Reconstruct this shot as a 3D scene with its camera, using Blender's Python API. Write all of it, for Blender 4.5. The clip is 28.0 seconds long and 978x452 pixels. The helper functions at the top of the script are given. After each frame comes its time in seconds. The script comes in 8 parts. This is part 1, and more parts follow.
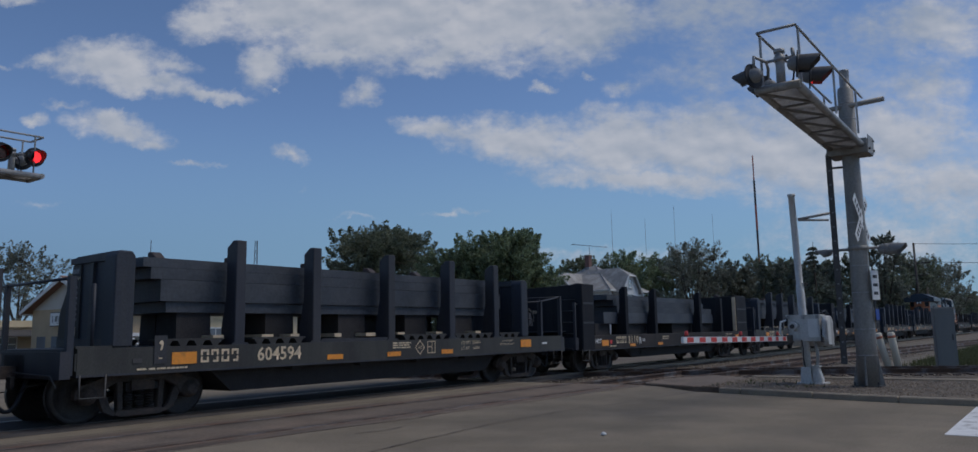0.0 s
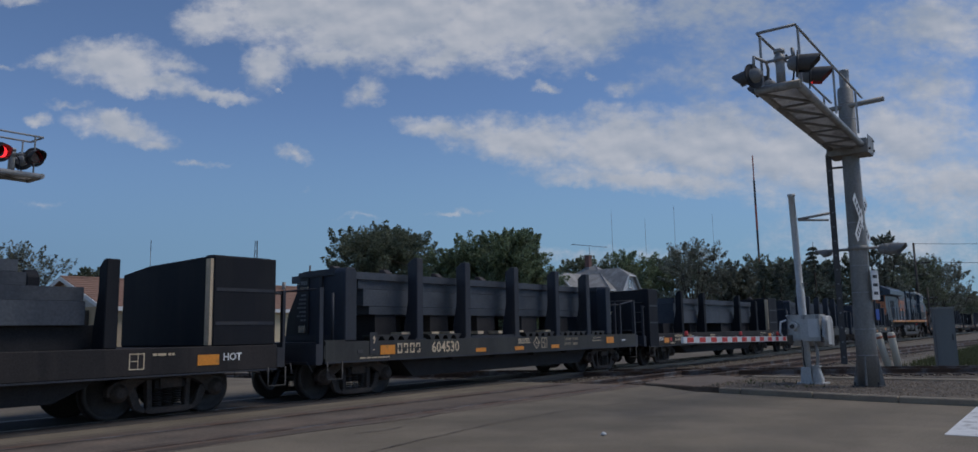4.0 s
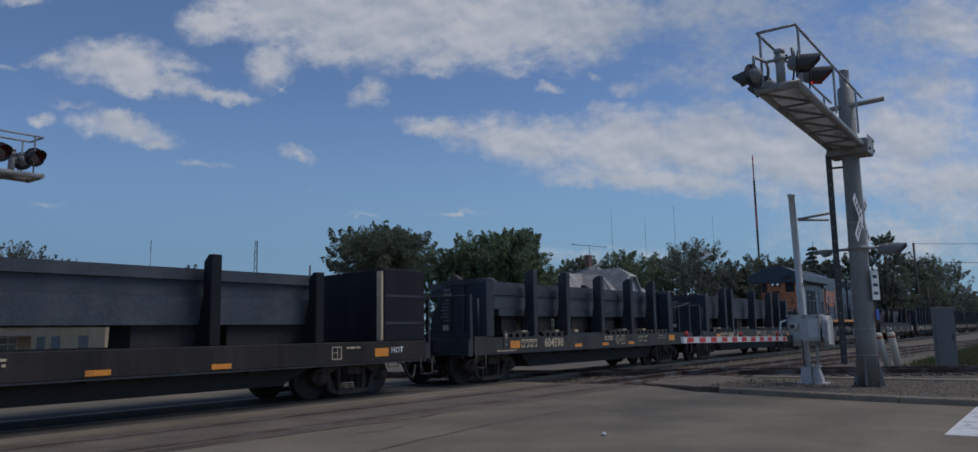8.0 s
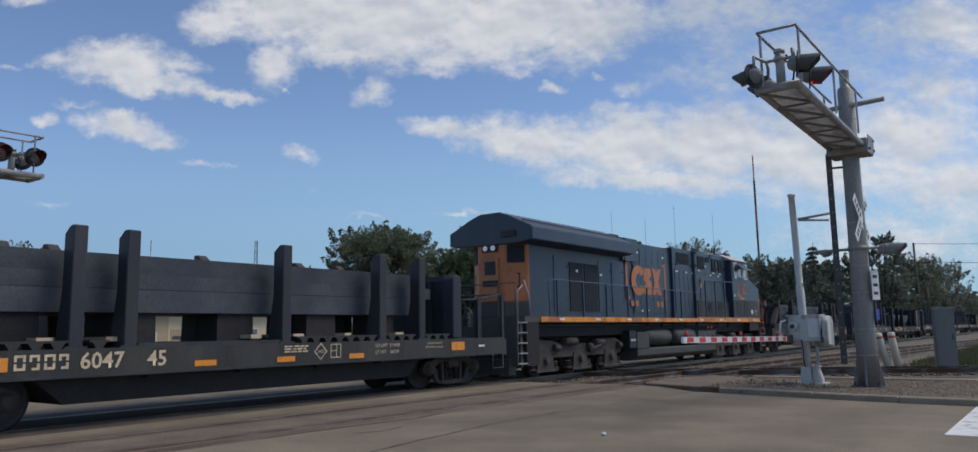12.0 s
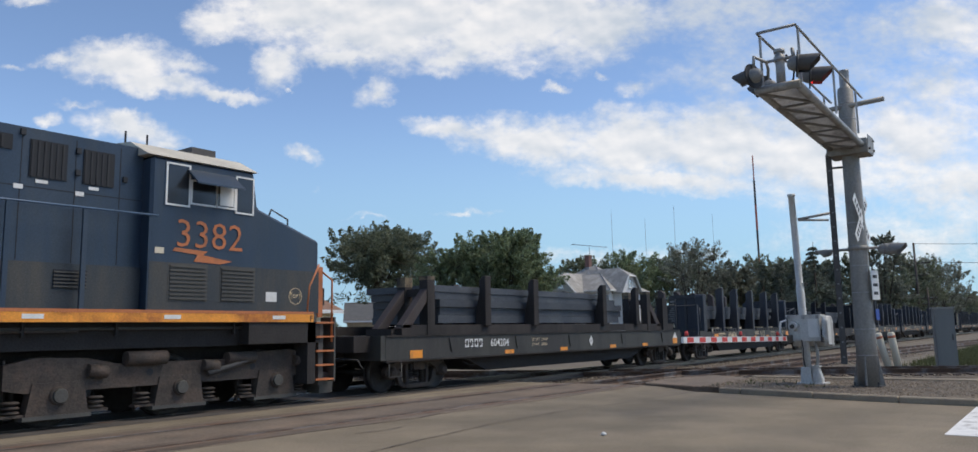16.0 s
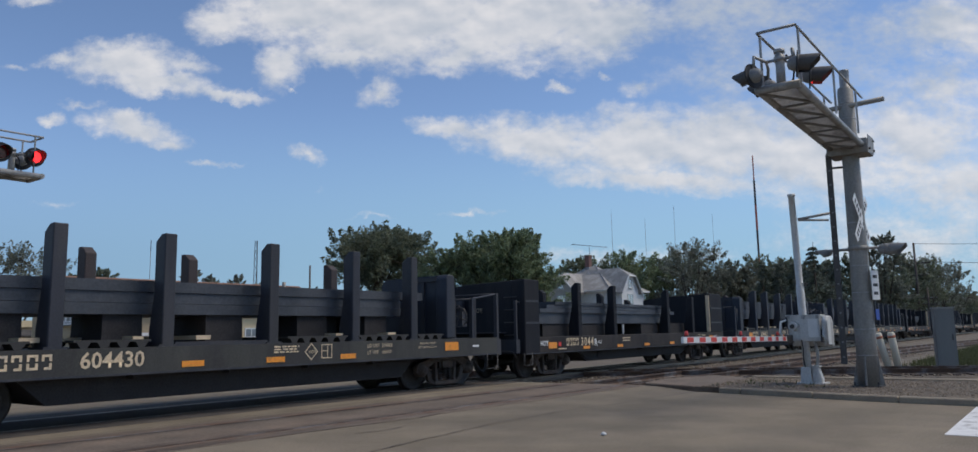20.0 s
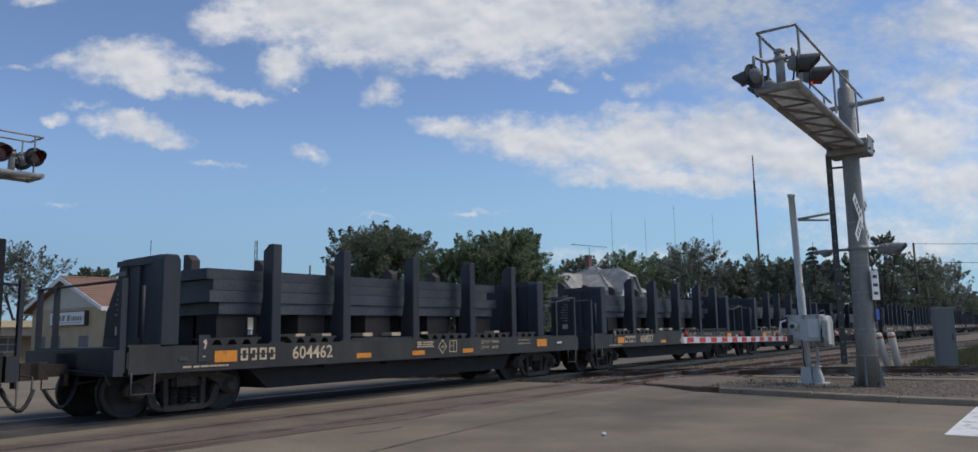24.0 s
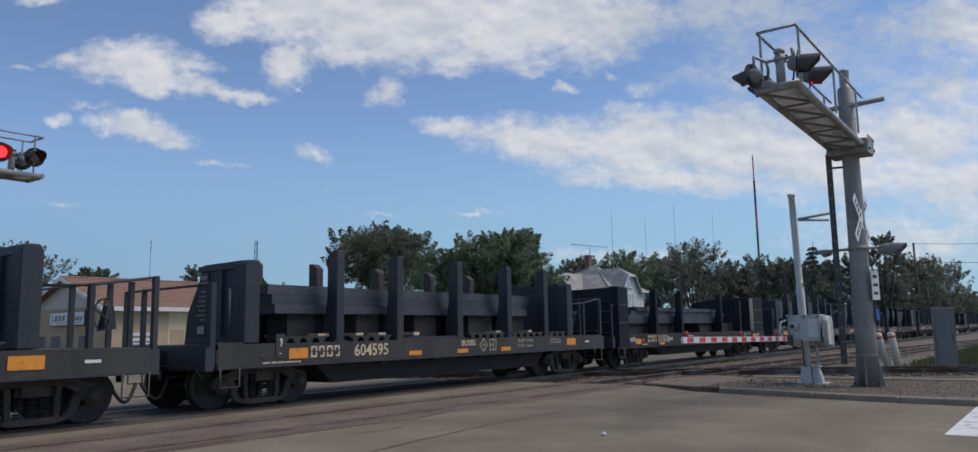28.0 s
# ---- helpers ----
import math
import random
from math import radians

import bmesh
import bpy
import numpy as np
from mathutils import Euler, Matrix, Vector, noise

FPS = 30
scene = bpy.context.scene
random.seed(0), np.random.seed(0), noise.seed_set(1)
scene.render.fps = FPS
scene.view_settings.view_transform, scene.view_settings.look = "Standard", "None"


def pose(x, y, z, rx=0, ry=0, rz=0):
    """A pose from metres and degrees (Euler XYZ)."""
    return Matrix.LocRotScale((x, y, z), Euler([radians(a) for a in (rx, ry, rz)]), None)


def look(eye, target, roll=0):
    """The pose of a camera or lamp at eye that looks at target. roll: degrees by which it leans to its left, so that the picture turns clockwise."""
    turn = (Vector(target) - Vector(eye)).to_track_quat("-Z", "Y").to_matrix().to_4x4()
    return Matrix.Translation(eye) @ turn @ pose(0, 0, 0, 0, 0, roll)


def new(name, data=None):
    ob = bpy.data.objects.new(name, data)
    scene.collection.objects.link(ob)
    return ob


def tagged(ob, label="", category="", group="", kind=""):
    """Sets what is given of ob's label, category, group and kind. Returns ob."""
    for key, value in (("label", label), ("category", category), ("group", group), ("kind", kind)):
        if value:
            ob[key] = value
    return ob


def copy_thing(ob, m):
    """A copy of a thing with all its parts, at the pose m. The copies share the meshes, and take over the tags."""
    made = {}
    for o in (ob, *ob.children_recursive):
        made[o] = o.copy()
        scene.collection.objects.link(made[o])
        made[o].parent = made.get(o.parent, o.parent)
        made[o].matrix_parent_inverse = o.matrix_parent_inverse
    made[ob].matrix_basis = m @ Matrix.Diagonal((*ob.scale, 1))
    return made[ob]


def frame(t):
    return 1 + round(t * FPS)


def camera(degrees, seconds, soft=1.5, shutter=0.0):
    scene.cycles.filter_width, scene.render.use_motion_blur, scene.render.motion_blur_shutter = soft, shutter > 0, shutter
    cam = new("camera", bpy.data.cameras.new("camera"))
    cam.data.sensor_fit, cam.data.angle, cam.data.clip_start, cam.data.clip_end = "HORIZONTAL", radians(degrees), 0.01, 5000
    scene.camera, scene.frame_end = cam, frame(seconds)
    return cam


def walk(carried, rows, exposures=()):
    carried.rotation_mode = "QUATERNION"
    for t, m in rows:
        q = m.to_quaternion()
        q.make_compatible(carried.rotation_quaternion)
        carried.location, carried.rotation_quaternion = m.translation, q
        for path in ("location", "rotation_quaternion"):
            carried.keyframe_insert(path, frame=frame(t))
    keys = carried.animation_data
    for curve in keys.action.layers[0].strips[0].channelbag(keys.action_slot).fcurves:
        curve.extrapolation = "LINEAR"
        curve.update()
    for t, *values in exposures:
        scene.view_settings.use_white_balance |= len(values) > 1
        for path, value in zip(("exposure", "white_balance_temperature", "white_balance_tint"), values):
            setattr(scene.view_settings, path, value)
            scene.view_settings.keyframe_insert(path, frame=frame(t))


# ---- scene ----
cam = camera(64.27, 28.0, soft=1.5)
EYE = Vector((0, 0, 1.331))
AIM = EYE + 10 * Vector((math.cos(radians(36.365)) * math.cos(radians(7.787)), math.sin(radians(36.365)) * math.cos(radians(7.787)), math.sin(radians(7.787))))
walk(cam, [(0, look(EYE, AIM, -1.054)), (28, look(EYE, AIM, -1.054))],
     [(0, -0.5, 6050, 12), (8, -0.52, 6050, 12), (11, -0.42, 6100, 12), (12, 0.08, 6500, 11), (12.5, 0.18, 6600, 11), (14.5, 0.48, 6750, 10), (16, 0.45, 6750, 10), (17, 0.22, 6650, 10), (18, 0.14, 6550, 11), (20, 0.1, 6500, 11), (28, 0.1, 6500, 11)])

# world, sun
world = bpy.data.worlds.new("sky")
scene.world = world
world.use_nodes = True
SUN_EL, SUN_AZ = 56.0, -48.0          # degrees; azimuth of the sun from +X towards +Y
wn, wl = world.node_tree.nodes, world.node_tree.links
wn.clear()
sky = wn.new("ShaderNodeTexSky")
sky.sky_type, sky.sun_disc = "NISHITA", False
sky.sun_elevation, sky.sun_rotation = radians(SUN_EL), radians(90 - SUN_AZ)
sky.air_density, sky.dust_density, sky.ozone_density, sky.altitude = 0.9, 0.1, 2.4, 1800
bg, wo = wn.new("ShaderNodeBackground"), wn.new("ShaderNodeOutputWorld")
bg.inputs["Strength"].default_value = 0.137
wl.new(sky.outputs[0], bg.inputs[0])
wl.new(bg.outputs[0], wo.inputs[0])
sd = bpy.data.lights.new("sun", "SUN")
sd.energy, sd.angle, sd.color = 2.15, radians(32), (1.0, 0.92, 0.8)
sun = new("sun", sd)
ce = math.cos(radians(SUN_EL))
SUNV = Vector((ce * math.cos(radians(SUN_AZ)), ce * math.sin(radians(SUN_AZ)), math.sin(radians(SUN_EL))))
sun.matrix_world = look(SUNV * 100, (0, 0, 0))


# materials
def mat(name, col, rough=0.7, metal=0.0, vary=0.25, scale=3.0, fine=40.0, bump=0.1, col2=None, patch=0.0, patch_scale=1.2, spec=0.4, island=0.0, rand=0.0, streak=False):
    m = bpy.data.materials.new(name)
    m.use_nodes = True
    n, l = m.node_tree.nodes, m.node_tree.links
    b = n["Principled BSDF"]
    b.inputs["Metallic"].default_value, b.inputs["Specular IOR Level"].default_value = metal, spec
    co = n.new("ShaderNodeTexCoord")
    src = co.outputs["Object"]
    if streak:
        mp = n.new("ShaderNodeMapping")
        mp.inputs["Scale"].default_value = (1.0, 1.0, 0.18)
        l.new(src, mp.inputs[0])
        src = mp.outputs[0]
    n1, n2 = n.new("ShaderNodeTexNoise"), n.new("ShaderNodeTexNoise")
    n1.inputs["Scale"].default_value, n1.inputs["Detail"].default_value = scale, 5
    n2.inputs["Scale"].default_value, n2.inputs["Detail"].default_value = fine, 4
    l.new(src, n1.inputs["Vector"]), l.new(co.outputs["Object"], n2.inputs["Vector"])
    ad = n.new("ShaderNodeMath")
    ad.operation = "ADD"
    l.new(n1.outputs["Fac"], ad.inputs[0]), l.new(n2.outputs["Fac"], ad.inputs[1])
    mr = n.new("ShaderNodeMapRange")
    mr.inputs["From Min"].default_value, mr.inputs["From Max"].default_value = 0.65, 1.35
    mr.inputs["To Min"].default_value, mr.inputs["To Max"].default_value = 1 - vary, 1 + vary
    l.new(ad.outputs[0], mr.inputs["Value"])
    hs = n.new("ShaderNodeHueSaturation")
    hs.inputs["Color"].default_value = (*col, 1)
    val = mr.outputs[0]
    for k, sock in ((island, n.new("ShaderNodeNewGeometry").outputs["Random Per Island"]), (rand, n.new("ShaderNodeObjectInfo").outputs["Random"])):
        if k:
            r = n.new("ShaderNodeMapRange")
            r.inputs["To Min"].default_value, r.inputs["To Max"].default_value = 1 - k, 1 + k
            l.new(sock, r.inputs["Value"])
            mu = n.new("ShaderNodeMath")
            mu.operation = "MULTIPLY"
            l.new(val, mu.inputs[0]), l.new(r.outputs[0], mu.inputs[1])
            val = mu.outputs[0]
    if col2:
        n3 = n.new("ShaderNodeTexNoise")
        n3.inputs["Scale"].default_value, n3.inputs["Detail"].default_value, n3.inputs["Roughness"].default_value = patch_scale, 7, 0.65
        l.new(src, n3.inputs["Vector"])
        rp = n.new("ShaderNodeMapRange")
        rp.inputs["From Min"].default_value, rp.inputs["From Max"].default_value = 0.62 - patch * 0.35, 0.74 - patch * 0.3
        l.new(n3.outputs["Fac"], rp.inputs["Value"])
        mx = n.new("ShaderNodeMix")
        mx.data_type = "RGBA"
        mx.inputs[6].default_value, mx.inputs[7].default_value = (*col, 1), (*col2, 1)
        l.new(rp.outputs[0], mx.inputs[0])
        l.new(mx.outputs[2], hs.inputs["Color"])
    l.new(val, hs.inputs["Value"])
    l.new(hs.outputs[0], b.inputs["Base Color"])
    rr = n.new("ShaderNodeMapRange")
    rr.inputs["To Min"].default_value, rr.inputs["To Max"].default_value = max(rough - 0.12, 0.04), min(rough + 0.12, 1)
    l.new(n1.outputs["Fac"], rr.inputs["Value"])
    l.new(rr.outputs[0], b.inputs["Roughness"])
    if bump:
        bu = n.new("ShaderNodeBump")
        bu.inputs["Strength"].default_value, bu.inputs["Distance"].default_value = bump, 0.02
        l.new(n2.outputs["Fac"], bu.inputs["Height"])
        l.new(bu.outputs[0], b.inputs["Normal"])
    return m


def glow(name, col, power):
    m = bpy.data.materials.new(name)
    m.use_nodes = True
    b = m.node_tree.nodes["Principled BSDF"]
    b.inputs["Base Color"].default_value = (*col, 1)
    b.inputs["Emission Color"].default_value, b.inputs["Emission Strength"].default_value = (*col, 1), power
    return m


def glass(name, col=(0.3, 0.33, 0.36), metal=0.55):
    return mat(name, col, rough=0.12, metal=metal, vary=0.1, bump=0, spec=0.6)


M = dict(
    asphalt=mat("asphalt", (0.182, 0.147, 0.1), 0.92, vary=0.3, scale=0.9, fine=38, bump=0.5, col2=(0.212, 0.172, 0.119), patch=0.55, patch_scale=0.55),
    asphalt_rust=mat("rusty_asphalt", (0.172, 0.128, 0.092), 0.92, vary=0.4, scale=1.2, fine=22, bump=0.3, col2=(0.145, 0.114, 0.086), patch=0.6, patch_scale=0.9),
    dark_bed=mat("dark_asphalt", (0.06, 0.052, 0.046), 0.85, vary=0.4, scale=1.1, fine=22, bump=0.35, col2=(0.09, 0.075, 0.062), patch=0.5, patch_scale=0.7),
    rust_line=mat("rust_stain", (0.15, 0.078, 0.05), 0.9, vary=0.4, scale=3, col2=(0.16, 0.12, 0.09), patch=0.6, patch_scale=2),
    tar=mat("tar", (0.06, 0.048, 0.04), 0.85, vary=0.3),
    rail=mat("rail_steel", (0.16, 0.13, 0.11), 0.38, 0.75, vary=0.3, scale=2),
    rail_rust=mat("rusty_rail", (0.1, 0.062, 0.042), 0.75, 0.3, vary=0.3, scale=4, col2=(0.2, 0.18, 0.17), patch=0.4),
    tie=mat("tie_wood", (0.075, 0.06, 0.05), 0.9, vary=0.35, scale=6, rand=0.2),
    ballast=mat("ballast", (0.14, 0.112, 0.076), 0.95, vary=0.45, scale=3, fine=16, bump=0.9, col2=(0.1, 0.08, 0.06), patch=0.6, patch_scale=0.5),
    stone=mat("ballast_stone", (0.23, 0.18, 0.13), 0.9, vary=0.2, scale=5, island=0.35),
    soil=mat("dry_soil", (0.12, 0.098, 0.075), 0.95, vary=0.35, scale=0.4, fine=18, bump=0.6, col2=(0.15, 0.125, 0.09), patch=0.7, patch_scale=0.12),
    grass=mat("grass_blades", (0.09, 0.1, 0.045), 0.8, vary=0.3, scale=2, island=0.45),
    concrete=mat("concrete", (0.34, 0.28, 0.2), 0.9, vary=0.22, scale=1.5, fine=45, bump=0.25, col2=(0.25, 0.205, 0.15), patch=0.5, patch_scale=1.5),
    white_line=mat("road_paint", (0.72, 0.71, 0.68), 0.8, vary=0.15, scale=4, col2=(0.4, 0.38, 0.36), patch=0.25, patch_scale=3),
    car_black=mat("black_car_paint", (0.031, 0.033, 0.042), 0.62, vary=0.4, scale=1.6, col2=(0.046, 0.045, 0.048), patch=0.5, patch_scale=1.3, streak=True),
    car_black_blue=mat("faded_black_paint", (0.026, 0.031, 0.043), 0.6, vary=0.35, scale=1.8, col2=(0.036, 0.038, 0.044), patch=0.4, patch_scale=1.5, streak=True),
    car_brown=mat("brown_black_paint", (0.024, 0.021, 0.02), 0.75, spec=0.3, vary=0.4, scale=1.6, col2=(0.04, 0.033, 0.03), patch=0.6, patch_scale=1.5, streak=True),
    car_green=mat("dirty_green_black_paint", (0.052, 0.051, 0.044), 0.66, vary=0.35, scale=1.2, col2=(0.036, 0.034, 0.032), patch=0.5, patch_scale=1.1, streak=True),
    end_wall=mat("dull_black_plate", (0.012, 0.013, 0.017), 0.75, spec=0.25, vary=0.35, scale=1.4, col2=(0.02, 0.02, 0.022), patch=0.45, patch_scale=1.2, streak=True),
    post_tip=mat("worn_post_tip", (0.2, 0.15, 0.09), 0.85, vary=0.35, scale=6, col2=(0.06, 0.05, 0.04), patch=0.5, patch_scale=4),
    stake_brown=mat("rusted_stake", (0.056, 0.041, 0.038), 0.75, vary=0.35, scale=2, col2=(0.05, 0.042, 0.04), patch=0.5, patch_scale=2, streak=True),
    # grimy steel, its colour darkened further to deepen the shade under the train
    under=mat("grimy_underframe", (0.028, 0.025, 0.024), 0.85, vary=0.4, scale=4, fine=30, bump=0.3),
    truck=mat("truck_casting", (0.055, 0.045, 0.038), 0.8, vary=0.4, scale=5, fine=30, bump=0.35, col2=(0.078, 0.057, 0.045), patch=0.5, patch_scale=3),
    wheel=mat("wheel_steel", (0.055, 0.048, 0.043), 0.6, 0.4, vary=0.35, scale=5),
    tread=mat("wheel_tread", (0.25, 0.23, 0.21), 0.35, 0.9, vary=0.2, scale=5),
    beam=mat("mill_steel", (0.058, 0.065, 0.078), 0.62, 0.25, vary=0.3, scale=1.2, fine=22, bump=0.15, col2=(0.08, 0.086, 0.096), patch=0.5, patch_scale=1.0, rand=0.15),
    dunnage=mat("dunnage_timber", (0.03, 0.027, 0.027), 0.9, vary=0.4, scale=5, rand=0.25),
    strap=mat("pale_batten", (0.6, 0.46, 0.3), 0.8, vary=0.25, scale=6),
    reflector=mat("orange_reflector", (0.82, 0.3, 0.035), 0.45, vary=0.14, scale=5, col2=(0.5, 0.2, 0.04), patch=0.3, patch_scale=5),
    stencil=mat("stencil_paint", (0.66, 0.52, 0.34), 0.8, vary=0.2, scale=8, col2=(0.42, 0.36, 0.28), patch=0.3, patch_scale=9),
    white_paint=mat("white_paint", (0.7, 0.69, 0.66), 0.6, vary=0.12, scale=5),
    loco_blue=mat("locomotive_navy", (0.026, 0.045, 0.073), 0.42, vary=0.28, scale=1.4, col2=(0.038, 0.052, 0.07), patch=0.5, patch_scale=1.2, streak=True),
    rail_blue=mat("worn_blue_rail", (0.06, 0.1, 0.16), 0.5, vary=0.25, scale=4),
    loco_grey=mat("locomotive_grime", (0.072, 0.069, 0.062), 0.7, vary=0.3, scale=1.6, streak=True),
    loco_orange=mat("locomotive_orange", (0.5, 0.165, 0.06), 0.5, vary=0.22, scale=2.5, col2=(0.33, 0.12, 0.05), patch=0.35, patch_scale=2.5),
    loco_yellow=mat("stripe_yellow", (0.74, 0.29, 0.04), 0.5, vary=0.25, scale=2.5, col2=(0.4, 0.13, 0.03), patch=0.45, patch_scale=1.6),
    loco_roof=mat("weathered_cab_roof", (0.5, 0.46, 0.38), 0.7, vary=0.2, scale=2),
    loco_low=mat("grimy_lower_panel", (0.038, 0.046, 0.053), 0.65, vary=0.35, scale=1.4, col2=(0.06, 0.058, 0.052), patch=0.5, patch_scale=1.4, streak=True),
    grille=mat("dark_grille", (0.014, 0.016, 0.02), 0.7, vary=0.3),
    galv=mat("galvanised_steel", (0.36, 0.35, 0.335), 0.55, 0.35, vary=0.2, scale=3, fine=25, bump=0.08, col2=(0.25, 0.24, 0.22), patch=0.4, patch_scale=2.0, streak=True),
    alu=mat("weathered_aluminium", (0.285, 0.268, 0.24), 0.6, 0.3, vary=0.22, scale=2, fine=25, bump=0.1, col2=(0.22, 0.2, 0.175), patch=0.5, patch_scale=1.2, streak=True),
    gate_grey=mat("pale_gate_paint", (0.58, 0.57, 0.54), 0.55, 0.1, vary=0.18, scale=3, fine=25, bump=0.08, col2=(0.34, 0.325, 0.3), patch=0.4, patch_scale=2.5, streak=True),
    dark_steel=mat("dark_steel", (0.085, 0.08, 0.076), 0.65, 0.3, vary=0.3, scale=4),
    black=mat("signal_black", (0.02, 0.02, 0.022), 0.55, vary=0.2, scale=6),
    grey_back=mat("signal_grey", (0.2, 0.2, 0.195), 0.6, vary=0.2, scale=5),
    lens=mat("dark_red_lens", (0.12, 0.008, 0.008), 0.15, vary=0.15, scale=30, spec=0.6),
    red=mat("red_reflective", (0.62, 0.05, 0.04), 0.5, vary=0.15, scale=6),
    blue=mat("blue_sign", (0.04, 0.09, 0.35), 0.5, vary=0.1),
    cabinet=mat("grey_cabinet_paint", (0.2, 0.196, 0.178), 0.6, vary=0.15, scale=2, streak=True),
    cream=mat("cream_wall", (0.68, 0.55, 0.34), 0.85, vary=0.1, scale=1.2, fine=30, bump=0.12, streak=True),
    tan=mat("tan_brick_wall", (0.46, 0.35, 0.22), 0.9, vary=0.15, scale=1.5, fine=20, bump=0.2),
    siding=mat("gable_siding", (0.52, 0.49, 0.43), 0.8, vary=0.1, scale=2),
    shingle=mat("brown_shingle", (0.25, 0.145, 0.1), 0.9, vary=0.22, scale=1.6, fine=14, bump=0.3),
    shingle_grey=mat("grey_shingle", (0.3, 0.285, 0.26), 0.9, vary=0.22, scale=1.6, fine=14, bump=0.3, col2=(0.38, 0.36, 0.33), patch=0.4),
    shingle_dark=mat("dark_grey_shingle", (0.12, 0.118, 0.115), 0.9, vary=0.2, scale=1.6, fine=14, bump=0.3),
    brick=mat("chimney_brick", (0.22, 0.12, 0.1), 0.9, vary=0.3, scale=6),
    glass=glass("window_glass"),
    cab_glass=glass("dark_cab_glass", (0.025, 0.028, 0.032), 0.0),
    trim=mat("white_trim", (0.68, 0.67, 0.64), 0.7, vary=0.1, scale=3),
    bark=mat("bark", (0.07, 0.055, 0.042), 0.95, vary=0.35, scale=5, fine=20, bump=0.5),
    pole_wood=mat("pole_wood", (0.1, 0.08, 0.065), 0.9, vary=0.3, scale=4, streak=True),
    bollard=mat("bollard_plastic", (0.62, 0.55, 0.42), 0.6, vary=0.15, scale=4, streak=True),
    bollard_band=mat("bollard_band", (0.45, 0.16, 0.09), 0.6, vary=0.15),
    # haze is put into the leaf colours: paler than real foliage
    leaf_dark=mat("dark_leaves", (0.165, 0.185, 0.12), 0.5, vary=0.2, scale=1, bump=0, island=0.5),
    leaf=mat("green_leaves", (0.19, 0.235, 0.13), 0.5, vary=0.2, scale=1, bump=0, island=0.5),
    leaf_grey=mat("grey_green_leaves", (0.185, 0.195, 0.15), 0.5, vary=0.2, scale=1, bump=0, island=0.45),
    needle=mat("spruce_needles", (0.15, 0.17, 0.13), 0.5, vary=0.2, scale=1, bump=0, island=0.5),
    mast_red=mat("mast_red", (0.4, 0.09, 0.06), 0.7, vary=0.15),
    wire=mat("wire", (0.03, 0.03, 0.03), 0.7, vary=0.1),
)
for key in ("leaf_dark", "leaf", "leaf_grey", "needle", "grass"):
    # thin leaves let part of the light through
    n, l = M[key].node_tree.nodes, M[key].node_tree.links
    pb, out = n["Principled BSDF"], n["Material Output"]
    tl, ms = n.new("ShaderNodeBsdfTranslucent"), n.new("ShaderNodeMixShader")
    l.new(pb.inputs["Base Color"].links[0].from_socket, tl.inputs["Color"])
    ms.inputs[0].default_value = 0.45
    l.new(pb.outputs[0], ms.inputs[1]), l.new(tl.outputs[0], ms.inputs[2]), l.new(ms.outputs[0], out.inputs["Surface"])
lit_red = glow("lit_red_lens", (1.0, 0.03, 0.035), 2.2)
lit_red.node_tree.nodes["Principled BSDF"].inputs["Roughness"].default_value = 0.3
lamp_white = glow("headlamp_glow", (0.8, 0.78, 0.74), 0.08)


# shape helpers
def box(bm, x0, x1, y0, y1, z0, z1, taper=0.0):
    """A box; taper draws the top in on all sides."""
    v = [bm.verts.new(p) for p in ((x0, y0, z0), (x1, y0, z0), (x1, y1, z0), (x0, y1, z0),
                                   (x0 + taper, y0 + taper, z1), (x1 - taper, y0 + taper, z1), (x1 - taper, y1 - taper, z1), (x0 + taper, y1 - taper, z1))]
    for f in ((0, 3, 2, 1), (4, 5, 6, 7), (0, 1, 5, 4), (1, 2, 6, 5), (2, 3, 7, 6), (3, 0, 4, 7)):
        bm.faces.new([v[i] for i in f])
    return bm


def prism(bm, pts, a, b, axis="y"):
    """A flat outline, pushed from a to b along an axis. pts are (x, z) for y, (x, y) for z, (y, z) for x."""
    put = {"y": lambda p, k: (p[0], k, p[1]), "z": lambda p, k: (p[0], p[1], k), "x": lambda p, k: (k, p[0], p[1])}[axis]
    lo, hi = [bm.verts.new(put(p, a)) for p in pts], [bm.verts.new(put(p, b)) for p in pts]
    n = len(pts)
    fs = [bm.faces.new(lo), bm.faces.new(hi[::-1])]
    for i in range(n):
        fs.append(bm.faces.new((lo[i], hi[i], hi[(i + 1) % n], lo[(i + 1) % n])))
    bmesh.ops.recalc_face_normals(bm, faces=fs)
    return bm


def tube(bm, p0, p1, r0, r1=None, n=10):
    """A round bar from p0 to p1."""
    p0, p1, r1 = Vector(p0), Vector(p1), r0 if r1 is None else r1
    q = (p1 - p0).to_track_quat("Z", "Y")
    ring = [[bm.verts.new(p + q @ Vector((r * math.cos(2 * math.pi * i / n), r * math.sin(2 * math.pi * i / n), 0))) for i in range(n)] for p, r in ((p0, r0), (p1, r1))]
    for i in range(n):
        f = bm.faces.new((ring[0][i], ring[0][(i + 1) % n], ring[1][(i + 1) % n], ring[1][i]))
        f.smooth = n > 6
    bm.faces.new(ring[0][::-1]), bm.faces.new(ring[1])
    return bm


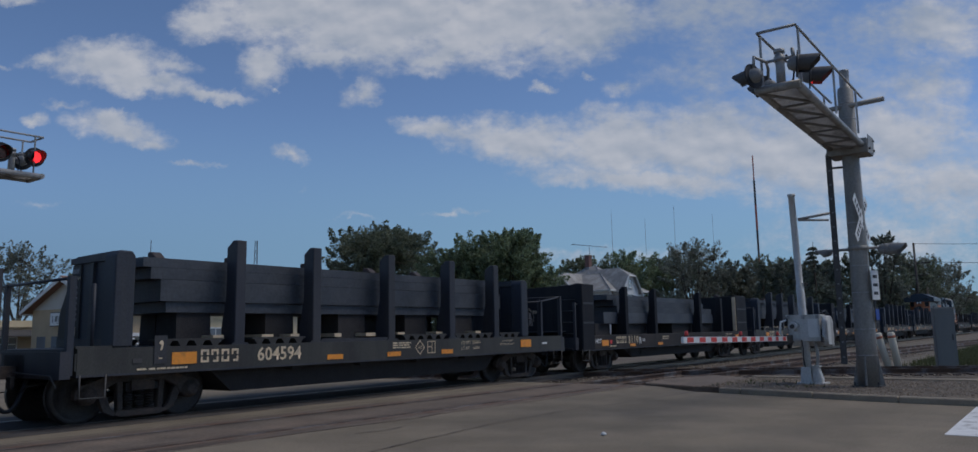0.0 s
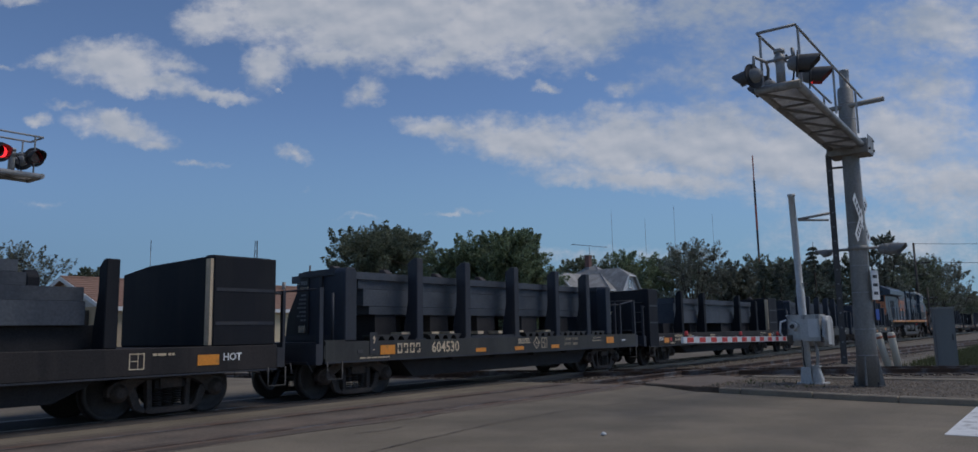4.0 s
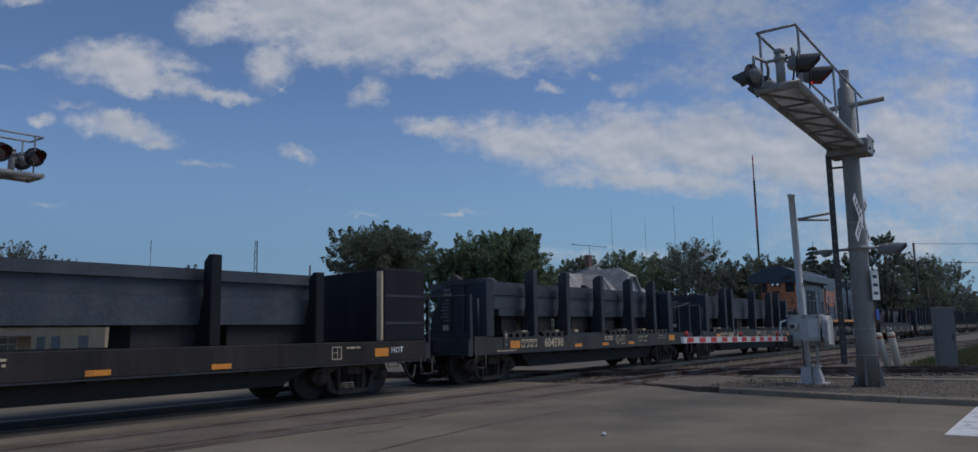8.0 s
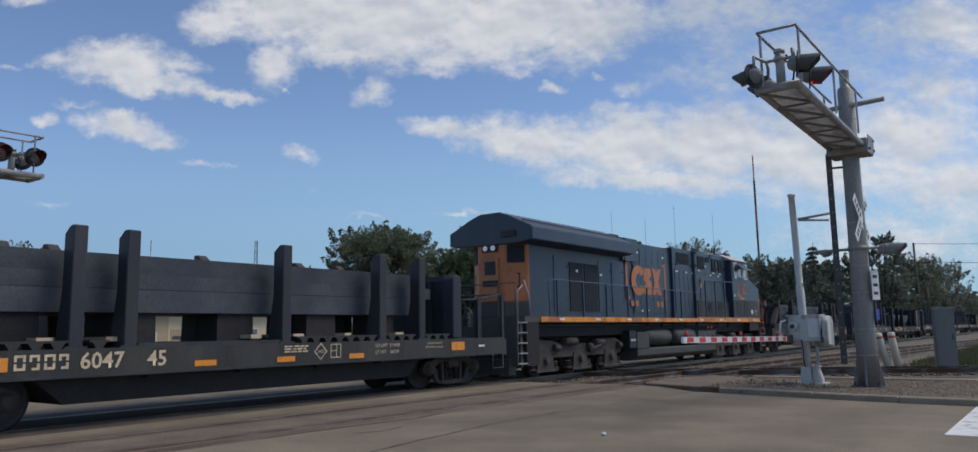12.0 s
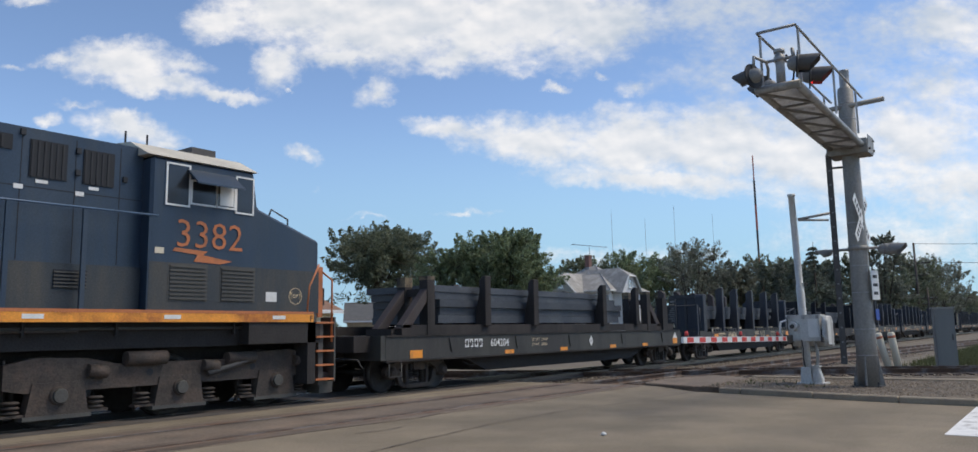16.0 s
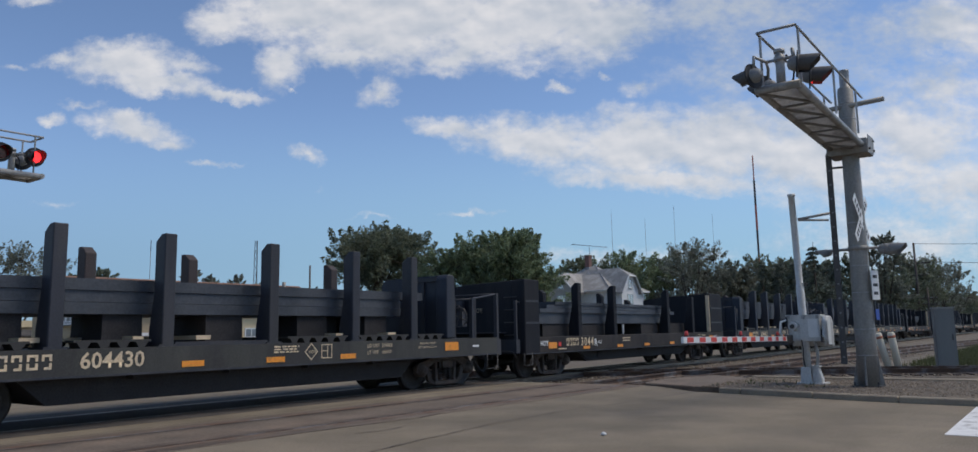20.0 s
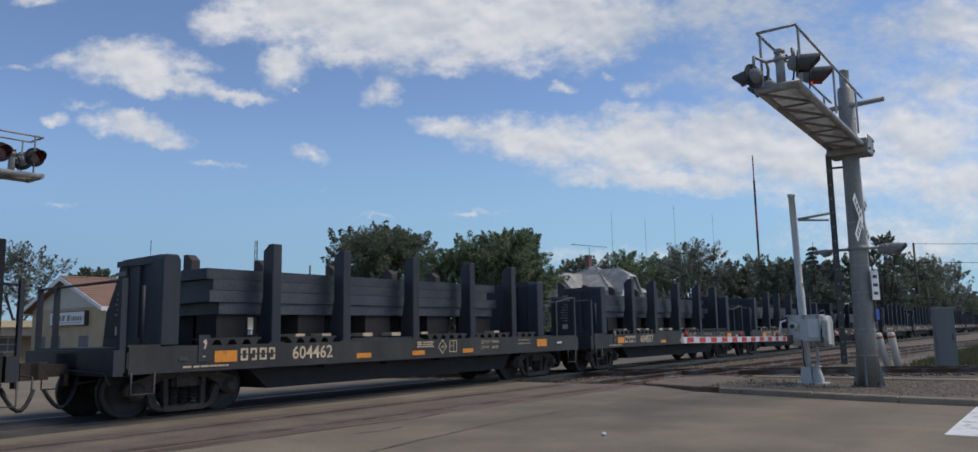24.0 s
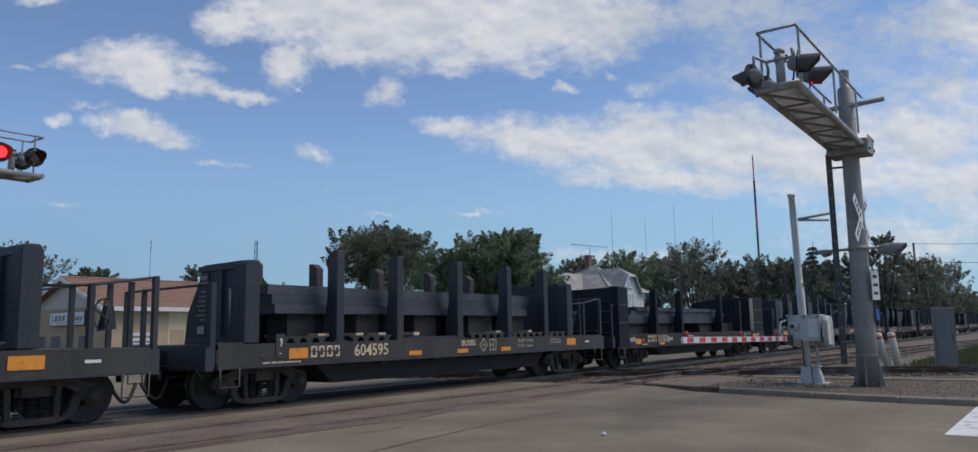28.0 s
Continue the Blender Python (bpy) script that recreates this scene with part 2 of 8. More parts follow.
def pipe(bm, pts, r, n=6):
    pts = [Vector(p) for p in pts]
    ways = [(b - a).normalized() for a, b in zip(pts, pts[1:])]
    q = ways[0].to_track_quat("Z", "Y")
    ring = [q @ Vector((r * math.cos(2 * math.pi * i / n), r * math.sin(2 * math.pi * i / n), 0)) for i in range(n)]
    rows, last = [], ways[0]
    for k, p in enumerate(pts):
        now = (ways[max(k - 1, 0)] + ways[min(k, len(ways) - 1)]).normalized()
        turn = last.rotation_difference(now)
        ring, last = [turn @ v for v in ring], now
        rows.append([bm.verts.new(p + v) for v in ring])
    for a, b in zip(rows, rows[1:]):
        for i in range(n):
            f = bm.faces.new((a[i], a[(i + 1) % n], b[(i + 1) % n], b[i]))
            f.smooth = True
    bm.faces.new(rows[0][::-1]), bm.faces.new(rows[-1])
    return bm


def turned(bm, profile, n=20, axis="y", at=(0, 0, 0)):
    """A turned shape: profile of (radius, height along the axis)."""
    at = Vector(at)
    rings = []
    for r, h in profile:
        ring = []
        for i in range(n):
            c, s = r * math.cos(2 * math.pi * i / n), r * math.sin(2 * math.pi * i / n)
            ring.append(bm.verts.new(at + Vector({"y": (c, h, s), "z": (c, s, h), "x": (h, c, s)}[axis])))
        rings.append(ring)
    fs = []
    for a, b in zip(rings, rings[1:]):
        for i in range(n):
            f = bm.faces.new((a[i], a[(i + 1) % n], b[(i + 1) % n], b[i]))
            f.smooth = True
            fs.append(f)
    fs += [bm.faces.new(rings[0][::-1]), bm.faces.new(rings[-1])]
    bmesh.ops.recalc_face_normals(bm, faces=fs)
    return bm


def as_mesh(name, bm, material, bevel=0.0):
    if bevel:
        es = [e for e in bm.edges if len(e.link_faces) == 2 and e.calc_face_angle(0) > 0.6]
        bmesh.ops.bevel(bm, geom=es, offset=bevel, segments=1, affect="EDGES", clamp_overlap=True)
    me = bpy.data.meshes.new(name)
    bm.to_mesh(me)
    bm.free()
    me.materials.append(material)
    return me


def part(name, bm, material, parent, label="", bevel=0.0, m=None):
    """Links a bmesh (or a ready mesh) as one mesh object under a thing or a part."""
    ob = new(name, as_mesh(name, bm, material, bevel) if isinstance(bm, bmesh.types.BMesh) else bm)
    ob.parent = parent
    if m is not None:
        ob.matrix_basis = m
    if label:
        tagged(ob, label)
    return ob


def thing(name, label, category, group="", m=None, kind=""):
    ob = new(name)
    ob.empty_display_size = 0.3
    if m is not None:
        ob.matrix_basis = m
    return tagged(ob, label, category, group, kind)


def solo(name, bm, material, label, category="", group="", kind="", bevel=0.0, m=None):
    """A thing that is one mesh."""
    ob = new(name, as_mesh(name, bm, material, bevel))
    if m is not None:
        ob.matrix_basis = m
    return tagged(ob, label, category, group, kind)


B = bmesh.new
letters = {}


def lettering(body, height, material, bold=0.0):
    """Writing as a mesh, standing up and facing -Y, from its lower left corner."""
    key = (body, height, material.name, bold)
    if key not in letters:
        cu = bpy.data.curves.new("lettering", "FONT")
        cu.body, cu.size, cu.resolution_u, cu.offset = body, height * 1.38, 2, bold
        ob = new("lettering", cu)
        me = bpy.data.meshes.new_from_object(ob.evaluated_get(bpy.context.evaluated_depsgraph_get()))
        me.transform(Matrix.Rotation(radians(90), 4, "X"))
        me.materials.clear()
        me.materials.append(material)
        bpy.data.objects.remove(ob)
        letters[key] = me
    return letters[key]


def bars(rows, height, material, y=0.0):
    """Writing that cannot be told: rows of (x, z, length)."""
    bm = B()
    for x, z, w in rows:
        while w > 0.03:
            k = min(w, random.uniform(0.06, 0.2))
            box(bm, x, x + k * 0.8, y - 0.002, y, z, z + height)
            x, w = x + k, w - k
    return bm


# the path of the train: how far it has gone by t, counted from t = 14
def gone(t):
    u = (t - 14) / 14
    return 97.812 * u - 1.006 * u ** 2 + 1.914 * u ** 3 + 5.28 * u ** 4 - 4.718 * u ** 5 - 2.816 * u ** 6 + 2.839 * u ** 7


TRACK_Y = 13.58
RIDERS = []          # (thing, place along the train): all that the train carries


# ---- ground, road and tracks ----
def kerb_x(y):
    """The road's kerb line."""
    return 15.0 + 0.3 * (y - 1.0) * (0.5 if y < 3 else 1) * 0.9 - (0.0 if y < 3 else 0.27)


def near_track(x):
    """Centre line of the near track."""
    return 9.95 - 0.024 * (x - 5) - 0.00052 * max(x - 5, 0) ** 2


def strip(xs, centre, half, z0, z1):
    """A slab that follows a line y = centre(x)."""
    bm = B()
    rows = []
    for x in xs:
        c = centre(x)
        rows.append([bm.verts.new(p) for p in ((x, c - half, z0), (x, c - half, z1), (x, c + half, z1), (x, c + half, z0))])
    for a, b in zip(rows, rows[1:]):
        for i in range(3):
            bm.faces.new((a[i], b[i], b[i + 1], a[i + 1]))
    for r in (rows[0], rows[-1]):
        bm.faces.new(r)
    bmesh.ops.recalc_face_normals(bm, faces=bm.faces)
    return bm


bm = B()
bmesh.ops.create_grid(bm, x_segments=60, y_segments=60, size=1)
for v in bm.verts:
    for i in (0, 1):
        v.co[i] = math.copysign(abs(v.co[i]) ** 3 * 4600, v.co[i]) + (20, 14)[i]
    v.co.z = -0.2 + 0.03 * noise.noise(v.co * 0.05)
solo("ground", bm, M["soil"], "dry soil with patches of thin grass", kind="structure")

road_pts = [(-16, -45)] + [(kerb_x(y), y) for y in (-45, -20, -5, 1, 3, 5, 6.6)] + [(17.6, 8.2), (17.6, 16.5), (16.0, 20), (16.0, 70), (-16, 70)]
bm = B()
prism(bm, road_pts, -0.4, 0.0, "z")
road = solo("road", bm, M["asphalt"], "worn grey-brown asphalt road over the crossing", kind="structure")

# surfacing along the rails in the road: rust-stained on the near track, darker under the train
for cen, half, stuff, label in ((near_track, 1.25, "asphalt_rust", "rust-stained asphalt surfacing between the rails"), (lambda x: TRACK_Y, 1.6, "dark_bed", "dark asphalt surfacing under the train")):
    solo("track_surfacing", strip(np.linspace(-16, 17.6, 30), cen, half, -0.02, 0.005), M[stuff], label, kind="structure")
# concrete apron where the surfacing ends
bm = B()
prism(bm, [(17.0, 6.3), (18.6, 6.15), (20.3, 6.7), (21.2, 8.0), (19.2, 8.6), (17.61, 8.4), (16.95, 6.9)], -0.3, 0.06, "z")
solo("apron", bm, M["asphalt_rust"], "low worn brown asphalt apron beside the track", kind="structure", bevel=0.02)

# raised verge behind the kerb, its edge strip and the kerb stones
ys = [-12, -8, -4, 1, 3, 5, 6.0]
bm = B()
prism(bm, [(kerb_x(y) + 0.15, y) for y in ys] + [(17.5, 6.2), (19.75, 6.55), (19.85, -12)], -0.3, 0.1, "z")
solo("verge", bm, M["ballast"], "gravel verge behind the kerb", kind="structure")
bm = B()
prism(bm, [(19.76, 6.5), (20.0, 6.5), (20.15, -12), (19.91, -12)], -0.3, 0.14, "z")
solo("edging", bm, M["concrete"], "pale concrete edging strip along the verge", kind="structure", bevel=0.015)
kerb = thing("kerb", "worn concrete kerb along the road", "kerb", kind="structure")
y = -11.0
while y < 5.8:
    y1 = min(y + 1.5, 6.0)
    bm = B()
    a, b = kerb_x(y), kerb_x(y1)
    prism(bm, [(a, y + 0.006), (b, y1 - 0.006), (b + 0.17, y1 - 0.006), (a + 0.17, y + 0.006)], -0.2, 0.108 + random.uniform(-0.006, 0.006), "z")
    part("kerb_stone", bm, M["concrete"], kerb, bevel=0.02)
    y = y1

# stop line, cracks
bm = B()
prism(bm, [(11.06, 1.35), (14.95, 1.33), (14.9, 0.75), (11.06, 0.75)], -0.01, 0.006, "z")
solo("stop_line", bm, M["white_line"], "worn white stop line across the lane", kind="structure")


def crack(name, pts, w, label):
    """A tar-dark crack with a ragged edge along a line of points."""
    bm = B()
    line = []
    for (ax, ay), (bx, by) in zip(pts, pts[1:]):
        k = max(2, int(math.hypot(bx - ax, by - ay) / 0.12))
        line += [(ax + (bx - ax) * i / k, ay + (by - ay) * i / k) for i in range(k)]
    line.append(pts[-1])
    prev = None
    for x, y in line:
        j = 0.06 * noise.noise(Vector((x * 1.7, y * 1.7, 3))) + random.uniform(-0.012, 0.012)
        h = w * random.uniform(0.3, 1.0)
        now = [bm.verts.new((x + j * 0.3, y + j - h, 0.009)), bm.verts.new((x + j * 0.3, y + j + h, 0.009))]
        if prev:
            bm.faces.new((prev[0], now[0], now[1], prev[1]))
        prev = now
    solo(name, bm, M["tar"], label, kind="structure")


crack("road_crack", [(3.0, 6.2), (6.6, 6.55), (9.3, 6.92), (11.4, 6.94), (13.2, 6.75), (16.9, 6.5)], 0.014, "long ragged crack in the asphalt")
crack("road_crack", [(-4, 8.75), (5.2, 8.85), (8.7, 8.55), (9.3, 8.45), (10.2, 8.6)], 0.022, "ragged crack beside the rail")
crack("road_crack", [(2, 11.3), (8, 11.25), (17, 11.5)], 0.02, "thin crack between the tracks")
crack("road_crack", [(7.6, 7.9), (8.1, 7.85), (8.5, 7.9)], 0.02, "short crack in the asphalt")
def seam(line, w, material, label, z=0.0075):
    """A thin strip along a line y = f(x), of uneven width."""
    bm = B()
    prev = None
    for x in np.arange(-14, 17.4, 0.25):
        y, h = line(x) + 0.012 * noise.noise(Vector((x * 0.9, 5, w * 90))), w * (0.55 + 0.6 * abs(noise.noise(Vector((x * 1.3, w * 50, 2)))))
        now = [bm.verts.new((x, y - h, z)), bm.verts.new((x, y + h, z))]
        if prev:
            bm.faces.new((prev[0], now[0], now[1], prev[1]))
        prev = now
    solo("flangeway" if material == "tar" else "rust_stain", bm, M[material], label, kind="structure")


for cen in (near_track, lambda x: TRACK_Y):
    for side in (-0.755, 0.755):
        inner = -1 if side > 0 else 1
        seam(lambda x: cen(x) + side + inner * 0.08, 0.05, "tar", "dark flangeway groove beside the rail")
        seam(lambda x: cen(x) + side - inner * 0.15, 0.08, "rust_line", "rust-brown stain along the rail", 0.0065)
        seam(lambda x: cen(x) + side - inner * 0.27, 0.012, "tar", "thin dark joint along the rail", 0.0085)
        seam(lambda x: cen(x) + side + inner * 0.22, 0.014, "tar", "thin dark joint along the rail", 0.0085)
crack("road_crack", [(12.6, 2.4), (13.1, 3.6), (13.0, 4.7), (13.6, 6.0)], 0.012, "fine crack in the asphalt")
crack("road_crack", [(9.6, 6.9), (9.9, 7.8), (9.7, 8.5)], 0.012, "fine crack in the asphalt")
solo("pebble", turned(B(), [(0.02, 0.0), (0.042, 0.012), (0.03, 0.034), (0.012, 0.044)], 6, "z"), M["white_paint"], "small white stone lying on the asphalt", "stone", m=pose(9.07, 4.92, 0.0, 0, 0, 20))


def rail_bm(line, up=(0.0, 0.0), n=1):
    """Two rails with head, web and foot along a line of (x, y) points; z 0 is the rail's top."""
    section = [(-0.075, -0.16), (0.075, -0.16), (0.075, -0.145), (0.012, -0.12), (0.012, -0.04), (0.036, -0.03), (0.036, 0.008), (-0.036, 0.008), (-0.036, -0.03), (-0.012, -0.04), (-0.012, -0.12), (-0.075, -0.145)]
    out = []
    for side in (-0.755, 0.755):
        bm = B()
        prev = None
        for i, (x, y) in enumerate(line):
            ax, ay = line[max(i - 1, 0)]
            bx, by = line[min(i + 1, len(line) - 1)]
            d = Vector((bx - ax, by - ay)).normalized()
            nx, ny = -d.y, d.x
            now = [bm.verts.new((x + nx * (side + s), y + ny * (side + s), z + 0.004)) for s, z in section]
            if prev:
                for k in range(len(section)):
                    f = bm.faces.new((prev[k], now[k], now[(k + 1) % 12], prev[(k + 1) % 12]))
            prev = now
        bmesh.ops.recalc_face_normals(bm, faces=bm.faces)
        out.append(bm)
    return out


def on_line(line, step):
    """Points and headings at even steps along a line."""
    out, left = [], 0.0
    for (ax, ay), (bx, by) in zip(line, line[1:]):
        d = math.hypot(bx - ax, by - ay)
        s = left
        while s < d:
            out.append((ax + (bx - ax) * s / d, ay + (by - ay) * s / d, math.degrees(math.atan2(by - ay, bx - ax))))
            s += step
        left = s - d
    return out


bed_n = 0
tie_me = as_mesh("tie", box(B(), -0.11, 0.11, -1.3, 1.3, -0.33, -0.145, 0.012), M["tie"])
main_line = [(x, TRACK_Y) for x in np.linspace(-120, 420, 28)]
near_line = [(x, near_track(x)) for x in list(np.linspace(-60, 10, 15)) + list(np.linspace(14, 150, 40))]
DX, DY = 0.462, -0.887
cross_line = [(28.05 + DX * s - 0.88 * 0.35, 4.4 + DY * s - 0.47 * 0.35) for s in np.linspace(-26, 40, 23)]
for nm, line, material, label in (("main_track", main_line, "rail", "railway track with shiny-topped rails, carrying the train"),
                                  ("near_track", near_line, "rail_rust", "rusty railway track, flush with the road"),
                                  ("crossing_track", cross_line, "rail_rust", "railway track that crosses the others on a diamond")):
    tr = thing(nm, label, "railway track", kind="structure")
    for rb in rail_bm(line):
        part("rail", rb, M[material], tr)
    near_ties = 0
    rest = B()
    for x, y, a in on_line(line, 0.55):
        if -16 < x < 17.5 and nm != "crossing_track":
            continue
        if 17 < x < 45 and near_ties < 90 and -8 < y < 20:
            part("tie", tie_me, M["tie"], tr, m=pose(x, y, 0, 0, 0, a))
            near_ties += 1
        elif -60 < x < 140:
            c, s = math.cos(radians(a)), math.sin(radians(a))
            vs = [rest.verts.new((x + c * u - s * w, y + s * u + c * w, z)) for z in (-0.33, -0.145) for u, w in ((-0.11, -1.3), (0.11, -1.3), (0.11, 1.3), (-0.11, 1.3))]
            for f in ((4, 5, 6, 7), (0, 1, 5, 4), (1, 2, 6, 5), (2, 3, 7, 6), (3, 0, 4, 7)):
                rest.faces.new([vs[i] for i in f])
    tagged(part("far_ties", rest, M["tie"], tr), kind="stuff")

# ballast beds: each a low bank along its track, and loose stones on them
for nm, line, half in (("ballast_bed", main_line, 2.3), ("ballast_bed", near_line, 2.2), ("ballast_bed", cross_line, 2.0)):
    bed_n += 1
    for span in ([q for q in line if q[0] > 17.9], [q for q in line if q[0] < -16.5]):
        if len(span) < 2:
            continue
        bm = B()
        prev = None
        for i, (x, y) in enumerate(span):
            ax, ay = span[max(i - 1, 0)]
            bx, by = span[min(i + 1, len(span) - 1)]
            d = Vector((bx - ax, by - ay)).normalized()
            now = [bm.verts.new((x - d.y * s, y + d.x * s, z - 0.008 * bed_n)) for s, z in ((-half - 0.7, -0.42), (-half, -0.155), (half, -0.155), (half + 0.7, -0.42))]
            if prev:
                for k in range(3):
                    bm.faces.new((prev[k], now[k], now[k + 1], prev[k + 1]))
            prev = now
        bmesh.ops.recalc_face_normals(bm, faces=bm.faces)
        solo(nm, bm, M["ballast"], "bed of brown-grey ballast under the track", kind="structure")


def pebbles(name, spots, label, material="stone", lo=0.02, hi=0.05):
    """Loose stones, as one object."""
    vs, fs = [], []
    for x, y, z in spots:
        r = random.uniform(lo, hi)
        k = len(vs)
        a = random.uniform(0, 6)
        for i in range(4):
            vs.append((x + r * math.cos(a + i * 1.57) * random.uniform(0.7, 1.2), y + r * math.sin(a + i * 1.57) * random.uniform(0.7, 1.2), z + random.uniform(-0.2, 0.3) * r))
        vs += [(x, y, z + r * 0.8), (x, y, z - r * 0.5)]
        for i in range(4):
            fs += [(k + i, k + (i + 1) % 4, k + 4), (k + (i + 1) % 4, k + i, k + 5)]
    me = bpy.data.meshes.new(name)
    me.from_pydata(vs, [], fs)
    me.materials.append(M[material])
    return tagged(new(name, me), label, "gravel", kind="stuff")


rnd = random.Random(5)
spots = [(x, y, 0.1) for x, y in ((rnd.uniform(15.5, 19.8), rnd.uniform(-6, 6.5)) for _ in range(9000)) if x > kerb_x(y) + 0.2]
pebbles("verge_gravel", spots, "loose pale gravel on the verge", lo=0.01, hi=0.032)
spots = []
for line, half in ((main_line, 2.2), (near_line, 2.2), (cross_line, 2.0)):
    for x, y, a in on_line(line, 0.02):
        if 18 < x < 46 and y > -10:
            o = rnd.uniform(-half, half)
            spots.append((x - math.sin(radians(a)) * o, y + math.cos(radians(a)) * o, -0.155 if abs(abs(o) - 0.75) > 0.1 else -0.2))
pebbles("track_ballast", spots, "loose angular ballast stones between the ties", lo=0.025, hi=0.06)


def tufts(name, n, spread, label, seed, tall=(0.06, 0.2), material="grass"):
    """Grass blades, as one object; spread gives a place."""
    r = random.Random(seed)
    vs, fs = [], []
    for _ in range(n):
        x, y, z = spread(r)
        for _ in range(4):
            a, h, w = r.uniform(0, 6.3), r.uniform(*tall), r.uniform(0.008, 0.02)
            dx, dy = r.uniform(-0.08, 0.08), r.uniform(-0.08, 0.08)
            k = len(vs)
            vs += [(x + dx - w * math.cos(a), y + dy - w * math.sin(a), z), (x + dx + w * math.cos(a), y + dy + w * math.sin(a), z), (x + dx * 1.8 + h * 0.3 * math.sin(a), y + dy * 1.8, z + h)]
            fs.append((k, k + 1, k + 2))
    me = bpy.data.meshes.new(name)
    me.from_pydata(vs, [], fs)
    me.materials.append(M[material])
    return tagged(new(name, me), label, "grass", kind="stuff")


tufts("grass", 9000, lambda r: (r.uniform(32, 60), r.uniform(-6, 5.0), -0.19), "patch of short green grass beside the tracks", 3, (0.1, 0.3))
tufts("verge_weeds", 22, lambda r: (r.uniform(16.6, 18.5), r.uniform(4.2, 6.4), 0.1), "sparse dry weeds on the verge", 4, (0.03, 0.1))
tufts("far_grass", 6000, lambda r: (r.uniform(40, 90), r.uniform(30, 60), -0.19), "rough grass beyond the tracks", 6, (0.15, 0.4))


# ---- crossing signals ----
def lamp_unit(parent, at, heading, back=True, lit=False, hood="black", size=1.0):
    """A flashing-light head: housing, hood and lens on a round background; it faces its heading."""
    m = Matrix.Translation(at) @ Matrix.Rotation(radians(heading), 4, "Z") @ Matrix.Rotation(radians(6), 4, "Y") @ Matrix.Scale(size, 4)
    head = part("signal_head", turned(B(), [(0.04, -0.2), (0.1, -0.17), (0.14, -0.09), (0.15, -0.02), (0.175, 0.0), (0.16, 0.01)], 20, "x"), M["grey_back"], parent, m=m)
    if back:
        bm = turned(B(), [(0.25, -0.012), (0.255, 0.0), (0.25, 0.012)], 28, "x")
        part("background", bm, M["black"], head, "round black signal background", m=pose(-0.02, 0, 0))
    bm = B()
    n = 22
    ring = []
    for i in range(n + 1):
        a = radians(-60 + 300 * i / n)
        reach = 0.2 + 0.17 * min(1.0, max(0.0, 0.5 + 0.9 * math.sin(a)))
        ring.append([bm.verts.new((x, r * math.cos(a), r * math.sin(a))) for x, r in ((0.0, 0.168), (reach, 0.176), (reach, 0.17), (0.0, 0.162))])
    for a, b in zip(ring, ring[1:]):
        for k in range(4):
            bm.faces.new((a[k], b[k], b[(k + 1) % 4], a[(k + 1) % 4]))
    bmesh.ops.recalc_face_normals(bm, faces=bm.faces)
    part("hood", bm, M["dark_steel" if hood == "black" else hood], head, "hood over the lens")
    lens = part("lens", turned(B(), [(0.155, -0.02), (0.15, 0.012), (0.1, 0.03), (0.03, 0.038)], 24, "x"), lit_red if lit else M["lens"], head, "glowing red lens" if lit else "dark red lens")
    if lit == 2:
        # added shutter in place of switching the lamp, hinged at the lens's side: shut before the lens it blacks it
        # out, swung out it shows the light
        bm = B()
        tube(bm, (0.0, 0.158, 0.0), (0.006, 0.158, 0.0), 0.158, n=24)
        blade = part("flasher_blade", bm, M["lens"], head, "added dark red shutter that blanks the steady lens", m=pose(0.045, -0.158, 0))
        BLADES.append(blade)
    return head


BLADES = []


def crossbuck(parent, at, heading):
    m = Matrix.Translation(at) @ Matrix.Rotation(radians(heading), 4, "Z")
    for k, s in enumerate((45, -45)):
        bm = box(B(), -0.003 + 0.006 * k, 0.003 + 0.006 * k, -0.61, 0.61, -0.11, 0.11)
        bmesh.ops.rotate(bm, verts=bm.verts, matrix=Matrix.Rotation(radians(s), 3, "X"))
        bl = part("crossbuck_blade", bm, M["white_paint"], parent, "white crossbuck blade with worn lettering", m=m)
        bm = B()
        for j in range(-4, 5):
            if abs(j) > 0:
                box(bm, 0.0035 + 0.006 * k, 0.0045 + 0.006 * k, j * 0.12 - 0.035, j * 0.12 + 0.035, -0.06, 0.06)
        bmesh.ops.rotate(bm, verts=bm.verts, matrix=Matrix.Rotation(radians(s), 3, "X"))
        part("lettering", bm, M["black"], bl, "black letters on the blade")


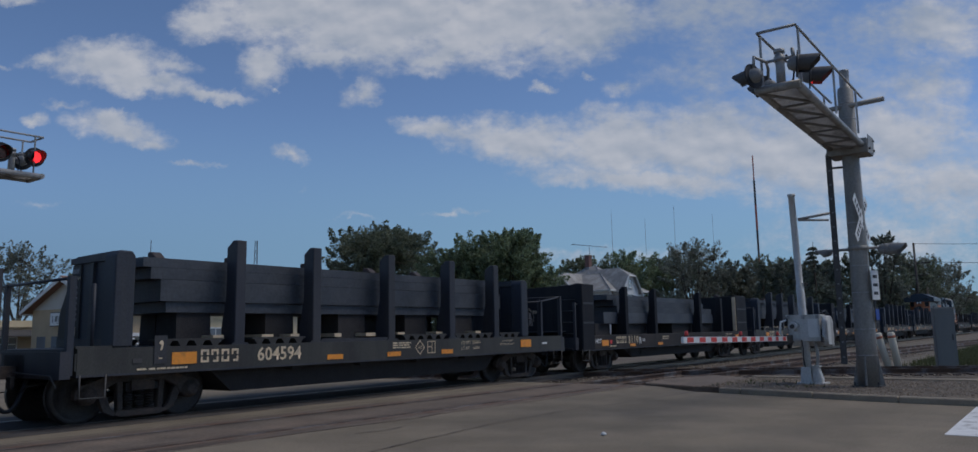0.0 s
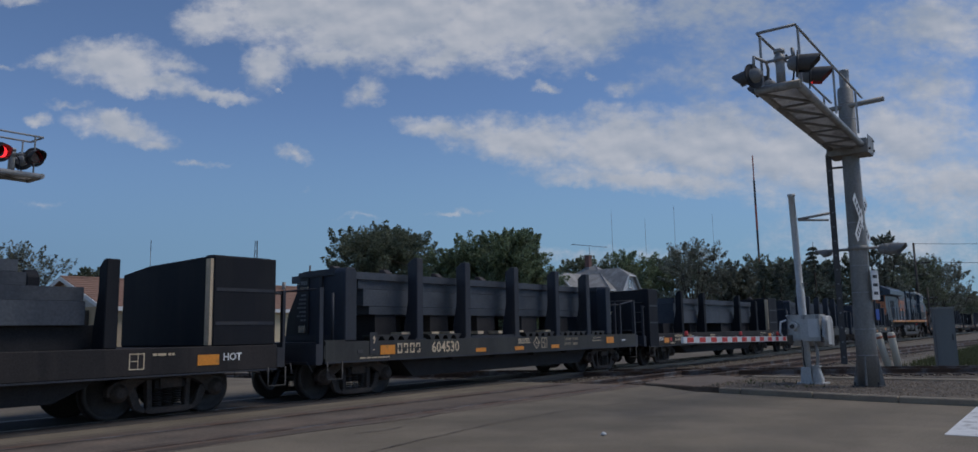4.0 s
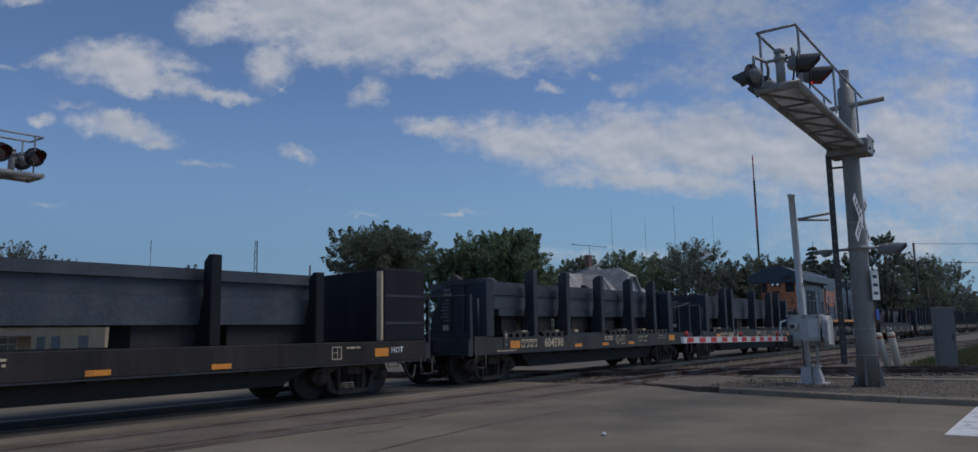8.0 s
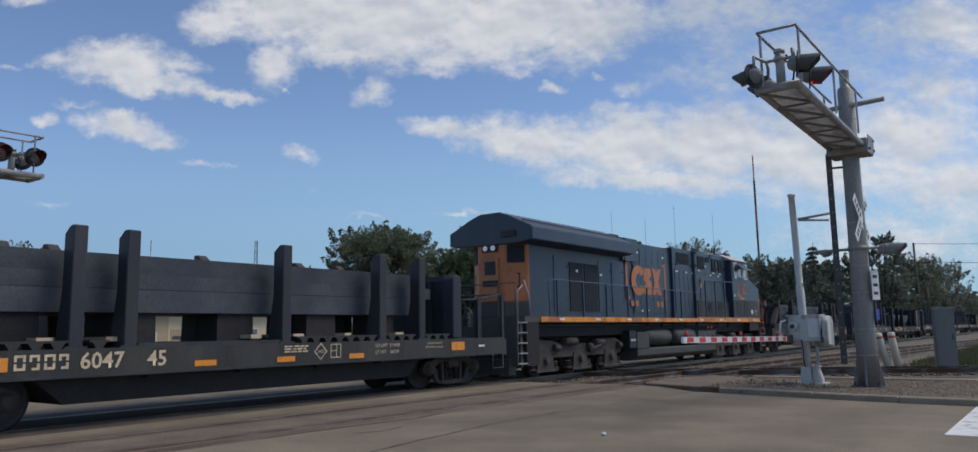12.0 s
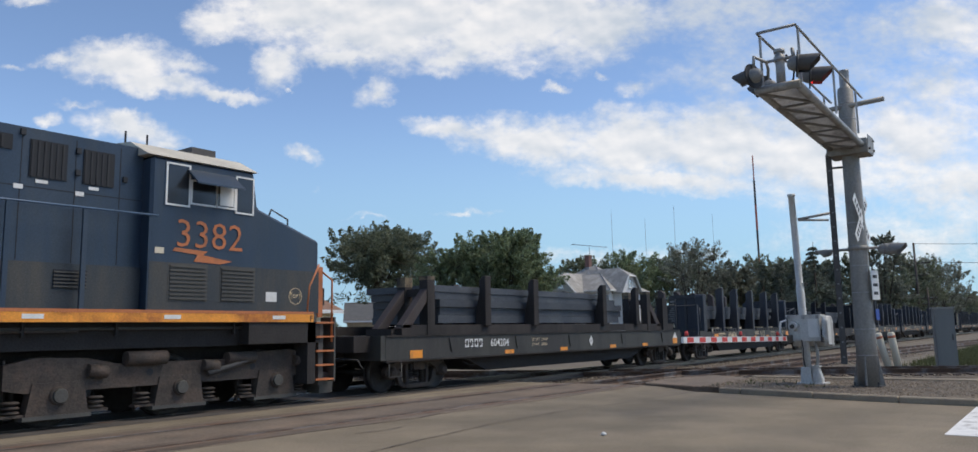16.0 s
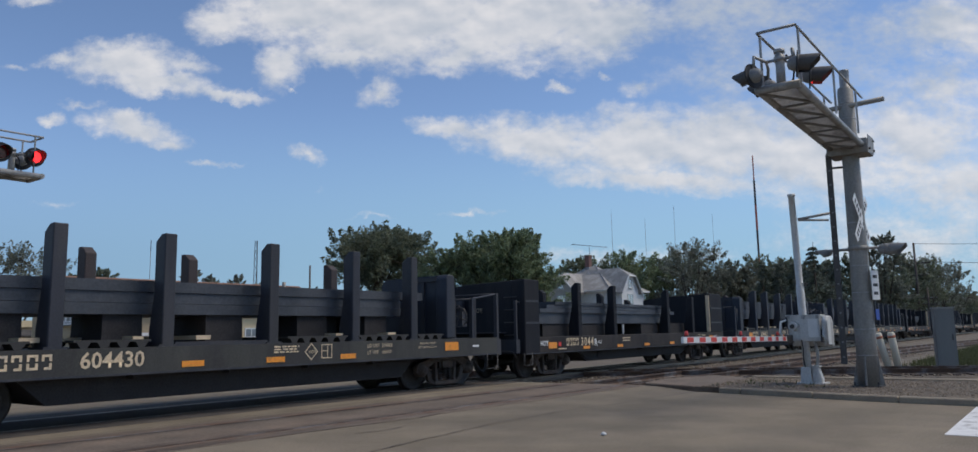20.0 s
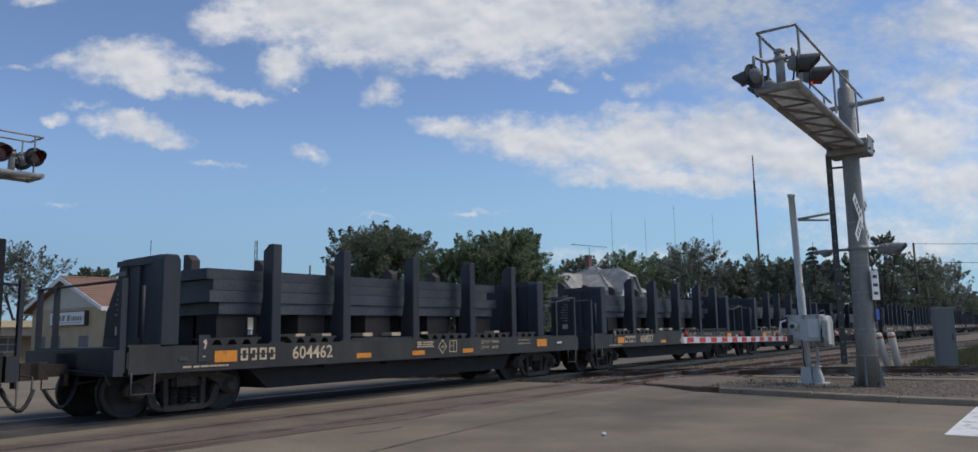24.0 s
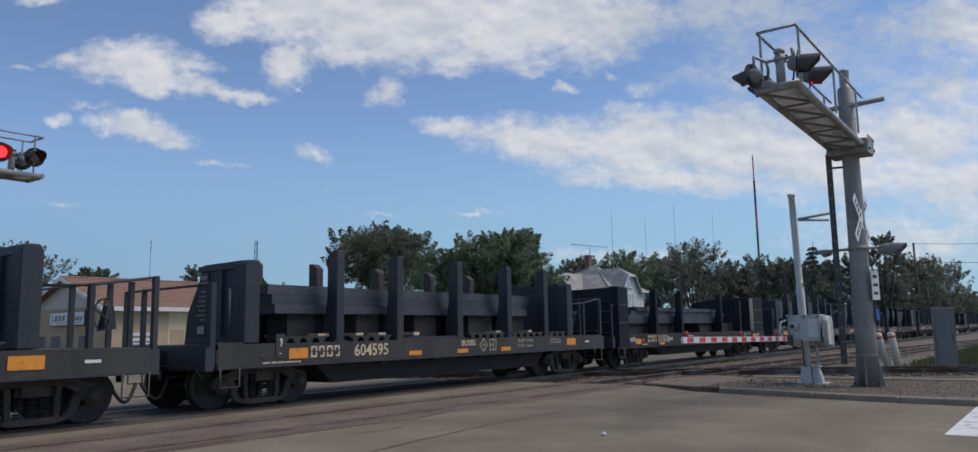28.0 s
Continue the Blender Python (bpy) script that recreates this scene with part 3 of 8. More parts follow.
def cantilever(name, x, y, reach, width, flip, label, foot_z, top_z, deck_z, drop=0.0):
    """A mast with a walkway arm over the road (along -X, or +X when flipped), rails and lights."""
    s = 1 if flip else -1
    c = thing(name, label, "crossing signal", "crossing signals", m=pose(x, y, foot_z))
    H, D = top_z - foot_z, deck_z - foot_z
    part("mast", turned(B(), [(0.205, 0), (0.2, 1.0), (0.178, 3.2), (0.16, H - 0.45), (0.15, H - 0.44), (0.15, H - 0.4)], 24, "z"), M["alu"], c)
    part("mast_cap", turned(B(), [(0.155, H - 0.42), (0.1, H - 0.4), (0.1, H - 0.05), (0.105, H - 0.04), (0.105, H)], 18, "z"), M["galv"], c)
    for z, rad in ((0.62, 0.209), (1.15, 0.204), (1.9, 0.196), (2.45, 0.19), (3.35, 0.182), (D + 0.55, 0.168), (D + 0.9, 0.165)):
        part("mast_band", turned(B(), [(rad, z), (rad, z + 0.018)], 20, "z"), M["galv"], c)
    bm = box(B(), -0.28, 0.28, -0.26, 0.26, 0.0, 0.03)
    part("base_plate", bm, M["dark_steel"], c)
    for sx, sy in ((1, 0), (-1, 0), (0, 1), (0, -1)):
        bm = B()
        prism(bm, [(0.19, 0.03), (0.3, 0.03), (0.2, 0.62)], -0.012, 0.012)
        part("base_fin", bm, M["alu"], c, m=Matrix.Rotation(math.atan2(sy, sx), 4, "Z"))
    for sx, sy in ((1, 1), (1, -1), (-1, 1), (-1, -1)):
        part("anchor_bolt", tube(B(), (0.24 * sx, 0.22 * sy, 0.03), (0.24 * sx, 0.22 * sy, 0.1), 0.02, n=6), M["dark_steel"], c)
    # walkway frame; the arm rises a little towards its tip
    half = width / 2
    tilt = Matrix.Translation((s * reach, 0 if flip else 0.03, D)) @ Matrix.Rotation(radians(-s * drop), 4, "Y") @ Matrix.Translation((-s * reach, 0, -D))
    for k in (-1, 1):
        part("side_beam", tube(B(), (0, k * half, D + 0.045), (s * reach, k * half, D + 0.045), 0.065, n=14), M["galv"], c, m=tilt)
    part("end_beam", tube(B(), (s * reach, -half - 0.05, D + 0.045), (s * reach, half + 0.05, D + 0.045), 0.066, n=14), M["galv"], c, m=tilt)
    bays = 5
    for i in range(bays):
        a, b = s * reach * i / bays, s * reach * (i + 1) / bays
        part("lattice_bar", box(B(), -0.02, 0.02, 0, math.hypot(b - a, width), -0.018, 0.018), M["grey_back"], c, m=tilt @ Matrix.Translation((a, -half, D - 0.005)) @ Matrix.Rotation(-math.atan2(b - a, width), 4, "Z"))
        part("lattice_bar", box(B(), b - 0.02, b + 0.02, -half, half, D - 0.022, D + 0.012), M["grey_back"], c, m=tilt)
    bm = B()
    for i in range(int(reach / 0.1)):
        xx = s * (0.1 + i * 0.1)
        box(bm, xx - 0.007, xx + 0.007, -half + 0.04, half - 0.04, D + 0.03, D + 0.05)
    n = int(width / 0.034)
    for i in range(n):
        yy = -half + 0.05 + i * (width - 0.1) / (n - 1)
        box(bm, min(0.1 * s, s * reach), max(0.1 * s, s * reach), yy - 0.005, yy + 0.005, D + 0.038, D + 0.062)
    # paler than the beams: light bounced up from the ground is put into its colour
    tagged(part("grating", bm, M["gate_grey"], c, "open steel walkway grating", m=tilt), kind="stuff")
    part("arm_bracket", box(B(), -0.3, 0.32, -half - 0.08, half + 0.08, D - 0.24, D + 0.06), M["alu"], c, bevel=0.02)
    for k in (-1, 1):
        part("bracket_plate", prism(B(), [(-0.34, D - 0.26), (0.34, D - 0.2), (0.34, D + 0.14), (-0.2, D + 0.14)], k * (half + 0.085), k * (half + 0.1)), M["alu"], c)
        for bx, bz in ((-0.2, -0.16), (0.25, -0.14), (0.25, 0.07)):
            part("bracket_bolt", tube(B(), (bx, k * (half + 0.1), D + bz), (bx, k * (half + 0.13), D + bz), 0.025, n=6), M["dark_steel"], c)
    # guard rails
    for k in (-1, 1):
        part("guard_rail", pipe(B(), [(0.05 * -s, k * half, D + 1.0), (s * reach, k * half, D + 1.02)], 0.024), M["galv"], c)
        for f in (0.12, 0.5, 0.97):
            part("rail_post", tube(B(), (s * reach * f, k * half, D + 0.1), (s * reach * f, k * half, D + 1.01), 0.022, n=6), M["galv"], c)
    part("guard_rail", pipe(B(), [(s * reach, -half, D + 1.02), (s * reach, half, D + 1.02)], 0.024), M["galv"], c)
    part("cross_arm", tube(B(), (-0.1, -0.75, D + 0.86), (-0.1, 0.75, D + 0.8), 0.055, n=8), M["alu"], c)
    # lights at the arm's tip
    tx = s * (reach - (0.55 if flip else 0.12))
    part("lamp_mast", tube(B(), (tx, 0, D + 0.05), (tx, 0, D + 0.66), 0.075, n=12), M["galv"], c)
    part("lamp_mast_cap", tube(B(), (tx, 0, D + 0.64), (tx, 0, D + 0.7), 0.09, n=12), M["galv"], c)
    part("lamp_clamp", tube(B(), (tx, 0, D + 0.5), (tx, 0, D + 0.58), 0.095, n=12), M["galv"], c)
    part("lamp_cable", pipe(B(), [(tx, -0.1, D + 0.6), (tx + 0.1, -0.2, D + 0.4), (tx + 0.12, -0.16, D + 0.2), (tx + 0.05, -0.08, D + 0.08)], 0.016, 6), M["black"], c)
    for k in (-1, 1):
        part("lamp_arm", pipe(B(), [(tx, 0, D + 0.54), (tx, k * 0.22, D + 0.54), (tx + 0.38, k * 0.3, D + 0.54), (tx + 0.38, k * 0.32, D + 0.34)], 0.028), M["galv"], c)
        part("lamp_arm", pipe(B(), [(tx, k * 0.22, D + 0.54), (tx - 0.38, k * 0.3, D + 0.54), (tx - 0.38, k * 0.32, D + 0.34)], 0.028), M["galv"], c)
    for sx in (-1, 1):
        for k, hd in ((-1, -90), (1, 90)):
            lamp_unit(c, (tx + sx * 0.38, k * (0.34 if flip or k > 0 else 0.38), D + (0.5 if flip else 0.28 if k < 0 else 0.22)), hd + ((13 if not flip else -3) if hd < 0 else -28 if flip else -20), back=True, size=0.92 if flip else 0.84, lit=(2 if flip else int(sx > 0)) if hd < 0 else 0)
    return c


pole_s = cantilever("crossing_cantilever", 17.6, 3.4, 5.0, 0.61, False, "weathered aluminium cantilever mast with walkway and flashing lights beside the kerb", 0.1, 6.78, 5.13, 1.35)
crossbuck(pole_s, (-0.16, -0.14, 3.42), -95)
bm = box(B(), -0.004, 0.004, -0.13, 0.13, -0.3, 0.3)
pl = part("tracks_plate", bm, M["white_paint"], pole_s, "white sign plate with black lettering", m=Matrix.Translation((-0.02, -0.27, 2.05)) @ Matrix.Rotation(radians(-110), 4, "Z"))
for i, (w, z) in enumerate(((0.15, 0.17), (0.17, 0.0), (0.15, -0.17))):
    part("lettering", box(B(), 0.0045, 0.0055, -w / 2, w / 2, z - 0.028, z + 0.036), M["black"], pl, m=Matrix.Identity(4))
bm = box(B(), -0.004, 0.004, -0.06, 0.06, -0.11, 0.11)
part("notice_plate", bm, M["blue"], pole_s, "small blue notice plate", m=Matrix.Translation((-0.02, -0.27, 1.45)) @ Matrix.Rotation(radians(-110), 4, "Z"))
part("plate_post", box(B(), 0.0, 0.04, -0.24, -0.21, 1.3, 2.4), M["dark_steel"], pole_s)
part("lamp_bar", tube(B(), (0.0, -0.75, 2.82), (0.0, 0.85, 2.82), 0.03, n=8), M["galv"], pole_s)
part("lamp_clamp", turned(B(), [(0.2, 2.78), (0.2, 2.87)], 20, "z"), M["alu"], pole_s)
for dy, hd in ((-0.5, -75), (-0.62, -100), (0.62, 105)):
    lamp_unit(pole_s, (0.05, dy, 2.78), hd, back=False, hood="grey_back", size=0.72 if hd < 0 else 0.5)
# ladder beside the mast, standing edge-on to the road
lad = Matrix.Translation((0.0, 0.44, 0)) @ Matrix.Rotation(radians(12.3), 4, "Z")
for dx in (-0.2, 0.2):
    part("ladder_rail", box(B(), dx - 0.02, dx + 0.02, -0.06, 0.06, 0.45, 4.85), M["dark_steel"], pole_s, m=lad)
for i in range(15):
    part("ladder_rung", tube(B(), (-0.2, 0, 0.6 + i * 0.3), (0.2, 0, 0.6 + i * 0.3), 0.014, n=6), M["dark_steel"], pole_s, m=lad)
    part("rung_bolt", tube(B(), (-0.22, 0, 0.6 + i * 0.3), (-0.232, 0, 0.6 + i * 0.3), 0.022, n=6), M["grey_back"], pole_s, m=lad)
for z in (0.9, 2.82, 4.6):
    part("ladder_bracket", tube(B(), (0.1, 0.16, z), (0.03, 0.44, z), 0.025, n=8), M["alu"], pole_s)

left_s = cantilever("crossing_cantilever", 2.4, 20.2, 6.15, 0.68, True, "galvanised cantilever arm with red flashing lights beyond the tracks", -0.2, 7.0, 5.26)

# gate post with its mechanism and striped arm
gl = Matrix.Rotation(radians(1.6), 4, Vector((-0.6, -0.8, 0)))
g = thing("crossing_gate", "grey crossing gate with a lowered red and white striped arm", "crossing gate", m=pose(18.0, 4.68, 0.1))
part("post", turned(B(), [(0.085, 0.0), (0.085, 2.15), (0.075, 2.16), (0.07, 4.12), (0.085, 4.13), (0.085, 4.18)], 16, "z"), M["gate_grey"], g, m=gl)
part("post_base", box(B(), -0.13, 0.13, -0.1, 0.14, 0.0, 0.36, 0.02), M["gate_grey"], g, bevel=0.02)
jb = part("junction_base", prism(B(), [(-0.3, 0.0), (-0.1, 0.0), (-0.1, 0.36), (-0.22, 0.36), (-0.3, 0.12)], -0.08, 0.12, "x"), M["gate_grey"], g, bevel=0.015)
part("junction_lid", box(B(), -0.1, 0.14, -0.26, -0.09, 0.361, 0.39), M["gate_grey"], jb)
part("base_flange", box(B(), -0.2, 0.22, -0.38, 0.2, -0.02, 0.03), M["gate_grey"], g)
part("cable_conduit", pipe(B(), [(0.03, -0.19, 0.38), (0.06, -0.21, 0.6), (0.03, -0.2, 0.8), (0.0, -0.16, 0.95)], 0.035), M["gate_grey"], g)
part("loose_cable", pipe(B(), [(-0.09, 0.03, 0.36), (-0.12, 0.05, 0.55), (-0.1, 0.04, 0.75), (-0.13, 0.06, 0.95)], 0.012), M["black"], g)
mech = part("mechanism_box", box(B(), -0.12, 0.3, -0.34, 0.34, 0.92, 1.46, 0.01), M["gate_grey"], g, bevel=0.035)
part("mechanism_lid", box(B(), -0.14, 0.32, -0.36, 0.36, 1.461, 1.49), M["gate_grey"], mech, bevel=0.012)
for yy in (-0.3, 0.0, 0.3):
    part("lid_hasp", box(B(), -0.16, -0.141, yy - 0.03, yy + 0.03, 1.4, 1.48), M["galv"], mech)
part("inspection_cover", box(B(), -0.15, -0.121, -0.3, -0.1, 1.0, 1.4), M["white_paint"], mech, "pale inspection cover", bevel=0.01)
part("motor_housing", tube(B(), (-0.12, 0.2, 1.24), (-0.26, 0.2, 1.24), 0.11, 0.09, n=14), M["gate_grey"], mech)
part("motor_cap", tube(B(), (-0.26, 0.2, 1.24), (-0.3, 0.2, 1.24), 0.05, n=10), M["dark_steel"], mech)
part("gear_cover", prism(B(), [(-0.2, 0.82), (0.22, 0.82), (0.28, 0.95), (0.28, 1.38), (0.18, 1.46), (-0.14, 1.46), (-0.24, 1.36), (-0.24, 0.92)], -0.52, -0.4), M["gate_grey"], g, bevel=0.03)
part("gear_hub", tube(B(), (0.02, -0.4, 1.1), (0.02, -0.34, 1.1), 0.09, n=12), M["dark_steel"], g)
for yy in (-0.44, 0.34):
    part("arm_crank", box(B(), -0.34, 0.36, yy, yy + 0.05, 0.9, 1.0), M["dark_steel"], g, bevel=0.01)
part("counterweight", box(B(), 0.36, 0.54, -0.46, 0.38, 0.8, 1.12), M["gate_grey"], g, bevel=0.03)
part("arm_socket", box(B(), -0.5, -0.1, 0.24, 0.33, 0.88, 1.06), M["dark_steel"], g, bevel=0.01)
part("cable", pipe(B(), [(-0.14, 0.36, 1.38), (-0.2, 0.46, 1.34), (-0.22, 0.48, 1.12), (-0.16, 0.42, 0.96)], 0.024), M["white_paint"], g, "white looped cable")
for z in (2.12, 2.16):
    part("post_collar", turned(B(), [(0.1, z), (0.1, z + 0.02)], 16, "z"), M["dark_steel"], g)
part("lamp_bracket", tube(B(), (0.05, 0, 3.62), (0.35, -0.72, 3.74), 0.03, n=8), M["galv"], g)
part("lamp_bracket", tube(B(), (0.05, 0, 3.6), (0.2, -0.62, 3.56), 0.025, n=8), M["galv"], g)
arm = part("gate_arm", box(B(), -6.15, -0.15, 0.26, 0.3, 0.925, 1.025), M["white_paint"], g, "white gate arm with red stripes", m=Matrix.Translation((0, 0, 0.975)) @ Matrix.Rotation(radians(0.75), 4, "Y") @ Matrix.Translation((0, 0, -0.975)))
for i in range(11):
    a = -6.0 + i * 0.52
    w = 0.26 if i < 9 else 0.2
    part("red_stripe", box(B(), a, a + w, 0.256, 0.304, 0.935, 1.015), M["red"], arm)
for x in (-5.98, -3.4, -1.1):
    lb = part("arm_lamp", turned(B(), [(0.03, 1.025), (0.032, 1.08), (0.02, 1.12)], 10, "z", (x, 0.28, 0)), M["red"], arm, "small red arm lamp")
    part("lamp_foot", box(B(), x - 0.03, x + 0.03, 0.25, 0.31, 1.03, 1.05), M["black"], lb)

# leaning bollards and the relay cabinet
for (x, y, lean, rz) in ((28.55, 4.87, -13, 30), (28.65, 4.6, -8, 30)):
    b = thing("bollard", "leaning off-white plastic bollard with a rust-red band", "bollard", "bollards by the track", m=Matrix.Translation((x, y, -0.2)) @ Matrix.Rotation(radians(lean), 4, Vector((0.8, 0.6, 0))))
    part("tube", turned(B(), [(0.115, -0.1), (0.115, 1.28), (0.08, 1.31)], 16, "z"), M["bollard"], b)
    part("band", turned(B(), [(0.119, 1.13), (0.119, 1.21)], 16, "z"), M["bollard_band"], b)
cb = thing("relay_cabinet", "tall grey metal relay cabinet beside the tracks", "cabinet", m=pose(30.6, 3.45, -0.2, 0, 0, -75))
part("body", box(B(), -0.3, 0.3, -0.26, 0.26, 0.0, 2.05), M["cabinet"], cb, bevel=0.02)
part("roof", box(B(), -0.33, 0.33, -0.29, 0.29, 2.05, 2.1, 0.02), M["cabinet"], cb, bevel=0.01)
part("door", box(B(), -0.26, 0.26, -0.28, -0.26, 0.15, 1.95), M["cabinet"], cb, bevel=0.01)
part("handle", box(B(), 0.18, 0.22, -0.32, -0.28, 1.0, 1.2), M["dark_steel"], cb)
part("plinth", box(B(), -0.42, 0.42, -0.32, 0.32, -0.1, 0.05), M["concrete"], cb)


# ---- distance: sky, masts, buildings, trees ----
def cloud_material():
    """Broken fair-weather cloud: soft rounded masses with ragged edges; clear air between them lets the sky through."""
    m = bpy.data.materials.new("cloud")
    m.use_nodes = True
    m.cycles.emission_sampling = "NONE"
    n, l = m.node_tree.nodes, m.node_tree.links
    n.clear()
    co = n.new("ShaderNodeTexCoord")
    mp = n.new("ShaderNodeMapping")
    mp.inputs["Scale"].default_value = (1 / 240.4, 1 / 240.4, 1)
    l.new(co.outputs["Object"], mp.inputs[0])

    def vec(op, a, b):
        v = n.new("ShaderNodeVectorMath")
        v.operation = op
        for i, s in enumerate((a, b)):
            if isinstance(s, tuple):
                v.inputs[i].default_value = s
            else:
                l.new(s, v.inputs[i])
        return v.outputs[0]

    def num(op, a, b, c=None):
        v = n.new("ShaderNodeMath")
        v.operation = op
        for i, s in enumerate((a, b, c)):
            if isinstance(s, (int, float)):
                v.inputs[i].default_value = s
            elif s is not None:
                l.new(s, v.inputs[i])
        return v.outputs[0]

    def nz(vector, scale, detail, rough=0.55):
        t = n.new("ShaderNodeTexNoise")
        t.inputs["Scale"].default_value, t.inputs["Detail"].default_value, t.inputs["Roughness"].default_value = scale, detail, rough
        l.new(vector, t.inputs["Vector"])
        return t

    p = mp.outputs[0]
    warp = nz(p, 1.9, 7, 0.62)
    off = vec("SCALE", vec("SUBTRACT", warp.outputs["Color"], (0.5, 0.5, 0.5)), (0, 0, 0))
    off.node.inputs["Scale"].default_value = 0.55
    q = vec("ADD", p, off)

    def ball(cx, cy, rx, ry, tilt):
        b = n.new("ShaderNodeMapping")
        b.vector_type = "TEXTURE"
        b.inputs["Location"].default_value, b.inputs["Rotation"].default_value, b.inputs["Scale"].default_value = (cx, cy, 0), (0, 0, radians(tilt)), (rx * 1.35, ry * 1.35, 1000)
        l.new(q, b.inputs[0])
        g = n.new("ShaderNodeTexGradient")
        g.gradient_type = "SPHERICAL"
        l.new(b.outputs[0], g.inputs[0])
        return g.outputs["Fac"]

    total = None
    # centre x, y and half sizes of the cloud masses, in hundreds of paces on the sheet; tilt; thickness
    top_bank = ((-3.2, 3.45, 1.4, 0.62, 0, 1.15), (-1.6, 3.35, 2.2, 0.85, 0, 1.3), (0.4, 3.35, 2.2, 0.85, 4, 1.25), (1.75, 3.2, 1.2, 0.65, 20, 1.0), (-4.35, 3.3, 0.65, 0.35, 10, 0.9), (-3.4, 2.55, 0.5, 0.42, 40, 0.9), (-2.3, 2.72, 1.2, 0.24, 0, 0.9),
                (-0.6, 2.72, 0.9, 0.3, 8, 0.9), (3.6, 3.5, 2.4, 0.7, 0, 0.7), (5.0, 2.7, 3.0, 0.9, 6, 0.55), (7.3, 3.2, 1.3, 0.55, 0, 0.95), (-1.0, 4.6, 4.5, 0.9, 0, 1.2), (4.5, 4.5, 4.0, 0.8, 0, 1.0))
    left_bank = ((-5.9, 2.62, 1.1, 0.4, 0, 1.05), (-6.9, 2.62, 0.55, 0.16, 0, 0.8), (-5.4, 2.3, 1.25, 0.24, -6, 0.95), (-4.3, 2.12, 0.85, 0.13, -8, 0.85), (-5.0, 2.6, 0.75, 0.2, -6, 0.75), (-6.6, 1.95, 0.5, 0.1, 0, 0.6),
                 (-5.8, 1.58, 0.9, 0.27, -12, 1.0), (-7.1, 1.72, 0.28, 0.14, 10, 0.75), (-5.3, 1.35, 0.55, 0.15, -10, 0.75), (-4.5, 0.98, 0.6, 0.07, 0, 0.6), (-7.3, 3.6, 0.5, 0.12, 0, 0.7), (-7.7, 2.55, 0.3, 0.07, 0, 0.6))
    small = ((-1.85, 2.16, 0.36, 0.24, 20, 0.8), (-1.7, 1.98, 0.25, 0.1, 0, 0.5), (-3.0, 1.16, 0.38, 0.16, -14, 0.68), (1.06, 2.24, 0.26, 0.09, 0, 0.75), (2.3, 2.22, 0.36, 0.2, 0, 0.65), (1.85, 2.4, 0.15, 0.07, 0, 0.55), (0.68, 2.62, 0.12, 0.2, 0, 0.6), (-3.2, 2.14, 0.08, 0.05, 0, 0.55),
             (-0.3, 0.22, 0.75, 0.07, 3, 0.44), (-2.0, 0.17, 0.55, 0.05, 0, 0.4), (-2.8, 0.6, 0.2, 0.2, 0, 0.3), (-7.0, 0.35, 0.9, 0.1, 0, 0.3))
    right_bank = ((-0.6, 1.58, 0.85, 0.2, -8, 0.9), (0.6, 1.38, 1.3, 0.42, -6, 1.05), (2.2, 1.3, 1.6, 0.62, 0, 1.15), (3.7, 1.35, 1.5, 0.7, 4, 1.15), (5.2, 1.2, 1.6, 0.95, 0, 1.1), (6.7, 1.35, 1.5, 1.05, 0, 0.95), (7.6, 0.7, 1.5, 1.0, 0, 0.8), (2.7, 0.75, 2.2, 0.24, -2, 0.95), (7.2, 2.25, 0.9, 0.5, 10, 0.85),
                  (6.6, -0.2, 2.6, 0.8, 0, 0.6), (2.2, -0.5, 2.6, 0.22, 0, 0.45))
    for *where, w in top_bank + left_bank + small + right_bank:
        k = num("MULTIPLY", ball(*where), w)
        total = k if total is None else num("SMOOTH_MAX", total, k, 0.12)
    flat = n.new("ShaderNodeMapping")
    flat.inputs["Scale"].default_value = (1.0, 1.55, 1.0)
    l.new(p, flat.inputs[0])
    puff = nz(flat.outputs[0], 1.5, 9, 0.52)
    puff_off = nz(vec("ADD", flat.outputs[0], (0.05, 0.16, 0)), 1.5, 3, 0.45)
    puff_low = nz(flat.outputs[0], 1.5, 3, 0.45)
    broad = nz(p, 0.55, 4, 0.5)
    dens = num("ADD", num("MULTIPLY_ADD", puff.outputs["Fac"], 1.1, -0.52), num("MULTIPLY", total, 1.3))
    shred = nz(flat.outputs[0], 5.5, 7, 0.6)
    dens = num("ADD", dens, num("MULTIPLY_ADD", shred.outputs["Fac"], 0.75, -0.4))
    near_mass = n.new("ShaderNodeMapRange")
    near_mass.interpolation_type = "SMOOTHSTEP"
    near_mass.inputs["From Min"].default_value, near_mass.inputs["From Max"].default_value = 0.02, 0.3
    l.new(total, near_mass.inputs["Value"])
    ramp = n.new("ShaderNodeMapRange")
    ramp.interpolation_type = "SMOOTHSTEP"
    ramp.inputs["From Min"].default_value, ramp.inputs["From Max"].default_value = 0.1, 1.08
    ramp.inputs["To Max"].default_value = 0.9
    l.new(num("MULTIPLY", dens, near_mass.outputs[0]), ramp.inputs["Value"])
    # sunlit tops and grey undersides are painted in from noise; the bank high up over the mast is grey throughout
    relief = num("MULTIPLY_ADD", num("SUBTRACT", puff_low.outputs["Fac"], puff_off.outputs["Fac"]), 1.5, 0.55)
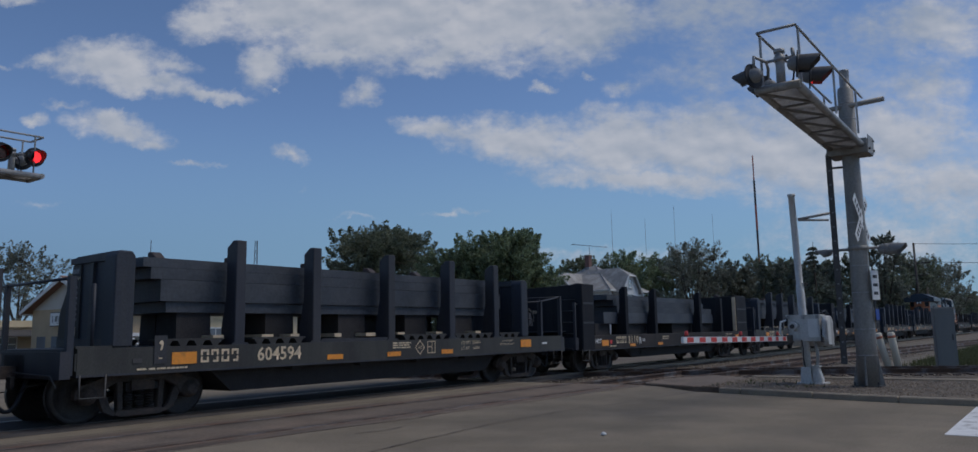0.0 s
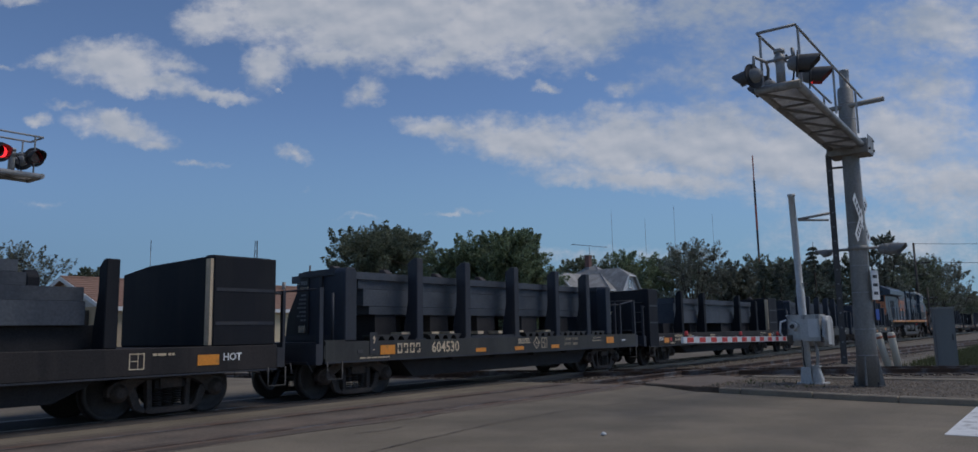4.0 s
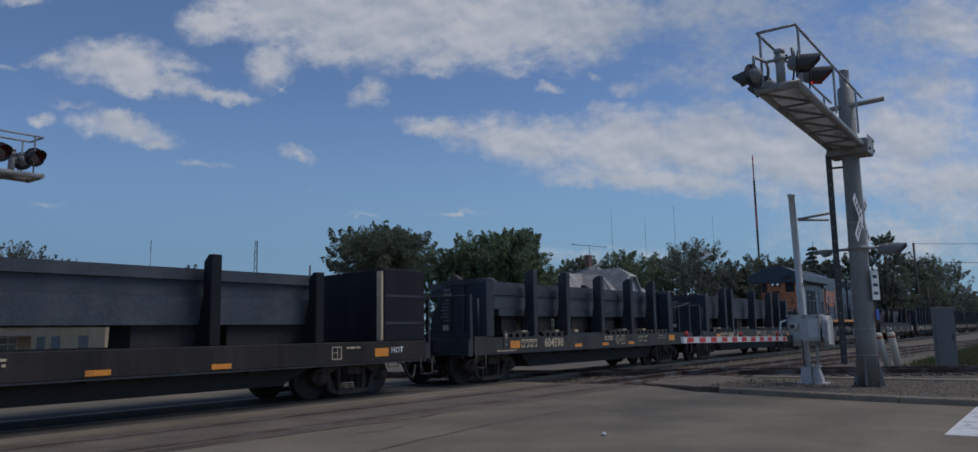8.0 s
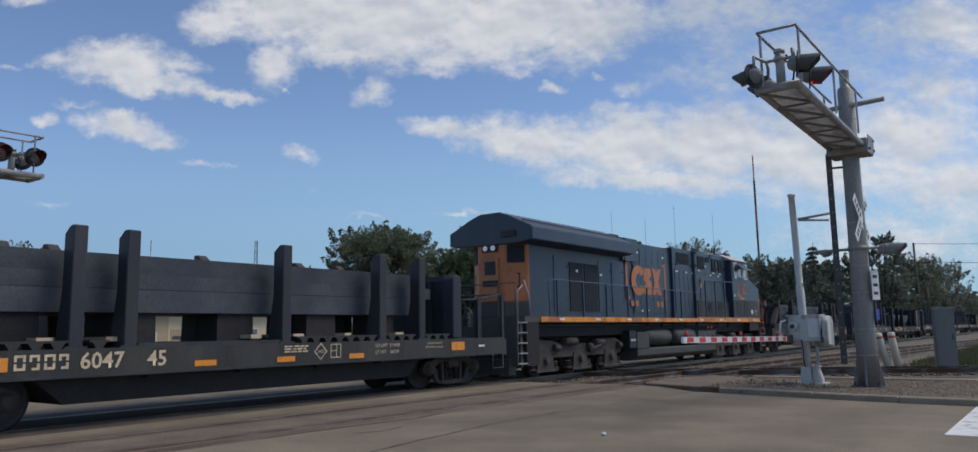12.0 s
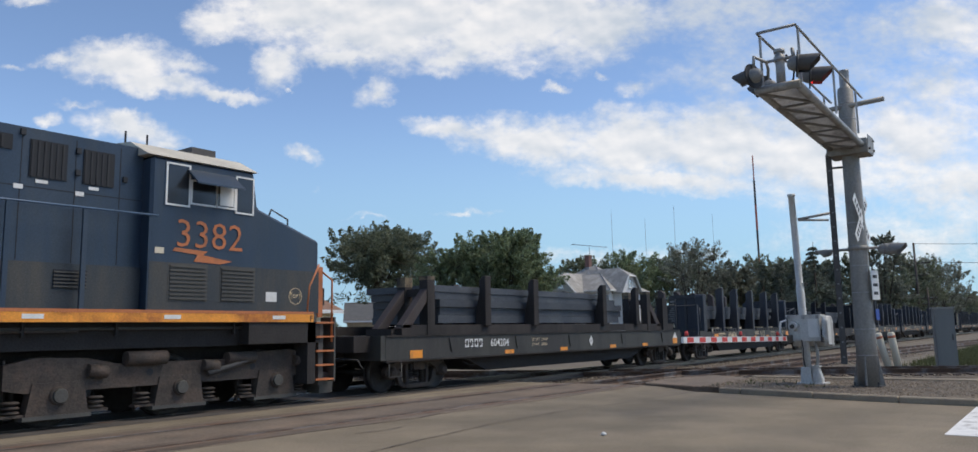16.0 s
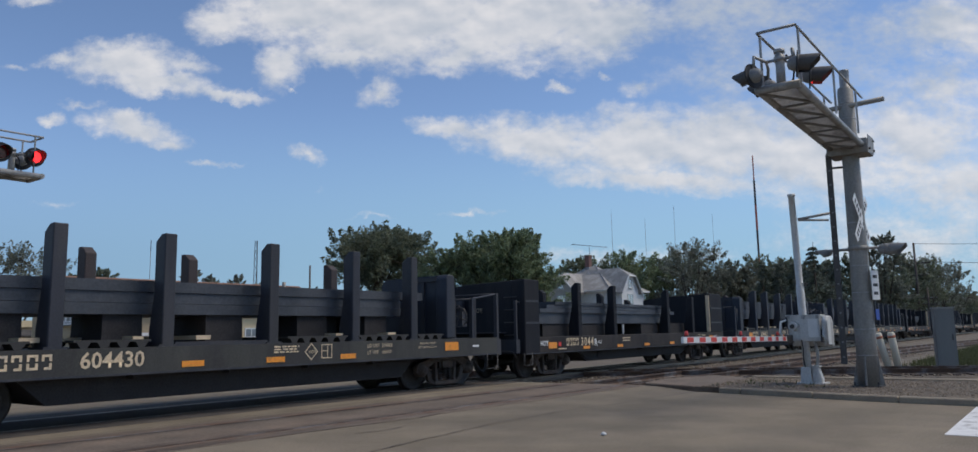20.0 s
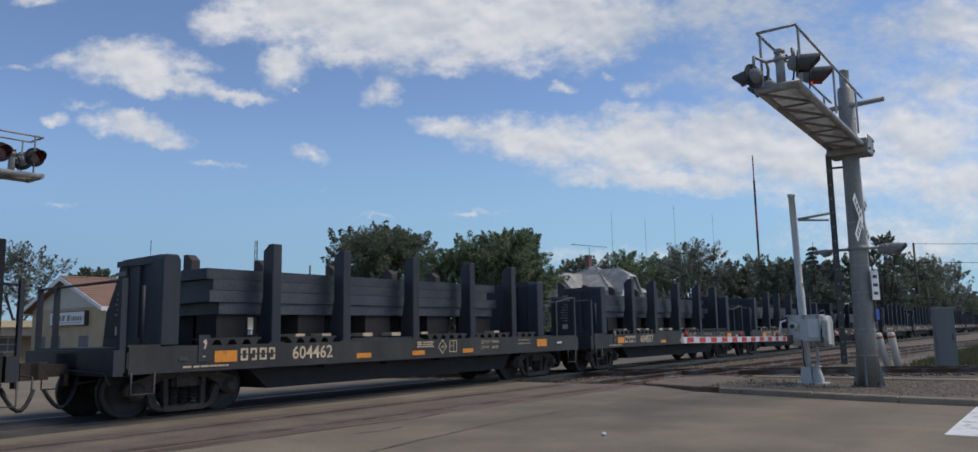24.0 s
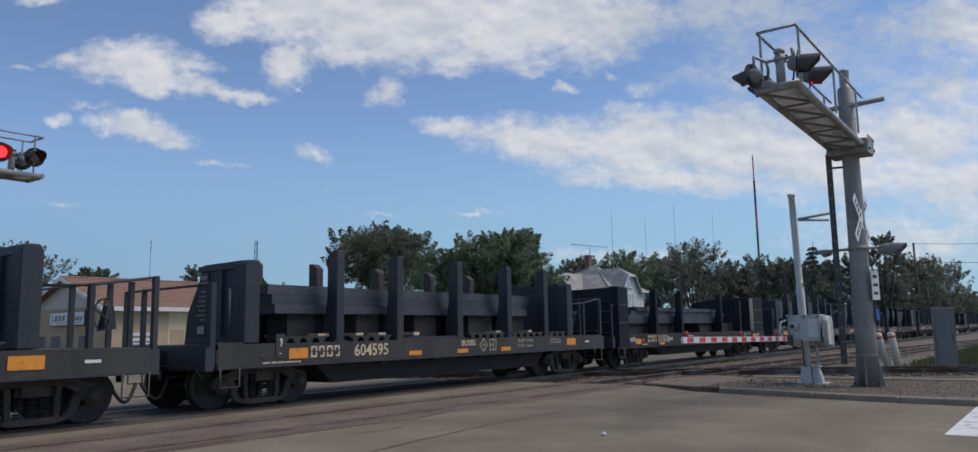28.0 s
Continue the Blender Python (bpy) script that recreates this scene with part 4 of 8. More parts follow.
    body = num("ADD", relief, num("MULTIPLY_ADD", broad.outputs["Fac"], 0.9, -0.45))
    body = num("SUBTRACT", body, num("MULTIPLY", ball(4.7, 3.1, 2.6, 1.3, 0), 1.1))
    shade = n.new("ShaderNodeMapRange")
    shade.inputs["From Min"].default_value, shade.inputs["From Max"].default_value = 0.1, 0.95
    l.new(body, shade.inputs["Value"])
    mx = n.new("ShaderNodeMix")
    mx.data_type = "RGBA"
    mx.inputs[6].default_value, mx.inputs[7].default_value = (0.44, 0.49, 0.555, 1), (0.74, 0.73, 0.73, 1)
    l.new(shade.outputs[0], mx.inputs[0])
    # haze tint painted over the sky towards the horizon, darker to the left
    sp = n.new("ShaderNodeSeparateXYZ")
    l.new(p, sp.inputs[0])
    haze_mix = n.new("ShaderNodeMapRange")
    haze_mix.interpolation_type = "SMOOTHSTEP"
    haze_mix.inputs["From Min"].default_value, haze_mix.inputs["From Max"].default_value, haze_mix.inputs["To Min"].default_value, haze_mix.inputs["To Max"].default_value = 2.2, -1.0, 0.0, 0.85
    l.new(sp.outputs["Y"], haze_mix.inputs["Value"])
    em, tp, out = n.new("ShaderNodeEmission"), n.new("ShaderNodeBsdfTransparent"), n.new("ShaderNodeOutputMaterial")
    air, ms, ms2 = n.new("ShaderNodeEmission"), n.new("ShaderNodeMixShader"), n.new("ShaderNodeMixShader")
    across = n.new("ShaderNodeMapRange")
    across.inputs["From Min"].default_value, across.inputs["From Max"].default_value = -8.0, 1.0
    l.new(sp.outputs["X"], across.inputs["Value"])
    low = n.new("ShaderNodeMix")
    low.data_type = "RGBA"
    low.inputs[6].default_value, low.inputs[7].default_value = (0.178, 0.312, 0.465, 1), (0.246, 0.425, 0.568, 1)
    l.new(across.outputs[0], low.inputs[0]), l.new(low.outputs[2], air.inputs[0])
    l.new(mx.outputs[2], em.inputs[0])
    l.new(haze_mix.outputs[0], ms2.inputs[0]), l.new(tp.outputs[0], ms2.inputs[1]), l.new(air.outputs[0], ms2.inputs[2])
    l.new(ramp.outputs[0], ms.inputs[0]), l.new(ms2.outputs[0], ms.inputs[1]), l.new(em.outputs[0], ms.inputs[2]), l.new(ms.outputs[0], out.inputs[0])
    return m


bm = B()
bmesh.ops.create_grid(bm, x_segments=1, y_segments=1, size=1)
for v in bm.verts:
    v.co = (v.co.x * 3600, v.co.y * 2300, 0)
clouds = solo("backdrop", bm, cloud_material(), "drifting broken white and grey clouds", kind="structure")
CLOUD_POSE = look(EYE, AIM, -1.054) @ pose(0, 0, -3000)


def lattice_mast(name, x, y, height, width, label, material, r=0.05):
    t = thing(name, label, "mast", "radio masts", m=pose(x, y, -0.2))
    legs = [(width * math.cos(a), width * math.sin(a)) for a in (0.5, 2.6, 4.7)]
    for a, b in legs:
        part("leg", tube(B(), (a, b, 0), (a * 0.5, b * 0.5, height), r, n=5), material, t)
    bm = B()
    n = int(height / (width * 2.4))
    for i in range(n):
        z0, z1 = height * i / n, height * (i + 1) / n
        k0, k1 = 1 - 0.5 * i / n, 1 - 0.5 * (i + 1) / n
        for j in range(3):
            a, b = legs[j], legs[(j + 1) % 3]
            tube(bm, (a[0] * k0, a[1] * k0, z0), (b[0] * k1, b[1] * k1, z1), r * 0.6, n=4)
    tagged(part("bracing", bm, material, t), kind="stuff")
    return t


lattice_mast("lattice_tower", 74.65, 99.5, 16.2, 0.45, "slim steel lattice tower behind the trees", M["dark_steel"], 0.045)
mm = thing("radio_mast", "tall guyed radio mast in faded red and white", "mast", "radio masts", m=pose(249, 77.2, -0.2))
for i in range(7):
    a, b = 56.6 * i / 7, 56.6 * (i + 1) / 7
    part("section", tube(B(), (0, 0, a), (0, 0, b), 0.33 if i < 6 else 0.2, n=6), M["mast_red"] if i % 2 == 0 or i < 3 else M["dark_steel"], mm)
for x, y, h in ((355.9, 183.9, 61), (384.9, 178.9, 59.2), (374.6, 157.9, 63.2), (435.2, 160.1, 66.2), (56.0, 97, 13)):
    t = thing("radio_mast", "thin distant grey radio mast", "mast", "radio masts", m=pose(x, y, -0.2))
    part("pole", tube(B(), (0, 0, 0), (0, 0, h), 0.1 if h > 20 else 0.05, 0.08 if h > 20 else 0.04, n=6), M["galv"], t)
    part("tip", tube(B(), (0, 0, h), (0, 0, h + 1.5), 0.05, n=5), M["dark_steel"], t)


def utility_pole(x, y, h, arms, rz, r=0.14):
    t = thing("utility_pole", "weathered wooden utility pole with crossarms", "utility pole", "utility poles", m=pose(x, y, -0.2, 0, 0, rz))
    part("pole", tube(B(), (0, 0, -0.3), (0, 0, h), r, r * 0.7, n=10), M["pole_wood"], t)
    for z, w in arms:
        a = part("crossarm", box(B(), -0.06, 0.06, -w, w, z - 0.07, z + 0.07), M["pole_wood"], t)
        for k in (-0.9, -0.45, 0.45, 0.9):
            part("insulator", turned(B(), [(0.03, z + 0.07), (0.06, z + 0.12), (0.03, z + 0.22)], 8, "z", (0, k * w, 0)), M["grey_back"], a)
    return t


utility_pole(123.9, 16.7, 13.0, ((10.1, 1.9), (8.4, 1.4)), 5, 0.2)
utility_pole(133.1, 21.4, 10.6, ((10.3, 1.6),), 10, 0.2)
utility_pole(66.6, 77.7, 10.5, (), 0, 0.15)
utility_pole(120.0, 15.0, 6.5, ((5.0, 1.1), (4.2, 0.8)), 5, 0.16)
for z, dy in ((10.2, -1.6), (10.2, 1.6), (12.9, 0), (8.4, 1.2)):
    bm = B()
    pts = []
    for i in range(13):
        f = i / 12
        pts.append((123.9 + 9.2 * f, 16.7 + (4.7 if dy > 0 else -52) * f + dy * (1 - f), z - 0.2 - 1.1 * 4 * f * (1 - f) * (0.3 if dy > 0 else 1)))
    solo("overhead_wire", pipe(bm, pts, 0.03, 4), M["wire"], "thin sagging overhead wire between poles", "wire", "overhead wires")


def window(parent, x, z, w, h, y, material=None, bars_v=1, name="window", m=None):
    """A window in a wall that faces -Y: frame proud of the wall, pane set back, glazing bars and sill."""
    fr = B()
    t = 0.07
    for a in ((x - w / 2, x + w / 2, z, z + t), (x - w / 2, x + w / 2, z + h - t, z + h), (x - w / 2, x - w / 2 + t, z + t, z + h - t), (x + w / 2 - t, x + w / 2, z + t, z + h - t)):
        box(fr, a[0], a[1], y - 0.05, y + 0.06, a[2], a[3])
    win = part(name, fr, material or M["trim"], parent, m=m)
    part("pane", box(B(), x - w / 2 + t, x + w / 2 - t, y - 0.018, y + 0.0, z + t, z + h - t), M["glass"], win)
    part("glazing_bar", box(B(), x - w / 2 + t, x + w / 2 - t, y - 0.035, y - 0.018, z + h / 2 - 0.025, z + h / 2 + 0.025), material or M["trim"], win)
    for i in range(bars_v):
        c = x - w / 2 + w * (i + 1) / (bars_v + 1)
        part("glazing_bar", box(B(), c - 0.02, c + 0.02, y - 0.034, y - 0.017, z + t, z + h - t), material or M["trim"], win)
    part("sill", box(B(), x - w / 2 - 0.06, x + w / 2 + 0.06, y - 0.11, y - 0.051, z - 0.06, z), material or M["trim"], win)
    return win


def gable_roof(parent, x0, x1, y0, y1, eave, ridge, material, over=0.45, along="x", th=0.14):
    """Two roof slopes with overhang, courses of shingles as low steps, and a ridge cap."""
    mid = (y0 + y1) / 2
    k = (ridge - eave) / (mid - y0)
    for s in (-1, 1):
        ya, za = (y0 - over if s < 0 else y1 + over), eave - k * over
        rf = part("roof", prism(B(), [(ya, za), (mid, ridge), (mid, ridge + th), (ya, za + th)], x0 - over, x1 + over, "x"), material, parent)
        n = 14
        for i in range(n):
            f0, f1 = i / n, (i + 1) / n
            pa, pb = Vector((ya + (mid - ya) * f0, za + (ridge - za) * f0 + th)), Vector((ya + (mid - ya) * f1, za + (ridge - za) * f1 + th))
            part("shingle_course", prism(B(), [(pa.x, pa.y + 0.004), (pb.x, pb.y + 0.004), (pb.x, pb.y + 0.008), (pa.x, pa.y + 0.035)], x0 - over, x1 + over, "x"), material, rf)
        part("fascia", box(B(), x0 - over, x1 + over, ya - (0.03 if s < 0 else -0.001), ya + (-0.001 if s < 0 else 0.03), za - 0.08, za + th), M["trim"], rf)
    part("ridge_cap", prism(B(), [(mid - 0.18, ridge + th - 0.02), (mid, ridge + th + 0.05), (mid + 0.18, ridge + th - 0.02)], x0 - over, x1 + over, "x"), material, parent)


# long single-storey building with a brown gable roof
sh = thing("shop_building", "long cream single-storey building with a brown shingle gable roof", "building", m=pose(20.1, 38.7, -0.2))
W, DEP, EAV, RID = 15.1, 8.0, 3.2, 4.75
part("wall_front", box(B(), 3.4, W, 0, 0.25, -0.3, EAV), M["cream"], sh)
part("wall_front", box(B(), 0, 3.4, -0.03, 0.25, -0.3, EAV), M["tan"], sh, "tan brick front wall")
part("wall_side", box(B(), 0.0, 0.25, 0.25, DEP, -0.3, EAV), M["tan"], sh, "tan brick gable wall")
part("wall_side", box(B(), W - 0.25, W, 0.25, DEP - 0.25, -0.3, EAV), M["cream"], sh)
part("wall_back", box(B(), 0.25, W, DEP - 0.25, DEP, -0.3, EAV), M["cream"], sh)
for x in (0.02, W - 0.27):
    gb = part("gable", prism(B(), [(0, EAV), (DEP, EAV), (DEP / 2, RID)], x, x + 0.25, "x"), M["siding"], sh, "pale horizontal siding in the gable")
    if x < 1:
        for i in range(9):
            z0 = EAV + 0.03 + i * 0.16
            half = (RID - z0 - 0.1) / (RID - EAV) * DEP / 2
            if half > 0.2:
                part("siding_board", prism(B(), [(x - 0.03, z0), (x - 0.001, z0), (x - 0.001, z0 + 0.15), (x - 0.012, z0 + 0.15)], DEP / 2 - half, DEP / 2 + half), M["siding"], gb)
for s in (-1, 1):
    part("barge_board", prism(B(), [(DEP / 2, RID + 0.13), (DEP / 2 + s * (DEP / 2 + 0.5), EAV - 0.05), (DEP / 2 + s * (DEP / 2 + 0.5), EAV - 0.25), (DEP / 2, RID - 0.08)], -0.5, -0.452, "x"), M["trim"], sh, "white barge board")
gable_roof(sh, 0, W, 0, DEP, EAV, RID, M["shingle"])
for x, z, w, h, k in ((6.3, 0.95, 1.0, 1.15, 1), (8.7, 1.0, 0.95, 1.05, 1), (13.2, 0.95, 0.95, 1.1, 1)):
    window(sh, x, z, w, h, 0.0, bars_v=k)
part("wall_box", box(B(), 7.85, 8.05, -0.12, 0.0, 1.55, 1.9), M["strap"], sh)
part("vent", box(B(), 6.7, 7.0, -0.03, 0.0, 2.35, 2.5), M["alu"], sh)
part("roof_vent", tube(B(), (13.6, 3.2, 4.4), (13.6, 3.2, 5.1), 0.12, n=10), M["alu"], sh)
dr = part("door", box(B(), 3.55, 4.35, -0.02, 0.0, -0.1, 2.0), M["tan"], sh, "plain tan door")
part("handle", box(B(), 4.2, 4.26, -0.06, -0.02, 0.9, 1.02), M["dark_steel"], dr)
bn = part("banner", box(B(), 0.9, 2.75, -0.06, -0.032, 0.7, 1.85), M["white_paint"], sh, "white banner with illegible lines of writing")
part("writing", bars(((1.05, 1.58, 1.5), (1.2, 1.33, 1.2), (1.15, 1.16, 1.3), (1.0, 0.85, 1.6)), 0.1, M["dark_steel"], -0.062), M["dark_steel"], bn)
sg = part("sign", box(B(), -0.24, -0.02, 1.7, 5.35, 2.32, 2.98), M["white_paint"], sh, "white sign board with grey bars of writing")
part("sign_frame", box(B(), -0.22, -0.021, 1.64, 5.41, 2.27, 3.03), M["dark_steel"], sg)
bm = B()
for y0, y1, top in ((4.55, 4.85, 2.82), (4.15, 4.45, 2.82), (3.75, 4.05, 2.82), (3.2, 3.5, 2.82), (3.0, 3.1, 2.76), (2.72, 2.92, 2.76), (2.46, 2.66, 2.74), (2.2, 2.4, 2.74), (1.94, 2.14, 2.74)):
    prism(bm, [(y0, 2.52), (y1, 2.52), (y1 - 0.06, top), (y0 - 0.06, top)], -0.244, -0.241, "x")
box(bm, -0.244, -0.241, 1.95, 4.6, 2.41, 2.45)
part("writing", bm, M["cabinet"], sg, "slanting grey bars of writing")
part("sign_mark", prism(B(), [(5.0, 2.45), (5.16, 2.5), (5.1, 2.66), (5.18, 2.86), (5.06, 2.8), (5.02, 2.62)], -0.244, -0.241, "x"), M["cabinet"], sg)
for y0 in (1.6, 4.6, 6.3):
    bm = box(B(), -0.02, -0.001, y0, y0 + 1.0, 0.4 if y0 > 2 else -0.1, 1.75)
    part("window" if y0 > 2 else "door", bm, M["glass"], sh)

# low flat building beside it
lo = thing("flat_building", "low tan flat-roofed building with an awning", "building", m=pose(17.6, 50.5, -0.2))
part("wall", box(B(), -6, 6, 0, 9, -0.3, 2.35), M["tan"], lo)
part("parapet", box(B(), -6.1, 6.1, -0.1, 9.1, 2.35, 2.75), M["cream"], lo, bevel=0.03)
for x in (-3.4, -0.4, 2.6):
    window(lo, x, 0.9, 1.5, 0.9, 0.0, bars_v=2)
part("awning", prism(B(), [(-1.0, 1.85), (0.0, 2.2), (0.0, 2.1), (-1.0, 1.78)], -4, 5, "x"), M["dark_steel"], lo)
for x, h in ((-4.4, 1.3), (-2.5, 0.8), (1.0, 0.9)):
    part("roof_pipe", tube(B(), (x, 3, 2.7), (x, 3, 2.7 + h), 0.05, n=8), M["white_paint"], lo)
part("roof_rail", pipe(B(), [(-5.5, 1, 3.3), (0.5, 1, 3.3)], 0.03), M["white_paint"], lo)
for x in (-5.5, -3.5, -1.5, 0.5):
    part("rail_post", tube(B(), (x, 1, 2.7), (x, 1, 3.3), 0.03, n=6), M["white_paint"], lo)

# white two-storey house and a low grey-roofed house far behind the long building
wh = thing("white_house", "narrow white clapboard house with a steep gable", "house", m=pose(107.8, 104.2, -0.2, 0, 0, -42))
part("wall", box(B(), -1.9, 1.9, 0, 8, -0.3, 5.6), M["white_paint"], wh)
part("gable", prism(B(), [(-1.9, 5.6), (1.9, 5.6), (0, 8.0)], 0, 8), M["white_paint"], wh)
for i in range(20):
    part("clapboard", prism(B(), [(-0.03, 0.1 + i * 0.27), (-0.001, 0.1 + i * 0.27), (-0.001, 0.35 + i * 0.27), (-0.012, 0.35 + i * 0.27)], -1.88, 1.88, "x"), M["white_paint"], wh)
for s in (-1, 1):
    part("roof", prism(B(), [(0, 8.25), (s * 2.3, 5.35), (s * 2.3, 5.2), (0, 8.0)], -0.35, 8.35), M["shingle_grey"], wh)
    part("barge_board", prism(B(), [(0, 8.2), (s * 2.32, 5.3), (s * 2.32, 5.0), (0, 7.9)], -0.4, -0.352), M["white_paint"], wh)
for x in (-0.85, 0.95):
    window(wh, x, 3.6, 0.75, 1.7, -0.03, material=M["cabinet"])
    window(wh, x, 0.8, 0.75, 1.5, -0.03, material=M["cabinet"])
part("porch_roof", prism(B(), [(-1.6, 2.5), (-0.1, 3.1), (-0.1, 2.95), (-1.6, 2.38)], -2.6, 2.2, "x"), M["trim"], wh)
for x in (-2.3, 0.0, 1.9):
    part("porch_post", box(B(), x - 0.07, x + 0.07, -1.5, -1.36, -0.1, 2.45), M["trim"], wh)
gh = thing("grey_roofed_house", "low tan house with a dark grey shingle roof", "house", m=pose(67.9, 72.2, -0.2, 0, 0, -45))
part("wall", box(B(), 0, 4.4, 0, 7.0, -0.3, 3.4), M["tan"], gh)
for x in (0.0, 4.15):
    part("gable", prism(B(), [(0, 3.4), (7.0, 3.4), (3.5, 5.5)], x, x + 0.25, "x"), M["tan"], gh)
gable_roof(gh, 0, 4.4, 0, 7.0, 3.4, 5.5, M["shingle_dark"])
window(gh, 1.4, 0.9, 1.0, 1.2, 0.0), window(gh, 3.2, 0.9, 1.0, 1.2, 0.0)

# house with hip roof, gables, chimney and aerial
ho = thing("house", "white house with clipped gables, grey roof and brick chimney", "house", m=pose(66.25, 36.55, -0.65, 0, 0, -94.6))
part("wall", box(B(), -3.7, 3.7, -3.0, 3.2, -0.3, 5.7), M["trim"], ho)


def hip(x0, x1, y0, y1, z0, z1, rx0, rx1, ry):
    bm = B()
    e = [bm.verts.new(p) for p in ((x0, y0, z0), (x1, y0, z0), (x1, y1, z0), (x0, y1, z0))]
    r = [bm.verts.new((rx0, ry, z1)), bm.verts.new((rx1, ry, z1))]
    for f in ((e[0], e[1], r[1], r[0]), (e[1], e[2], r[1]), (e[2], e[3], r[0], r[1]), (e[3], e[0], r[0]), (e[3], e[2], e[1], e[0])):
        bm.faces.new(f)
    return bm


main_roof = part("roof", hip(-4.1, 4.1, -3.4, 3.6, 5.6, 8.15, -0.4, 0.4, 0.1), M["shingle_grey"], ho, "grey hipped shingle roof")
part("eave_board", box(B(), -4.12, 4.12, -3.42, 3.62, 5.48, 5.6), M["trim"], main_roof)
part("hip_cap", tube(B(), (0.4, 0.1, 8.16), (4.12, -3.42, 5.62), 0.06, n=6), M["galv"], main_roof, "pale hip capping")


def clipped_wing(turn, mid, half, reach, eave, clip, ridge, inner, material):
    """A wing with a clipped gable, that stands out along -Y before it is turned."""
    m = Matrix.Rotation(radians(turn), 4, "Z")
    k = half * (ridge - clip) / (ridge - eave)
    part("wing_wall", box(B(), mid - half, mid + half, -reach, -2.0, -0.3, eave), material, ho, m=m)
    part("gable", prism(B(), [(mid - half, eave), (mid + half, eave), (mid + k, clip), (mid - k, clip)], -reach, -reach + 0.2), material, ho, "clipped gable wall", m=m)
    bm = B()
    o, f = 0.28, 1.0 / (ridge - eave) * half
    low = eave - o / f
    pts = [(mid - half - o, -reach - 0.25, low), (mid - k - 0.05, -reach - 0.3, clip), (mid + k + 0.05, -reach - 0.3, clip), (mid + half + o, -reach - 0.25, low), (mid, -reach + inner, ridge), (mid, 0.0, ridge), (mid - half - o, 0.0, low), (mid + half + o, 0.0, low)]
    up, dn = [bm.verts.new((a, b, c + 0.1)) for a, b, c in pts], [bm.verts.new((a, b, c - 0.04)) for a, b, c in pts]
    for face in ((0, 1, 4, 5, 6), (3, 7, 5, 4, 2), (1, 2, 4)):
        bm.faces.new([up[i] for i in face]), bm.faces.new([dn[i] for i in face[::-1]])
    for a, b in ((0, 1), (1, 2), (2, 3), (3, 7), (6, 0)):
        bm.faces.new((up[b], up[a], dn[a], dn[b]))
    bmesh.ops.recalc_face_normals(bm, faces=bm.faces)
    part("wing_roof", bm, M["shingle_grey"], ho, m=m)
    for a, b in ((0, 1), (1, 2), (2, 3)):
        part("verge_board", tube(B(), Vector(pts[a]) + Vector((0, -0.02, 0.0)), Vector(pts[b]) + Vector((0, -0.02, 0.0)), 0.07, n=4), M["trim"], ho, m=m)
    window(ho, mid, eave - 1.9, 1.0, 1.5, -reach, m=m)
    window(ho, mid, eave + 0.15, 0.6, 0.75, -reach, m=m)


# first wing's walls are coloured greyer, as the side that gets less light
clipped_wing(0, -0.5, 1.55, 4.5, 5.65, 6.85, 7.25, 0.7, M["siding"])
clipped_wing(90, -0.8, 1.45, 4.6, 5.65, 6.85, 7.6, 1.1, M["trim"])
ch = part("chimney", box(B(), -0.62, -0.16, -0.23, 0.23, 7.4, 9.15), M["brick"], ho, "red brick chimney")
for i in range(3):
    part("brick_band", box(B(), -0.63 - 0.02 * i, -0.15 + 0.02 * i, -0.24 - 0.02 * i, 0.24 + 0.02 * i, 8.8 + 0.12 * i, 8.9 + 0.12 * i), M["brick"], ch)
part("chimney_cap", box(B(), -0.69, -0.09, -0.3, 0.3, 9.15, 9.24), M["concrete"], ch)
part("flashing", box(B(), -0.66, -0.12, -0.27, 0.27, 7.9, 8.05), M["galv"], ch)
part("aerial", pipe(B(), [(-0.2, 0.0, 9.2), (-0.2, 0.0, 10.1)], 0.025, 5), M["dark_steel"], ho)
part("aerial_boom", pipe(B(), [(-1.2, -1.6, 10.25), (0.9, 1.4, 10.0)], 0.022, 5), M["dark_steel"], ho)
for i in range(7):
    f = i / 6
    x, y, z = -1.1 + 1.9 * f, -1.45 + 2.7 * f, 10.24 - 0.22 * f
    part("aerial_rod", tube(B(), (x - 0.4 + 0.2 * f, y + 0.28 - 0.14 * f, z), (x + 0.4 - 0.2 * f, y - 0.28 + 0.14 * f, z), 0.012, n=4), M["dark_steel"], ho)


